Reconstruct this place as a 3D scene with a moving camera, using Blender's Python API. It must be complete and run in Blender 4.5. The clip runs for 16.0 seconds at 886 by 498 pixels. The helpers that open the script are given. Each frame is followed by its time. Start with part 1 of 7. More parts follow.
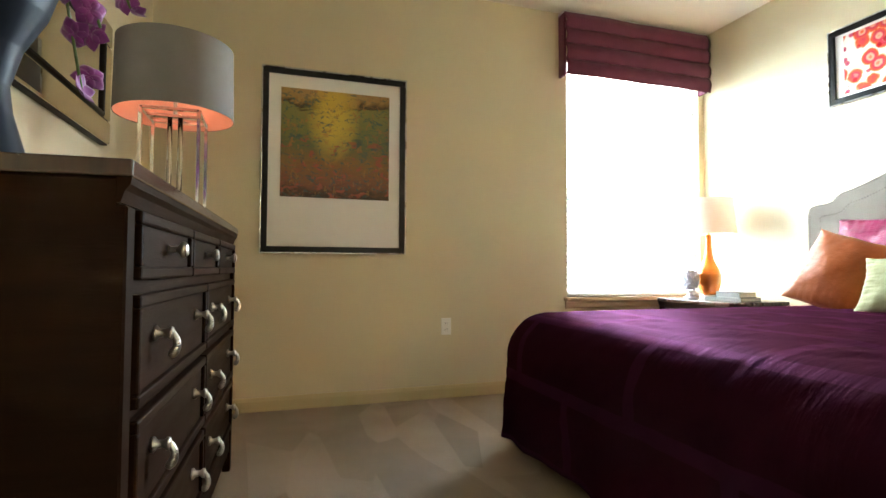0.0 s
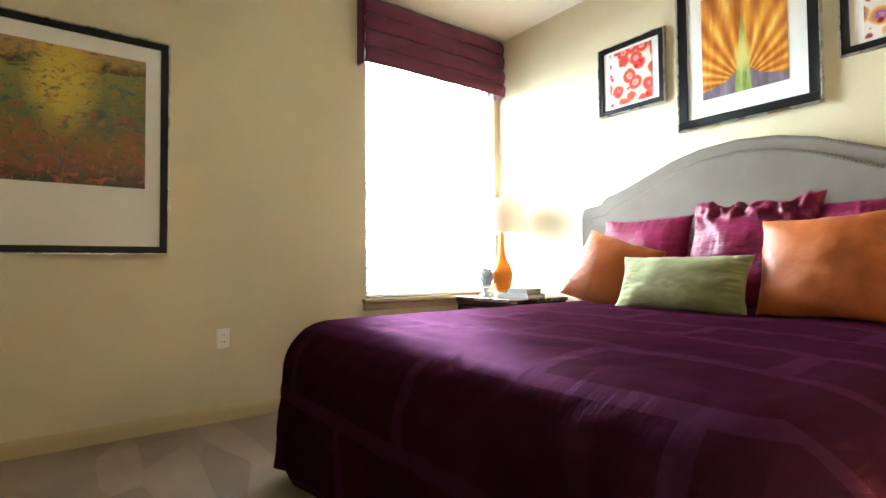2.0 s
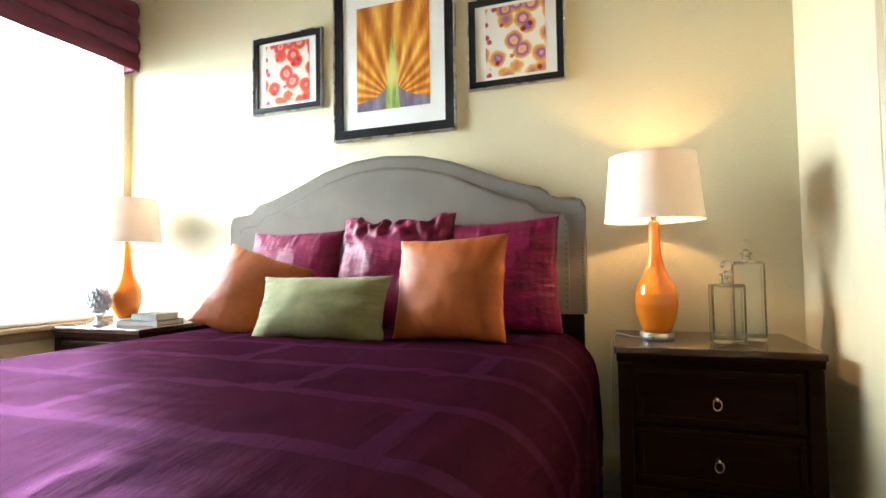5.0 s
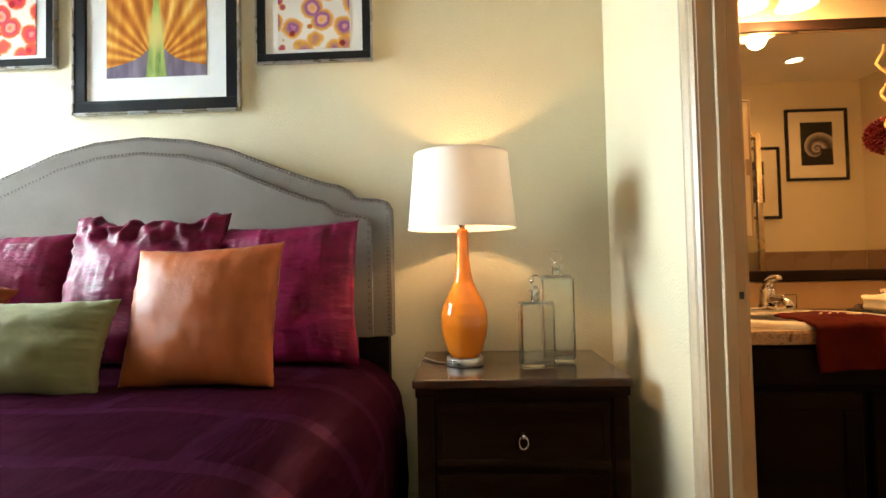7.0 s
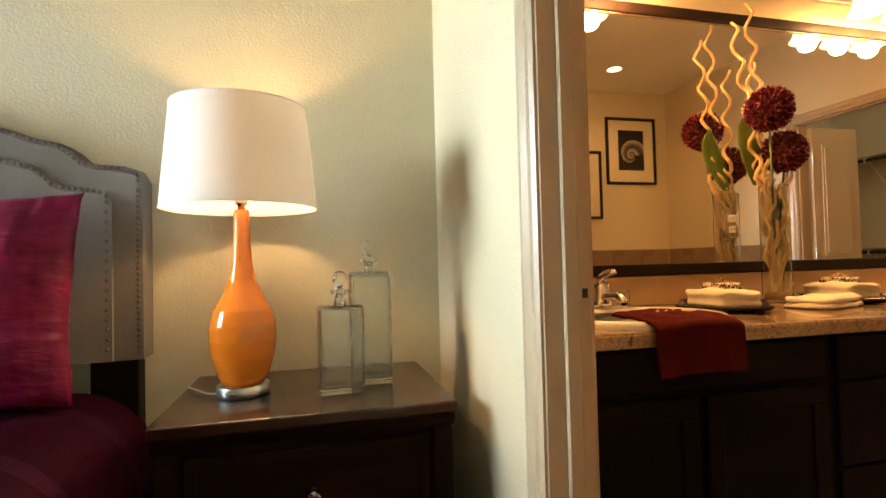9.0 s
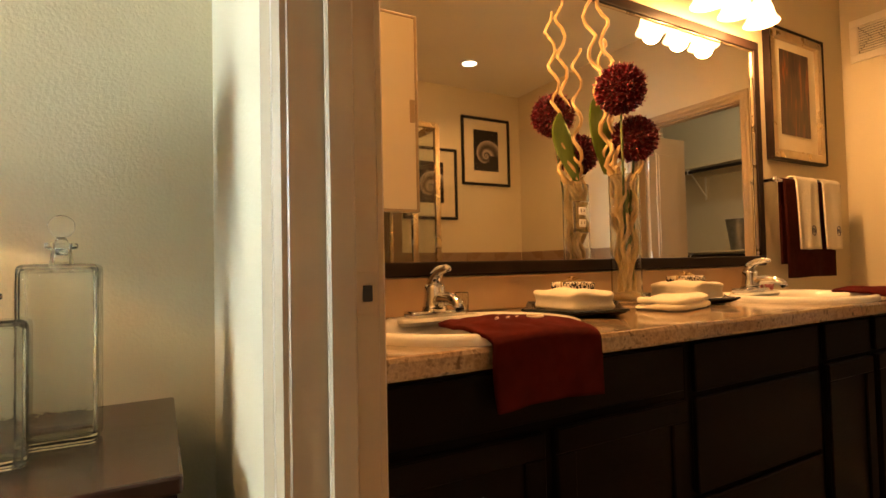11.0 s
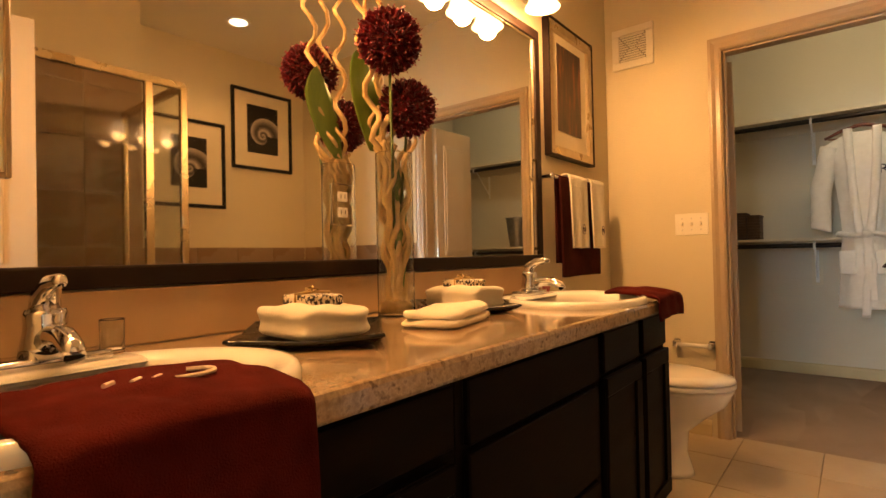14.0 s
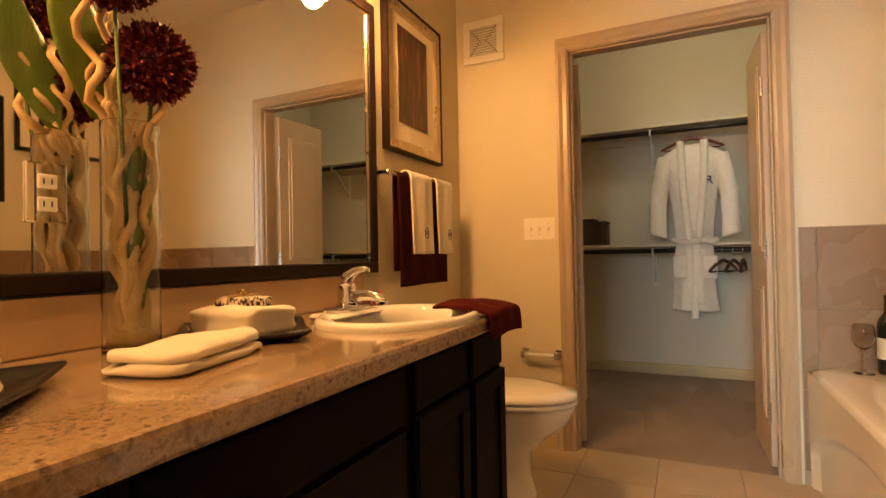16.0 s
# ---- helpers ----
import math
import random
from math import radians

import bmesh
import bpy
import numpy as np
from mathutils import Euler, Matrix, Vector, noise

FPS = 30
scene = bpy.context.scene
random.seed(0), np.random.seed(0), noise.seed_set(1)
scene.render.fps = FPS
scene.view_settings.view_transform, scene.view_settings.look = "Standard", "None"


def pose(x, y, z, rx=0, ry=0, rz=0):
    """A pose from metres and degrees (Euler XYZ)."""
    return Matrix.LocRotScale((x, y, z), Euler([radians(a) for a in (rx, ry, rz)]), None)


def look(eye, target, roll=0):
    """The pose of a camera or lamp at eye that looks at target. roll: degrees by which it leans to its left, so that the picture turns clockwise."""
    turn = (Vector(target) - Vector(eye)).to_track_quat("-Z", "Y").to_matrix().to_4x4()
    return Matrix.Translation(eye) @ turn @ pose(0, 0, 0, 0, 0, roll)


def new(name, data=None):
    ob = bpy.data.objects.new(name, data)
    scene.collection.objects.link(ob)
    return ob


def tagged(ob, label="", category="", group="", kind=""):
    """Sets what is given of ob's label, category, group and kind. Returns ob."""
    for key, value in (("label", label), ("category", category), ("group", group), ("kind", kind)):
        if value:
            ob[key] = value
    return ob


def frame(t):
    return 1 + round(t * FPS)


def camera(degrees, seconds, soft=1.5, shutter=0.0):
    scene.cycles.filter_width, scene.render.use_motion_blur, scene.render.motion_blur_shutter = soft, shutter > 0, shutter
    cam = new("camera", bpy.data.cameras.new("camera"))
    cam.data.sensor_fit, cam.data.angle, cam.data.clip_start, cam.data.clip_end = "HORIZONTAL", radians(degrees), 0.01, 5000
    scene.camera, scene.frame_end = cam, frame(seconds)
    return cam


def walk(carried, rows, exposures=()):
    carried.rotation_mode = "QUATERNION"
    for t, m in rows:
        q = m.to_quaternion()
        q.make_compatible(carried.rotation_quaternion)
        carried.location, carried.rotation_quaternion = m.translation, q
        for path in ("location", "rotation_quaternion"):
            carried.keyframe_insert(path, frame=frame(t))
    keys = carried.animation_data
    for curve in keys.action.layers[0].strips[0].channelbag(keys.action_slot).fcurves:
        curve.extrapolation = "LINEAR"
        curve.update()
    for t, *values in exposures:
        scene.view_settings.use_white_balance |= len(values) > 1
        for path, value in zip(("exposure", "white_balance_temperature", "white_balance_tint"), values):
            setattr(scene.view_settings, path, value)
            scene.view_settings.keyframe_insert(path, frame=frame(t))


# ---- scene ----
cam = camera(81.8, 16.0)
PATH = [
    (0, (0.507, 0.617, 0.884), (1.108, 2.523, 0.961), 0.2),
    (0.5, (0.588, 0.655, 0.882), (1.267, 2.535, 0.959), 0.1),
    (1, (0.663, 0.68, 0.888), (1.48, 2.504, 0.96), -0.1),
    (1.5, (0.747, 0.734, 0.893), (1.752, 2.462, 0.963), -0.2),
    (2, (0.803, 0.783, 0.907), (2.009, 2.377, 0.97), -0.5),
    (2.5, (0.873, 0.81, 0.913), (2.238, 2.271, 0.976), -0.8),
    (3, (0.954, 0.816, 0.939), (2.441, 2.153, 0.99), -0.9),
    (3.5, (1.019, 0.827, 0.953), (2.621, 2.024, 0.998), -1.0),
    (4, (1.093, 0.818, 0.973), (2.802, 1.856, 1.012), -1.0),
    (4.5, (1.174, 0.84, 0.961), (2.987, 1.683, 1.019), -0.8),
    (6.8, (1.671, 0.706, 1.023), (3.664, 0.855, 1.088), -1.3),
    (7, (1.71, 0.691, 1.023), (3.706, 0.783, 1.085), -1.2),
    (7.5, (1.814, 0.648, 1.014), (3.812, 0.597, 1.076), -1.3),
    (8, (1.919, 0.606, 1.003), (3.909, 0.417, 1.063), -1.2),
    (8.5, (2.027, 0.565, 0.999), (3.997, 0.224, 1.056), -1.3),
    (9, (2.116, 0.521, 0.998), (4.055, 0.031, 1.05), -1.4),
    (9.5, (2.2, 0.463, 0.991), (4.099, -0.162, 1.039), -1.4),
    (10, (2.287, 0.39, 0.981), (4.142, -0.355, 1.027), -1.4),
    (10.2, (2.324, 0.354, 0.973), (4.161, -0.434, 1.026), -1.4),
    (12.3, (2.612, 0.058, 0.959), (4.191, -1.169, 0.996), -1.1),
    (12.5, (2.624, 0.038, 0.963), (4.181, -1.218, 0.997), -1.2),
    (13, (2.67, -0.03, 0.973), (4.137, -1.389, 1.002), -1.3),
    (13.5, (2.703, -0.106, 0.979), (4.064, -1.571, 1.005), -1.2),
    (14, (2.725, -0.192, 0.977), (3.982, -1.747, 1.003), -1.2),
    (14.5, (2.744, -0.295, 0.974), (3.897, -1.929, 0.999), -1.3),
    (15, (2.752, -0.4, 0.979), (3.807, -2.098, 1.001), -1.2),
    (15.5, (2.74, -0.491, 0.982), (3.705, -2.243, 1.007), -1.2),
    (16, (2.724, -0.564, 0.989), (3.586, -2.369, 1.016), -1.1),
]
walk(cam, [(t, look(eye, target, roll)) for t, eye, target, roll in PATH],
     [(0, 0.62), (3, 0.56), (7, 0.25), (10, 0.17), (12.3, 0.18), (14.5, 0.24), (16, 0.12)])

# ---- world, daylight, exposure ----
world = bpy.data.worlds.new("sky")
scene.world = world
world.use_nodes = True
wn, wl = world.node_tree.nodes, world.node_tree.links
sky = wn.new("ShaderNodeTexSky")
sky.sky_type, sky.sun_disc, sky.sun_elevation, sky.sun_rotation = "NISHITA", False, radians(50), radians(160)
wl.new(sky.outputs[0], wn["Background"].inputs[0])
wn["Background"].inputs[1].default_value = 0.12

WALL_X, OPP_X, LEFT_X = 3.856, 0.87, -0.25       # headboard and vanity wall, tub wall, dresser wall
WIN_Y, PART_Y0, PART_Y1 = 4.00, 0.002, 0.10      # window wall, the partition between the rooms
CLO_Y, CLO_BACK = -3.16, -5.07                  # closet wall, closet back
BED_H, BATH_H = 2.83, 2.74
WX0, WX1, WZ0, WZ1 = 2.55, 3.80, 0.675, 2.53      # window opening
DX0, DX1, DOOR_H = 2.20, 3.03, 2.04              # bathroom doorway
CX0, CX1 = 2.357, 3.263                          # closet doorway
CHASE_X = 1.23                                   # face of the furred wall in the shower


def lamp(name, kind, m, power, color, size=0.05, size_y=None):
    data = bpy.data.lights.new(name, kind)
    data.energy, data.color = power, color
    if kind == "AREA":
        data.shape, data.size, data.size_y = "RECTANGLE", size, size_y or size
    else:
        data.shadow_soft_size = size
    ob = new(name, data)
    ob.matrix_basis = m
    return ob


WARM, WARMER = (1.0, 0.64, 0.31), (1.0, 0.492, 0.168)
lamp("window_daylight", "AREA", look((3.17, 4.24, 1.60), (3.17, 0, 1.42)), 425, (0.78, 0.93, 1.0), 1.30, 1.90)
BULB, VANITY_BULB, CAN = 13.0, 18.5, 44.0

# ---- materials ----


def mat(name, c1, c2=None, scale=6.0, rough=0.6, metal=0.0, bump=0.0, bscale=80.0, stretch=(1, 1, 1), sheen=0.0, coat=0.0,
        rvar=0.12, transmission=0.0, ior=1.45, fine=0.0, emission=0.0, spec=0.5):
    m = bpy.data.materials.new(name)
    m.use_nodes = True
    n, l = m.node_tree.nodes, m.node_tree.links
    b = n["Principled BSDF"]
    b.inputs["Specular IOR Level"].default_value = spec
    c2 = c2 or tuple(v * 0.82 for v in c1)
    tc, mp = n.new("ShaderNodeTexCoord"), n.new("ShaderNodeMapping")
    mp.inputs["Scale"].default_value = stretch
    l.new(tc.outputs["Object"], mp.inputs[0])
    big, ramp = n.new("ShaderNodeTexNoise"), n.new("ShaderNodeValToRGB")
    big.inputs["Scale"].default_value, big.inputs["Detail"].default_value = scale, 5
    l.new(mp.outputs[0], big.inputs[0])
    ramp.color_ramp.elements[0].position, ramp.color_ramp.elements[1].position = 0.3, 0.7
    ramp.color_ramp.elements[0].color, ramp.color_ramp.elements[1].color = (*c1, 1), (*c2, 1)
    l.new(big.outputs[0], ramp.inputs[0])
    out = ramp.outputs[0]
    small = n.new("ShaderNodeTexNoise")
    small.inputs["Scale"].default_value, small.inputs["Detail"].default_value = bscale, 3
    l.new(mp.outputs[0], small.inputs[0])
    if fine:
        mix = n.new("ShaderNodeMix")
        mix.data_type, mix.blend_type = "RGBA", "OVERLAY"
        mix.inputs[0].default_value = fine
        l.new(out, mix.inputs[6])
        l.new(small.outputs[0], mix.inputs[7])
        out = mix.outputs[2]
    l.new(out, b.inputs["Base Color"])
    rr = n.new("ShaderNodeMapRange")
    rr.inputs[3].default_value, rr.inputs[4].default_value = max(0.02, rough - rvar), min(1, rough + rvar)
    l.new(big.outputs[0], rr.inputs[0])
    l.new(rr.outputs[0], b.inputs["Roughness"])
    b.inputs["Metallic"].default_value = metal
    b.inputs["Sheen Weight"].default_value = sheen
    b.inputs["Coat Weight"].default_value, b.inputs["Coat Roughness"].default_value = coat, 0.08
    b.inputs["Transmission Weight"].default_value, b.inputs["IOR"].default_value = transmission, ior
    if emission:
        b.inputs["Emission Color"].default_value, b.inputs["Emission Strength"].default_value = (*c1, 1), emission
    if bump:
        bp = n.new("ShaderNodeBump")
        bp.inputs["Strength"].default_value, bp.inputs["Distance"].default_value = min(1.0, bump), 0.004 * max(1.0, bump)
        l.new(small.outputs[0], bp.inputs["Height"])
        l.new(bp.outputs[0], b.inputs["Normal"])
    return m


def node_of(m, kind):
    return [k for k in m.node_tree.nodes if k.bl_idname == kind]


M = {}
M["wall"] = mat("wall_paint", (0.65, 0.57, 0.385), (0.61, 0.53, 0.36), 1.3, 0.55, bump=0.35, bscale=120, rvar=0.08)
M["ceiling"] = mat("ceiling_paint", (0.80, 0.76, 0.66), (0.76, 0.72, 0.62), 1.5, 0.8, bump=0.8, bscale=90)
M["closet_wall"] = mat("closet_paint", (0.60, 0.55, 0.43), (0.56, 0.51, 0.40), 1.3, 0.6, bump=0.35, bscale=120)
M["trim"] = mat("trim_paint", (0.42, 0.315, 0.195), (0.38, 0.285, 0.178), 3, 0.32, bump=0.1, bscale=40)
M["base"] = mat("baseboard_paint", (0.55, 0.45, 0.25), (0.50, 0.41, 0.22), 3, 0.35, bump=0.1, bscale=40)
M["door"] = mat("door_paint", (0.52, 0.41, 0.27), (0.48, 0.375, 0.245), 3, 0.35, bump=0.1, bscale=40)
M["cabinet_cream"] = mat("cabinet_cream_paint", (0.80, 0.72, 0.55), (0.77, 0.69, 0.52), 3, 0.35, bump=0.1, bscale=40)
M["white"] = mat("white_paint", (0.80, 0.80, 0.78), (0.76, 0.76, 0.74), 4, 0.4)
M["blind"] = mat("blind_slat", (0.86, 0.87, 0.88), (0.83, 0.84, 0.85), 4, 0.45, transmission=0.0)
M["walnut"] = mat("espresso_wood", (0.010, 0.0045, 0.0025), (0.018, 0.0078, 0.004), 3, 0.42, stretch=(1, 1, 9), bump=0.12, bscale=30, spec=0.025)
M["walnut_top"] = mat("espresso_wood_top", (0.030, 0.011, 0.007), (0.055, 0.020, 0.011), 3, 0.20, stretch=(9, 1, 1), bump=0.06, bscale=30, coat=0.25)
M["black_wood"] = mat("black_brown_wood", (0.005, 0.0036, 0.003), (0.009, 0.006, 0.0045), 3, 0.42, stretch=(1, 1, 6), bump=0.15, bscale=40, spec=0.025)
M["chrome"] = mat("chrome", (0.78, 0.78, 0.80), (0.72, 0.72, 0.74), 10, 0.10, 1.0, rvar=0.05)
M["nickel"] = mat("brushed_nickel", (0.60, 0.58, 0.55), (0.52, 0.50, 0.47), 30, 0.30, 1.0, stretch=(1, 1, 12))
M["gold"] = mat("satin_gold_metal", (0.72, 0.58, 0.36), (0.66, 0.52, 0.30), 8, 0.25, 1.0)
M["brass_nail"] = mat("antique_nailhead", (0.16, 0.13, 0.11), (0.10, 0.08, 0.07), 40, 0.35, 1.0)
M["mirror"] = mat("mirror_glass", (0.85, 0.85, 0.83), (0.85, 0.85, 0.83), 1, 0.01, 1.0, rvar=0.005)
M["glass"] = mat("clear_glass", (0.95, 0.98, 0.97), (0.95, 0.98, 0.97), 2, 0.03, transmission=1.0, rvar=0.02)
M["bottle_glass"] = mat("bottle_glass", (0.93, 0.96, 0.95), (0.88, 0.92, 0.91), 30, 0.06, transmission=1.0, bump=0.25, bscale=35, rvar=0.04)
M["ceramic"] = mat("white_ceramic", (0.80, 0.77, 0.70), (0.78, 0.75, 0.68), 3, 0.09, coat=0.5, rvar=0.03)
M["orange_glaze"] = mat("orange_glaze", (0.72, 0.20, 0.015), (0.62, 0.155, 0.01), 6, 0.12, coat=0.7, rvar=0.05)
M["grey_linen"] = mat("grey_upholstery", (0.175, 0.150, 0.126), (0.15, 0.128, 0.107), 5, 0.85, bump=0.5, bscale=420, sheen=0.08, fine=0.2, spec=0.2)
M["magenta"] = mat("magenta_silk", (0.155, 0.0032, 0.038), (0.095, 0.002, 0.020), 9, 0.40, bump=1.8, bscale=15, stretch=(1, 0.5, 3), spec=0.2)
M["rust"] = mat("rust_satin", (0.33, 0.082, 0.020), (0.27, 0.064, 0.015), 12, 0.44, bump=1.5, bscale=13, spec=0.25)
M["olive"] = mat("olive_linen", (0.215, 0.205, 0.095), (0.18, 0.172, 0.075), 9, 0.8, bump=1.6, bscale=14, sheen=0.1, fine=0.25, spec=0.2)
M["plum"] = mat("plum_shade_cloth", (0.12, 0.024, 0.050), (0.10, 0.019, 0.042), 9, 0.7, bump=0.5, bscale=260, sheen=0.1, fine=0.2, spec=0.2)
M["white_cotton"] = mat("white_terry", (0.82, 0.79, 0.72), (0.76, 0.73, 0.66), 25, 0.95, bump=0.8, bscale=500, sheen=0.1, spec=0.1)
M["cream_towel"] = mat("cream_terry", (0.84, 0.77, 0.62), (0.78, 0.71, 0.56), 25, 0.95, bump=0.8, bscale=500, sheen=0.1, spec=0.1)
M["wine_towel"] = mat("burgundy_terry", (0.078, 0.0075, 0.005), (0.050, 0.005, 0.0035), 25, 0.95, bump=0.8, bscale=500, spec=0.06)
M["brown_towel"] = mat("brown_terry", (0.055, 0.010, 0.007), (0.036, 0.007, 0.005), 25, 0.95, bump=0.8, bscale=500, spec=0.06)
M["lamp_grey"] = mat("taupe_shade_cloth", (0.20, 0.18, 0.165), (0.18, 0.16, 0.145), 9, 0.8, bump=0.4, bscale=400, fine=0.2)
M["pink_lining"] = mat("copper_pink_lining", (0.75, 0.34, 0.24), (0.72, 0.31, 0.22), 9, 0.5)
M["black_glaze"] = mat("navy_black_glaze", (0.008, 0.010, 0.018), (0.010, 0.015, 0.028), 3, 0.45, spec=0.15)
M["orchid"] = mat("orchid_petal", (0.22, 0.015, 0.20), (0.13, 0.008, 0.13), 40, 0.5, sheen=0.3)
M["green_stem"] = mat("plant_stem", (0.06, 0.10, 0.02), (0.09, 0.13, 0.03), 20, 0.5)
M["leaf"] = mat("broad_leaf", (0.10, 0.17, 0.015), (0.16, 0.24, 0.03), 9, 0.4, stretch=(4, 4, 0.6), bump=0.3, bscale=50)
M["willow"] = mat("curly_willow", (0.66, 0.48, 0.24), (0.55, 0.38, 0.16), 25, 0.6, bump=0.5, bscale=120)
M["pom"] = mat("burgundy_pompom", (0.13, 0.006, 0.012), (0.06, 0.003, 0.006), 60, 0.35, spec=0.3)
M["pom_tip"] = mat("pompom_pale_tip", (0.42, 0.12, 0.12), (0.30, 0.06, 0.07), 60, 0.4)
M["black_plate"] = mat("black_stoneware", (0.012, 0.011, 0.010), (0.02, 0.018, 0.016), 9, 0.25)
M["soap_paper"] = mat("zebra_wrap", (0.75, 0.66, 0.52), (0.03, 0.02, 0.015), 90, 0.5, stretch=(1.6, 1, 1))
M["soap_paper"].node_tree.nodes["Color Ramp"].color_ramp.elements[0].position = 0.48
M["soap_paper"].node_tree.nodes["Color Ramp"].color_ramp.elements[1].position = 0.52
M["raffia"] = mat("raffia", (0.50, 0.33, 0.13), (0.40, 0.25, 0.09), 30, 0.7)
M["soap_ivory"] = mat("ivory_soap", (0.72, 0.62, 0.44), (0.68, 0.58, 0.40), 9, 0.45)
M["black_frame"] = mat("black_frame_lacquer", (0.009, 0.009, 0.010), (0.015, 0.015, 0.016), 9, 0.35, spec=0.2)
M["silver_frame"] = mat("silver_leaf_frame", (0.55, 0.54, 0.52), (0.40, 0.39, 0.37), 14, 0.28, 1.0)
M["champagne_frame"] = mat("champagne_frame", (0.60, 0.50, 0.34), (0.50, 0.40, 0.26), 14, 0.3, 1.0)
M["brown_frame"] = mat("brown_frame", (0.012, 0.007, 0.005), (0.020, 0.011, 0.008), 9, 0.4, spec=0.15)
M["mat_board"] = mat("mat_board", (0.78, 0.77, 0.74), (0.76, 0.75, 0.72), 9, 0.85)
M["cream_board"] = mat("cream_mat_board", (0.70, 0.62, 0.44), (0.67, 0.59, 0.42), 9, 0.85)
M["plastic"] = mat("almond_plastic", (0.78, 0.73, 0.62), (0.76, 0.71, 0.60), 9, 0.35)
M["outlet_white"] = mat("outlet_plastic", (0.80, 0.78, 0.74), (0.78, 0.76, 0.72), 9, 0.35)
M["dark_slot"] = mat("dark_slot", (0.015, 0.013, 0.012), (0.02, 0.018, 0.016), 9, 0.6)
M["tile_floor"] = mat("floor_tile_ceramic", (0.46, 0.37, 0.25), (0.40, 0.31, 0.20), 5, 0.32, bump=0.2, bscale=30)
M["tile_wall"] = mat("wall_tile_ceramic", (0.255, 0.170, 0.102), (0.225, 0.150, 0.088), 4, 0.28, bump=0.1, bscale=20)
M["grout"] = mat("grout", (0.36, 0.29, 0.20), (0.32, 0.25, 0.17), 20, 0.9, bump=0.6, bscale=200)
M["splash"] = mat("backsplash_laminate", (0.50, 0.36, 0.21), (0.45, 0.31, 0.18), 8, 0.35)
M["tub"] = mat("tub_acrylic", (0.78, 0.72, 0.60), (0.76, 0.70, 0.58), 3, 0.15, coat=0.4, rvar=0.04)
M["wicker"] = mat("dark_wicker", (0.045, 0.022, 0.012), (0.09, 0.045, 0.022), 60, 0.6, bump=2.0, bscale=120, stretch=(1, 1, 3))
M["shelf"] = mat("closet_shelf_board", (0.62, 0.55, 0.40), (0.58, 0.51, 0.37), 5, 0.5)
M["rod"] = mat("dark_closet_rod", (0.02, 0.017, 0.016), (0.03, 0.026, 0.024), 9, 0.35, 0.6)
M["bucket"] = mat("galvanised_bucket", (0.40, 0.39, 0.37), (0.30, 0.29, 0.27), 14, 0.4, 1.0)
M["hanger_wood"] = mat("mahogany_hanger", (0.16, 0.045, 0.02), (0.11, 0.03, 0.014), 9, 0.35)
M["hanger_dark"] = mat("dark_wood_hanger", (0.05, 0.022, 0.014), (0.035, 0.016, 0.01), 9, 0.35)
M["book_grey"] = mat("grey_book_cloth", (0.15, 0.14, 0.13), (0.12, 0.115, 0.105), 9, 0.7)
M["book_paper"] = mat("book_pages", (0.66, 0.62, 0.52), (0.60, 0.56, 0.46), 9, 0.8, stretch=(1, 1, 60))
M["finial_silver"] = mat("silvered_finial", (0.46, 0.47, 0.50), (0.30, 0.31, 0.34), 25, 0.4, 0.6)
M["crystal"] = mat("crystal", (0.97, 0.98, 1.0), (0.97, 0.98, 1.0), 2, 0.02, transmission=1.0, ior=1.52, rvar=0.01)
M["cord"] = mat("white_cord", (0.75, 0.73, 0.68), (0.72, 0.70, 0.65), 9, 0.5)
M["ink"] = mat("navy_embroidery", (0.02, 0.018, 0.04), (0.03, 0.025, 0.05), 40, 0.8)
M["cream_thread"] = mat("cream_embroidery", (0.72, 0.60, 0.45), (0.66, 0.54, 0.40), 40, 0.8)
M["wine_bottle"] = mat("dark_wine_glass", (0.012, 0.014, 0.010), (0.02, 0.02, 0.012), 9, 0.08, coat=0.5)


def carpet():
    m = mat("beige_carpet", (0.40, 0.30, 0.225), (0.31, 0.235, 0.175), 2.6, 0.97, bump=2.2, bscale=330, sheen=0.08, fine=0.45)
    n, l = m.node_tree.nodes, m.node_tree.links
    b = n["Principled BSDF"]
    tc, mp, wave = n.new("ShaderNodeTexCoord"), n.new("ShaderNodeMapping"), n.new("ShaderNodeTexVoronoi")
    mp.inputs["Scale"].default_value, mp.inputs["Rotation"].default_value = (2.6, 0.8, 1), (0, 0, 0.5)
    wave.inputs["Scale"].default_value = 2.0
    l.new(tc.outputs["Object"], mp.inputs[0])
    l.new(mp.outputs[0], wave.inputs[0])
    old = b.inputs["Base Color"].links[0].from_socket
    ramp, mix = n.new("ShaderNodeValToRGB"), n.new("ShaderNodeMix")
    ramp.color_ramp.elements[0].color, ramp.color_ramp.elements[1].color = (0.76, 0.75, 0.74, 1), (1.14, 1.14, 1.14, 1)
    l.new(wave.outputs["Color"], ramp.inputs[0])
    mix.data_type, mix.blend_type = "RGBA", "MULTIPLY"
    mix.inputs[0].default_value = 1.0
    l.new(old, mix.inputs[6])
    l.new(ramp.outputs[0], mix.inputs[7])
    l.new(mix.outputs[2], b.inputs["Base Color"])
    return m


M["carpet"] = carpet()


def granite():
    m = mat("granite_laminate", (0.20, 0.130, 0.075), (0.115, 0.070, 0.038), 70, 0.12, coat=0.5, bscale=260, fine=0.25, rvar=0.04)
    r = m.node_tree.nodes["Color Ramp"].color_ramp
    e = r.elements.new(0.55)
    e.color = (0.34, 0.24, 0.145, 1)
    return m


M["granite"] = granite()


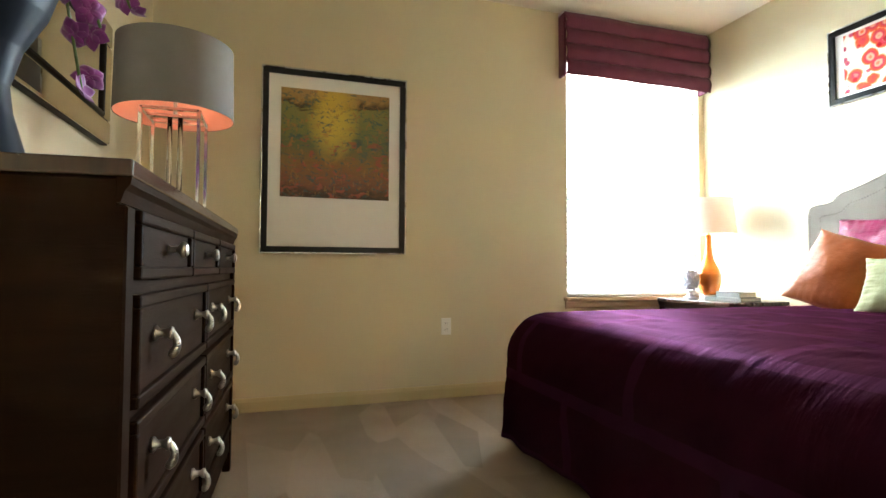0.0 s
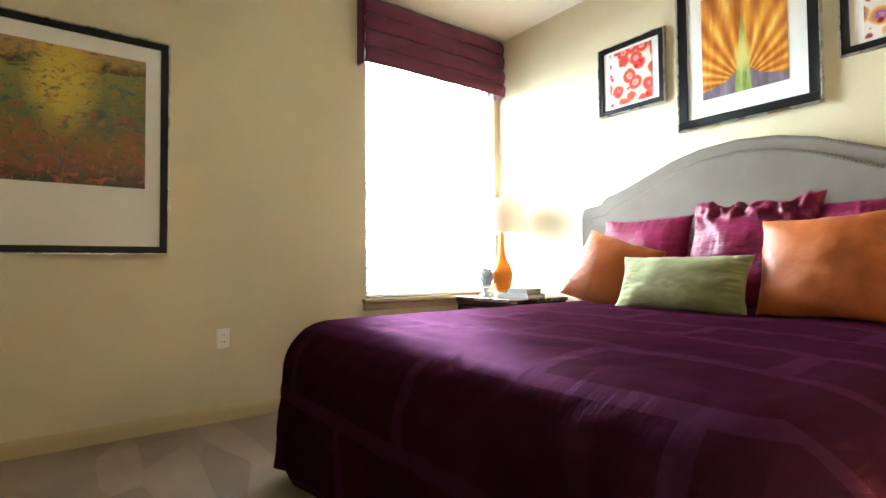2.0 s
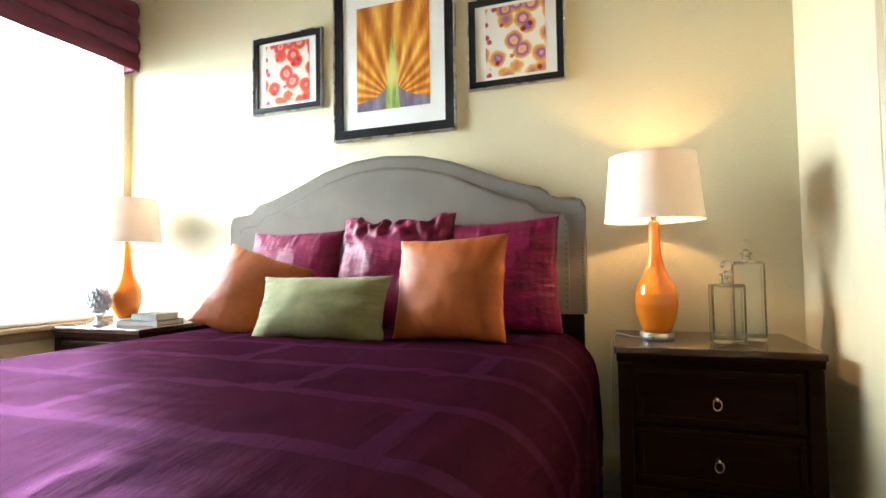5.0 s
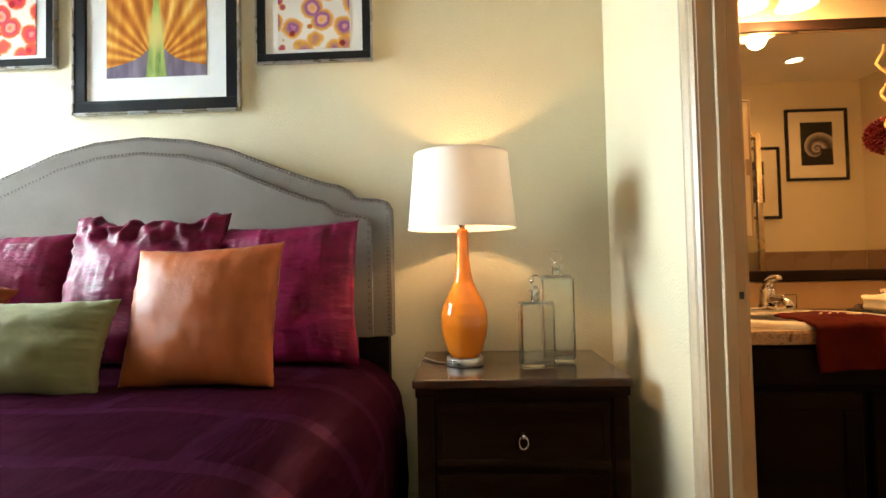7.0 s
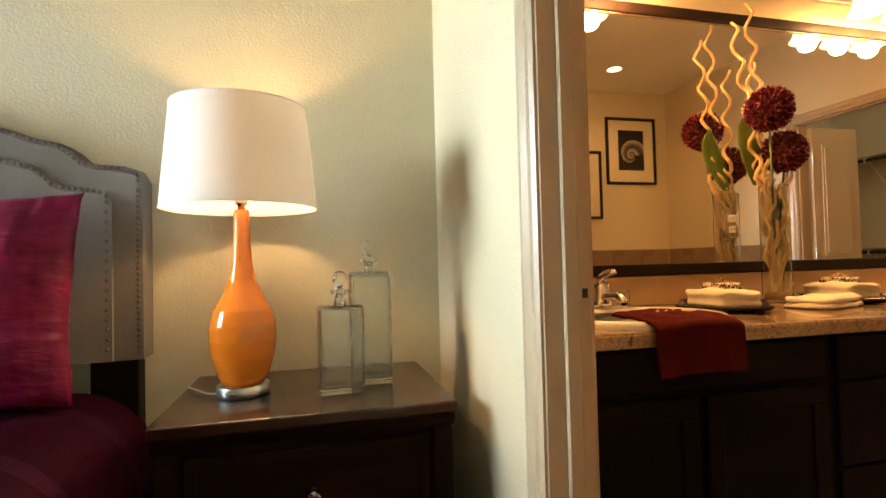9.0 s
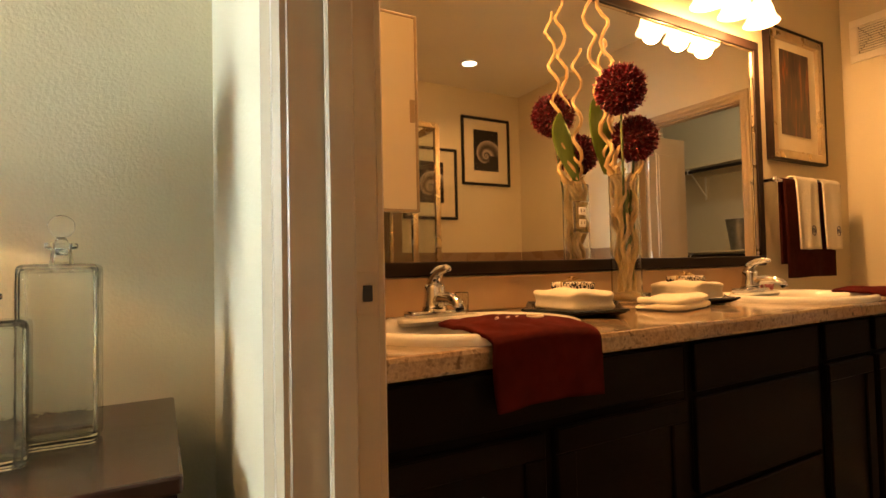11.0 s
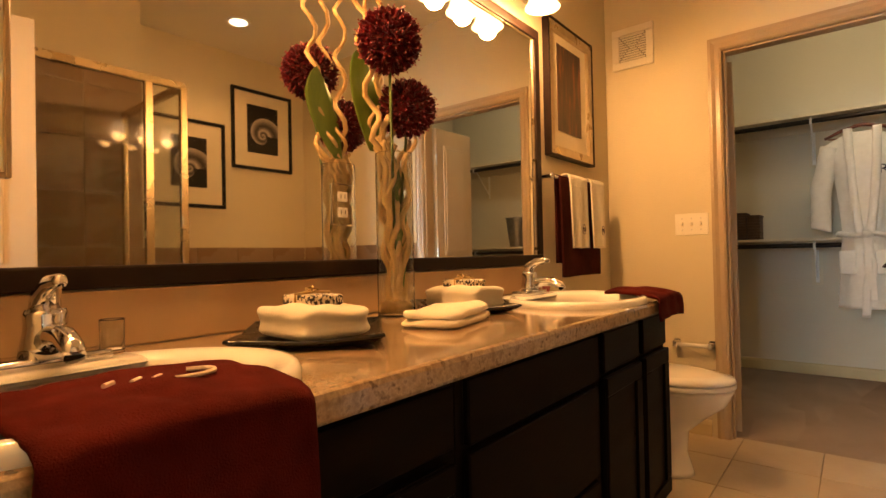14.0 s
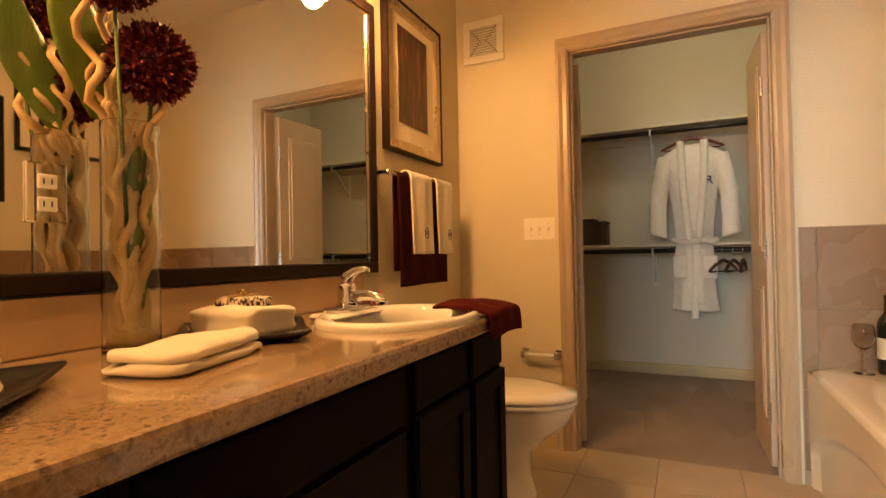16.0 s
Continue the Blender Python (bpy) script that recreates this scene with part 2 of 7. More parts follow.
def duvet_cloth():
    m = mat("plum_duvet", (0.060, 0.010, 0.034), (0.048, 0.008, 0.026), 14, 0.5, bump=0.25, bscale=220)
    n, l = m.node_tree.nodes, m.node_tree.links
    b = n["Principled BSDF"]
    tc, mp, br = n.new("ShaderNodeTexCoord"), n.new("ShaderNodeMapping"), n.new("ShaderNodeTexBrick")
    mp.inputs["Rotation"].default_value = (0, 0, radians(90))
    br.inputs["Scale"].default_value = 1.0
    br.inputs["Brick Width"].default_value, br.inputs["Row Height"].default_value = 0.78, 0.31
    br.inputs["Mortar Size"].default_value, br.inputs["Mortar Smooth"].default_value = 0.026, 0.05
    br.inputs["Color1"].default_value, br.inputs["Color2"].default_value = (0.020, 0.0024, 0.0066, 1), (0.017, 0.0021, 0.0064, 1)
    br.inputs["Mortar"].default_value = (0.023, 0.0037, 0.0138, 1)
    l.new(tc.outputs["UV"], mp.inputs[0])
    l.new(mp.outputs[0], br.inputs[0])
    l.new(br.outputs["Color"], b.inputs["Base Color"])
    rr = n.new("ShaderNodeMapRange")
    rr.inputs[3].default_value, rr.inputs[4].default_value = 0.62, 0.56
    sp = n.new("ShaderNodeMapRange")
    sp.inputs[3].default_value, sp.inputs[4].default_value = 0.062, 0.105
    l.new(br.outputs["Fac"], sp.inputs[0])
    b.inputs["Specular IOR Level"].default_value = 0.0
    gl, mx = n.new("ShaderNodeBsdfGlossy"), n.new("ShaderNodeMixShader")
    gl.inputs["Color"].default_value, gl.inputs["Roughness"].default_value = (0.26, 0.090, 0.20, 1), 0.40
    crease = n.new("ShaderNodeTexNoise")
    crease.inputs["Scale"].default_value, crease.inputs["Detail"].default_value = 5.0, 6
    stretch = n.new("ShaderNodeMapping")
    stretch.inputs["Scale"].default_value, stretch.inputs["Rotation"].default_value = (1.0, 5.0, 1.0), (0, 0, 0.5)
    l.new(tc.outputs["UV"], stretch.inputs[0])
    l.new(stretch.outputs[0], crease.inputs[0])
    bp = n.new("ShaderNodeBump")
    bp.inputs["Strength"].default_value, bp.inputs["Distance"].default_value = 0.5, 0.012
    l.new(crease.outputs[0], bp.inputs["Height"])
    l.new(bp.outputs[0], gl.inputs["Normal"])
    l.new(bp.outputs[0], b.inputs["Normal"])
    l.new(sp.outputs[0], mx.inputs[0])
    l.new(b.outputs[0], mx.inputs[1])
    l.new(gl.outputs[0], mx.inputs[2])
    l.new(mx.outputs[0], n["Material Output"].inputs["Surface"])
    b.inputs["Specular Tint"].default_value = (0.70, 0.20, 0.90, 1)
    l.new(br.outputs["Fac"], rr.inputs[0])
    l.new(rr.outputs[0], b.inputs["Roughness"])
    b.inputs["Sheen Tint"].default_value = (0.75, 0.35, 0.85, 1)
    b.inputs["Sheen Roughness"].default_value = 0.35
    return m


M["duvet"] = duvet_cloth()


def shade_cloth(name, color, share):
    m = mat(name, color, tuple(v * 0.96 for v in color), 9, 0.85, bump=0.3, bscale=350)
    n, l = m.node_tree.nodes, m.node_tree.links
    tr, mix, out = n.new("ShaderNodeBsdfTranslucent"), n.new("ShaderNodeMixShader"), n["Material Output"]
    tr.inputs[0].default_value = (*color, 1)
    mix.inputs[0].default_value = share
    l.new(n["Principled BSDF"].outputs[0], mix.inputs[1])
    l.new(tr.outputs[0], mix.inputs[2])
    l.new(mix.outputs[0], out.inputs["Surface"])
    return m


M["shade_white"] = shade_cloth("white_shade_cloth", (0.84, 0.79, 0.74), 0.20)
M["blind"] = shade_cloth("white_blind_slat", (0.86, 0.87, 0.88), 0.35)


def glow(name, color, strength):
    m = bpy.data.materials.new(name)
    m.use_nodes = True
    b = m.node_tree.nodes["Principled BSDF"]
    b.inputs["Base Color"].default_value = (*color, 1)
    b.inputs["Emission Color"].default_value, b.inputs["Emission Strength"].default_value = (*color, 1), strength
    return m


M["bulb"] = glow("lamp_bulb", (1.0, 0.70, 0.36), 6)
M["frosted"] = glow("lit_frosted_glass", (1.0, 0.80, 0.52), 4.0)
fn, fl = M["frosted"].node_tree.nodes, M["frosted"].node_tree.links
frost, share = fn.new("ShaderNodeBsdfTranslucent"), fn.new("ShaderNodeMixShader")
frost.inputs[0].default_value, share.inputs[0].default_value = (0.95, 0.90, 0.80, 1), 0.75
fl.new(fn["Principled BSDF"].outputs[0], share.inputs[1])
fl.new(frost.outputs[0], share.inputs[2])
fl.new(share.outputs[0], fn["Material Output"].inputs["Surface"])
M["can_lens"] = glow("downlight_lens", (1.0, 0.82, 0.55), 7)
M["daylight_backdrop"] = glow("bright_overcast_distance", (0.96, 0.98, 1.0), 3.5)


def art(name, build):
    m = bpy.data.materials.new(name)
    m.use_nodes = True
    n, l = m.node_tree.nodes, m.node_tree.links
    b = n["Principled BSDF"]
    b.inputs["Roughness"].default_value = 0.28
    b.inputs["Coat Weight"].default_value = 0.12
    b.inputs["Specular IOR Level"].default_value = 0.2
    b.inputs["Coat Roughness"].default_value = 0.03
    tc, sep = n.new("ShaderNodeTexCoord"), n.new("ShaderNodeSeparateXYZ")
    l.new(tc.outputs["Object"], sep.inputs[0])
    l.new(build(n, l, tc.outputs["Object"], sep), b.inputs["Base Color"])
    return m


def ramp_of(n, l, src, stops):
    r = n.new("ShaderNodeValToRGB")
    cr = r.color_ramp
    while len(cr.elements) < len(stops):
        cr.elements.new(0.5)
    for e, (p, c) in zip(cr.elements, stops):
        e.position, e.color = p, (*c, 1)
    l.new(src, r.inputs[0])
    return r.outputs[0]


def math_of(n, l, op, a, b=0.0, c=0.0):
    k = n.new("ShaderNodeMath")
    k.operation = op
    for i, v in enumerate((a, b, c)):
        if isinstance(v, (int, float)):
            k.inputs[i].default_value = v
        else:
            l.new(v, k.inputs[i])
    return k.outputs[0]


def mix_of(n, l, fac, a, b, blend="MIX"):
    k = n.new("ShaderNodeMix")
    k.data_type, k.blend_type = "RGBA", blend
    for i, v in ((0, fac), (6, a), (7, b)):
        if isinstance(v, float):
            k.inputs[i].default_value = v
        elif isinstance(v, tuple):
            k.inputs[i].default_value = (*v, 1)
        else:
            l.new(v, k.inputs[i])
    return k.outputs[2]


def noise_of(n, l, vec, scale, detail=4.0, stretch=(1, 1, 1), distort=0.0):
    mp, k = n.new("ShaderNodeMapping"), n.new("ShaderNodeTexNoise")
    mp.inputs["Scale"].default_value = stretch
    l.new(vec, mp.inputs[0])
    l.new(mp.outputs[0], k.inputs[0])
    k.inputs["Scale"].default_value, k.inputs["Detail"].default_value, k.inputs["Distortion"].default_value = scale, detail, distort
    return k


def painting(n, l, vec, sep):
    up = math_of(n, l, "MULTIPLY_ADD", sep.outputs[2], 1.45, 0.5)
    wob = noise_of(n, l, vec, 7, 6, (1, 1, 2), 1.2)
    v = math_of(n, l, "MULTIPLY_ADD", wob.outputs[0], 0.30, math_of(n, l, "SUBTRACT", up, 0.15))
    base = ramp_of(n, l, v, [(0.0, (0.07, 0.04, 0.02)), (0.13, (0.22, 0.085, 0.04)), (0.32, (0.24, 0.13, 0.04)), (0.5, (0.13, 0.14, 0.06)),
                             (0.66, (0.18, 0.18, 0.06)), (0.84, (0.22, 0.21, 0.065)), (0.875, (0.07, 0.05, 0.025)), (0.93, (0.36, 0.22, 0.07)), (1.0, (0.38, 0.24, 0.09))])
    dx = math_of(n, l, "MULTIPLY", math_of(n, l, "ADD", sep.outputs[0], 0.02), 5.5)
    dz = math_of(n, l, "MULTIPLY", math_of(n, l, "SUBTRACT", sep.outputs[2], 0.18), 3.2)
    d = math_of(n, l, "ADD", math_of(n, l, "MULTIPLY", dx, dx), math_of(n, l, "MULTIPLY", dz, dz))
    sun = ramp_of(n, l, math_of(n, l, "MULTIPLY_ADD", wob.outputs[0], 0.4, math_of(n, l, "MULTIPLY", d, 0.8)), [(0.25, (0.9, 0.9, 0.9)), (0.95, (0, 0, 0))])
    base = mix_of(n, l, sun, base, (0.62, 0.44, 0.06))
    bl = noise_of(n, l, vec, 13, 2, (1, 1, 1.8), 0.6)
    low = ramp_of(n, l, up, [(0.12, (1, 1, 1)), (0.5, (0.8, 0.8, 0.8)), (0.72, (0, 0, 0))])
    red = mix_of(n, l, 1.0, ramp_of(n, l, bl.outputs[0], [(0.56, (0, 0, 0)), (0.64, (1, 1, 1))]), low, "MULTIPLY")
    base = mix_of(n, l, red, base, (0.34, 0.09, 0.05))
    gr = noise_of(n, l, vec, 10, 3, (1, 1.4, 1.5), 1.0)
    base = mix_of(n, l, ramp_of(n, l, gr.outputs[0], [(0.60, (0, 0, 0)), (0.70, (0.7, 0.7, 0.7))]), base, (0.06, 0.09, 0.075))
    dab = noise_of(n, l, vec, 21, 3, (1, 1, 1.6), 1.4)
    base = mix_of(n, l, ramp_of(n, l, dab.outputs[0], [(0.55, (0, 0, 0)), (0.66, (0.75, 0.75, 0.75))]), base, (0.05, 0.105, 0.095))
    fleck = noise_of(n, l, vec, 34, 2, (1.2, 1, 0.8), 0.8)
    return mix_of(n, l, ramp_of(n, l, fleck.outputs[0], [(0.60, (0, 0, 0)), (0.68, (0.65, 0.65, 0.65))]), base, (0.34, 0.17, 0.05))


def petals(c_a, c_b, c_c):
    def build(n, l, vec, sep):
        def layer(scale, off):
            mp, vo = n.new("ShaderNodeMapping"), n.new("ShaderNodeTexVoronoi")
            mp.inputs["Location"].default_value = (off, off * 0.7, off * 1.3)
            mp.inputs["Scale"].default_value = (1, 0.02, 1)
            vo.inputs["Scale"].default_value = scale
            l.new(vec, mp.inputs[0])
            l.new(mp.outputs[0], vo.inputs[0])
            return vo
        wob = noise_of(n, l, vec, 30, 3)
        a, b = layer(11, 0.3), layer(17, 2.1)
        da = math_of(n, l, "MULTIPLY_ADD", wob.outputs[0], 0.22, a.outputs["Distance"])
        db = math_of(n, l, "MULTIPLY_ADD", wob.outputs[0], 0.2, b.outputs["Distance"])
        rings = ramp_of(n, l, da, [(0.14, c_c), (0.22, c_a), (0.32, (0.78, 0.42, 0.30)), (0.42, c_b), (0.60, c_a), (0.66, (0.78, 0.50, 0.30)), (0.70, (0.77, 0.75, 0.71)), (1.0, (0.77, 0.75, 0.71))])
        second = ramp_of(n, l, db, [(0.15, c_b), (0.26, c_c), (0.34, c_a), (0.37, (0.90, 0.88, 0.85))])
        return mix_of(n, l, 1.0, rings, second, "MULTIPLY")
    return build


def lily(n, l, vec, sep):
    z = math_of(n, l, "ADD", sep.outputs[2], 0.24)
    ang = math_of(n, l, "ARCTAN2", sep.outputs[0], z)
    ax = math_of(n, l, "ABSOLUTE", ang)
    streak = noise_of(n, l, vec, 18, 4, (1.2, 1, 0.25), 0.3)
    rays = math_of(n, l, "MULTIPLY_ADD", math_of(n, l, "SINE", math_of(n, l, "MULTIPLY", ang, 26.0)), 0.18, streak.outputs[0])
    fire = ramp_of(n, l, rays, [(0.25, (0.30, 0.085, 0.012)), (0.5, (0.50, 0.17, 0.025)), (0.72, (0.66, 0.33, 0.06)), (0.9, (0.78, 0.55, 0.22))])
    edge = ramp_of(n, l, math_of(n, l, "MULTIPLY_ADD", streak.outputs[0], 0.2, ax), [(1.32, (1, 1, 1)), (1.0, (1, 1, 1))])
    cut = math_of(n, l, "GREATER_THAN", math_of(n, l, "MULTIPLY_ADD", ax, 0.04, sep.outputs[2]), math_of(n, l, "MULTIPLY_ADD", math_of(n, l, "ABSOLUTE", sep.outputs[0]), -0.18, -0.15))
    haze = ramp_of(n, l, streak.outputs[0], [(0.3, (0.11, 0.085, 0.13)), (0.7, (0.26, 0.21, 0.27))])
    pic = mix_of(n, l, cut, haze, fire)
    core = math_of(n, l, "ABSOLUTE", sep.outputs[0])
    width = math_of(n, l, "MULTIPLY_ADD", sep.outputs[2], -0.10, 0.016)
    green = math_of(n, l, "LESS_THAN", core, width)
    pic = mix_of(n, l, green, pic, ramp_of(n, l, streak.outputs[0], [(0.35, (0.12, 0.20, 0.05)), (0.65, (0.42, 0.48, 0.14))]))
    gx = math_of(n, l, "MULTIPLY", sep.outputs[0], 16.0)
    gz = math_of(n, l, "MULTIPLY", math_of(n, l, "ADD", sep.outputs[2], 0.10), 8.0)
    d = math_of(n, l, "ADD", math_of(n, l, "MULTIPLY", gx, gx), math_of(n, l, "MULTIPLY", gz, gz))
    return mix_of(n, l, ramp_of(n, l, math_of(n, l, "MULTIPLY_ADD", streak.outputs[0], 0.5, d), [(0.2, (0.8, 0.8, 0.8)), (0.9, (0, 0, 0))]), pic, (0.70, 0.58, 0.22))


def shell(n, l, vec, sep):
    r = math_of(n, l, "SQRT", math_of(n, l, "ADD", math_of(n, l, "MULTIPLY", sep.outputs[0], sep.outputs[0]), math_of(n, l, "MULTIPLY", math_of(n, l, "ADD", sep.outputs[2], 0.05), math_of(n, l, "ADD", sep.outputs[2], 0.05))))
    ang = math_of(n, l, "ARCTAN2", math_of(n, l, "ADD", sep.outputs[2], 0.05), sep.outputs[0])
    edge = math_of(n, l, "MULTIPLY_ADD", ang, 0.026, 0.115)
    inside = math_of(n, l, "LESS_THAN", r, edge)
    turn = math_of(n, l, "SINE", math_of(n, l, "MULTIPLY_ADD", math_of(n, l, "LOGARITHM", math_of(n, l, "MAXIMUM", r, 0.004), 2.718), 5.2, math_of(n, l, "MULTIPLY", ang, -1.0)))
    grain = noise_of(n, l, vec, 40, 3)
    tone = ramp_of(n, l, math_of(n, l, "MULTIPLY_ADD", grain.outputs[0], 0.3, math_of(n, l, "MULTIPLY_ADD", turn, 0.35, 0.35)), [(0.05, (0.03, 0.025, 0.02)), (0.5, (0.20, 0.17, 0.14)), (0.95, (0.48, 0.42, 0.36))])
    return mix_of(n, l, inside, (0.022, 0.018, 0.016), tone)


def rust_print(n, l, vec, sep):
    st = noise_of(n, l, vec, 9, 4, (3, 1, 0.5), 0.8)
    base = ramp_of(n, l, st.outputs[0], [(0.35, (0.03, 0.02, 0.014)), (0.55, (0.07, 0.035, 0.018)), (0.68, (0.20, 0.06, 0.012)), (0.8, (0.25, 0.10, 0.02))])
    return base


M["art_meadow"] = art("meadow_painting", painting)
M["art_red"] = art("red_flower_print", petals((0.68, 0.10, 0.03), (0.52, 0.03, 0.08), (0.62, 0.16, 0.30)))
M["art_violet"] = art("violet_flower_print", petals((0.70, 0.36, 0.03), (0.26, 0.07, 0.32), (0.55, 0.08, 0.10)))
M["art_lily"] = art("orange_lily_photo", lily)
M["art_shell"] = art("nautilus_photo", shell)
M["art_rust"] = art("rust_abstract_print", rust_print)

# ---- building helpers ----


def thing(name, label, category, m=None, group="", kind=""):
    ob = new(name)
    ob.empty_display_size = 0.1
    ob.matrix_basis = m or Matrix()
    return tagged(ob, label, category, group, kind)


def part(name, bm, material, parent=None, label="", smooth=False, m=None):
    me = bpy.data.meshes.new(name)
    if smooth:
        for f in bm.faces:
            f.smooth = True
    bm.to_mesh(me)
    bm.free()
    me.materials.append(material)
    ob = new(name, me)
    ob.parent = parent
    if m is not None:
        ob.matrix_basis = m
    return tagged(ob, label)


def solo(name, bm, material, label, category, m=None, smooth=False, group="", kind=""):
    return tagged(part(name, bm, material, None, "", smooth, m), label, category, group, kind)


def box(x0, x1, y0, y1, z0, z1, bev=0.0, seg=1, bm=None):
    own = bmesh.new()
    vs = [own.verts.new(p) for p in ((x0, y0, z0), (x1, y0, z0), (x1, y1, z0), (x0, y1, z0), (x0, y0, z1), (x1, y0, z1), (x1, y1, z1), (x0, y1, z1))]
    for q in ((3, 2, 1, 0), (4, 5, 6, 7), (0, 1, 5, 4), (1, 2, 6, 5), (2, 3, 7, 6), (3, 0, 4, 7)):
        own.faces.new([vs[i] for i in q])
    if bev:
        bmesh.ops.bevel(own, geom=own.edges[:], offset=bev, segments=seg, affect="EDGES", profile=0.5)
    return join(bm, own)


def join(bm, own):
    if bm is None:
        return own
    me = bpy.data.meshes.new("tmp")
    own.to_mesh(me)
    own.free()
    bm.from_mesh(me)
    bpy.data.meshes.remove(me)
    return bm


def lathe(profile, seg=32, bm=None, squash=1.0, centre=(0, 0)):
    """A turned shape; long runs get rings close to their ends, so that edges stay crisp."""
    own = bmesh.new()
    rings, full = [], [profile[0]]
    for (r0, z0), (r1, z1) in zip(profile, profile[1:]):
        d = math.hypot(r1 - r0, z1 - z0)
        if d > 0.03:
            for f in (0.0025 / d, 1 - 0.0025 / d):
                full.append((r0 + (r1 - r0) * f, z0 + (z1 - z0) * f))
        full.append((r1, z1))
    profile = full
    for r, z in profile:
        if r < 1e-5:
            rings.append([own.verts.new((centre[0], centre[1], z))])
        else:
            rings.append([own.verts.new((centre[0] + r * math.cos(2 * math.pi * i / seg), centre[1] + squash * r * math.sin(2 * math.pi * i / seg), z)) for i in range(seg)])
    for a, b in zip(rings, rings[1:]):
        for i in range(seg):
            j = (i + 1) % seg
            if len(a) == 1 and len(b) > 1:
                own.faces.new((a[0], b[j], b[i]))
            elif len(b) == 1 and len(a) > 1:
                own.faces.new((a[i], a[j], b[0]))
            elif len(a) > 1:
                own.faces.new((a[i], a[j], b[j], b[i]))
    return join(bm, own)


def tube(points, radius, seg=8, bm=None, ends=True):
    """A tube along points; radius is a number or one for each point."""
    own = bmesh.new()
    pts = [Vector(p) for p in points]
    rad = radius if isinstance(radius, (list, tuple)) else [radius] * len(pts)
    rings, side = [], None
    for i, p in enumerate(pts):
        d = (pts[min(i + 1, len(pts) - 1)] - pts[max(i - 1, 0)]).normalized()
        if side is None:
            side = d.orthogonal().normalized()
        side = (side - d * side.dot(d)).normalized()
        up = d.cross(side)
        rings.append([own.verts.new(p + rad[i] * (math.cos(2 * math.pi * k / seg) * side + math.sin(2 * math.pi * k / seg) * up)) for k in range(seg)])
    for a, b in zip(rings, rings[1:]):
        for k in range(seg):
            own.faces.new((a[k], a[(k + 1) % seg], b[(k + 1) % seg], b[k]))
    if ends:
        own.faces.new(rings[0][::-1])
        own.faces.new(rings[-1])
    return join(bm, own)


def ball(c, r, seg=16, bm=None, sz=1.0):
    prof = [(r * math.sin(math.pi * k / (seg // 2)), c[2] - sz * r * math.cos(math.pi * k / (seg // 2))) for k in range(seg // 2 + 1)]
    return lathe(prof, seg, bm, 1.0, (c[0], c[1]))


def sheet(fn, nu, nv, thick=0.0, uv=None):
    """A grid mesh from fn(u, v) with u and v from 0 to 1; given a thickness it becomes a closed shell."""
    bm = bmesh.new()
    vs = [[bm.verts.new(fn(i / nu, j / nv)) for j in range(nv + 1)] for i in range(nu + 1)]
    lay = bm.loops.layers.uv.new("uv") if uv else None
    for i in range(nu):
        for j in range(nv):
            f = bm.faces.new((vs[i][j], vs[i + 1][j], vs[i + 1][j + 1], vs[i][j + 1]))
            if uv:
                for lp, (a, b) in zip(f.loops, ((i, j), (i + 1, j), (i + 1, j + 1), (i, j + 1))):
                    lp[lay].uv = uv(a / nu, b / nv)
    if thick:
        bmesh.ops.recalc_face_normals(bm, faces=bm.faces[:])
        bmesh.ops.solidify(bm, geom=bm.faces[:], thickness=thick)
    bmesh.ops.recalc_face_normals(bm, faces=bm.faces[:])
    return bm


def moulding(length, profile, bm=None, m=None):
    """A strip along local x, from 0 to length; profile: points of depth (towards -y) and height."""
    own = bmesh.new()
    a = [own.verts.new((0, -d, h)) for d, h in profile]
    b = [own.verts.new((length, -d, h)) for d, h in profile]
    k = len(profile)
    for i in range(k):
        own.faces.new((a[i], a[(i + 1) % k], b[(i + 1) % k], b[i]))
    own.faces.new(a[::-1])
    own.faces.new(b)
    bmesh.ops.recalc_face_normals(own, faces=own.faces[:])
    if m is not None:
        bmesh.ops.transform(own, matrix=m, verts=own.verts[:])
    return join(bm, own)


def n3(x, y, z=0.0):
    return noise.noise(Vector((x, y, z)))


# ---- the large structure ----


def wall_boxes(name, boxes, material, label):
    bm = None
    for b in boxes:
        bm = box(*b, bm=bm)
    return solo(name, bm, material, label, "wall", kind="structure")


T = 0.14
wall_boxes("wall_window", [(LEFT_X - T, WX0, WIN_Y, WIN_Y + T, 0, BED_H), (WX1, WALL_X + T, WIN_Y, WIN_Y + T, 0, BED_H),
                           (WX0, WX1, WIN_Y, WIN_Y + T, 0, WZ0), (WX0, WX1, WIN_Y, WIN_Y + T, WZ1, BED_H)], M["wall"], "cream painted bedroom wall around the window")
wall_boxes("wall_headboard", [(WALL_X, WALL_X + T, PART_Y1, WIN_Y, 0, BED_H)], M["wall"], "cream painted bedroom wall behind the bed")
wall_boxes("wall_dresser", [(LEFT_X - T, LEFT_X, PART_Y0, WIN_Y, 0, BED_H)], M["wall"], "cream painted bedroom wall behind the dresser")
wall_boxes("wall_partition", [(LEFT_X, DX0, PART_Y0, PART_Y1, 0, BED_H), (DX1, WALL_X + T, PART_Y0, PART_Y1, 0, BED_H), (DX0, DX1, PART_Y0, PART_Y1, DOOR_H, BED_H)],
           M["wall"], "cream painted wall with the bathroom doorway")
wall_boxes("wall_vanity", [(WALL_X, WALL_X + T, CLO_Y, PART_Y0, 0, BED_H)], M["wall"], "cream painted bathroom wall behind the vanity")
wall_boxes("wall_tub", [(OPP_X - T, OPP_X, CLO_Y, PART_Y0, 0, BED_H)], M["wall"], "cream painted bathroom wall beside the tub")
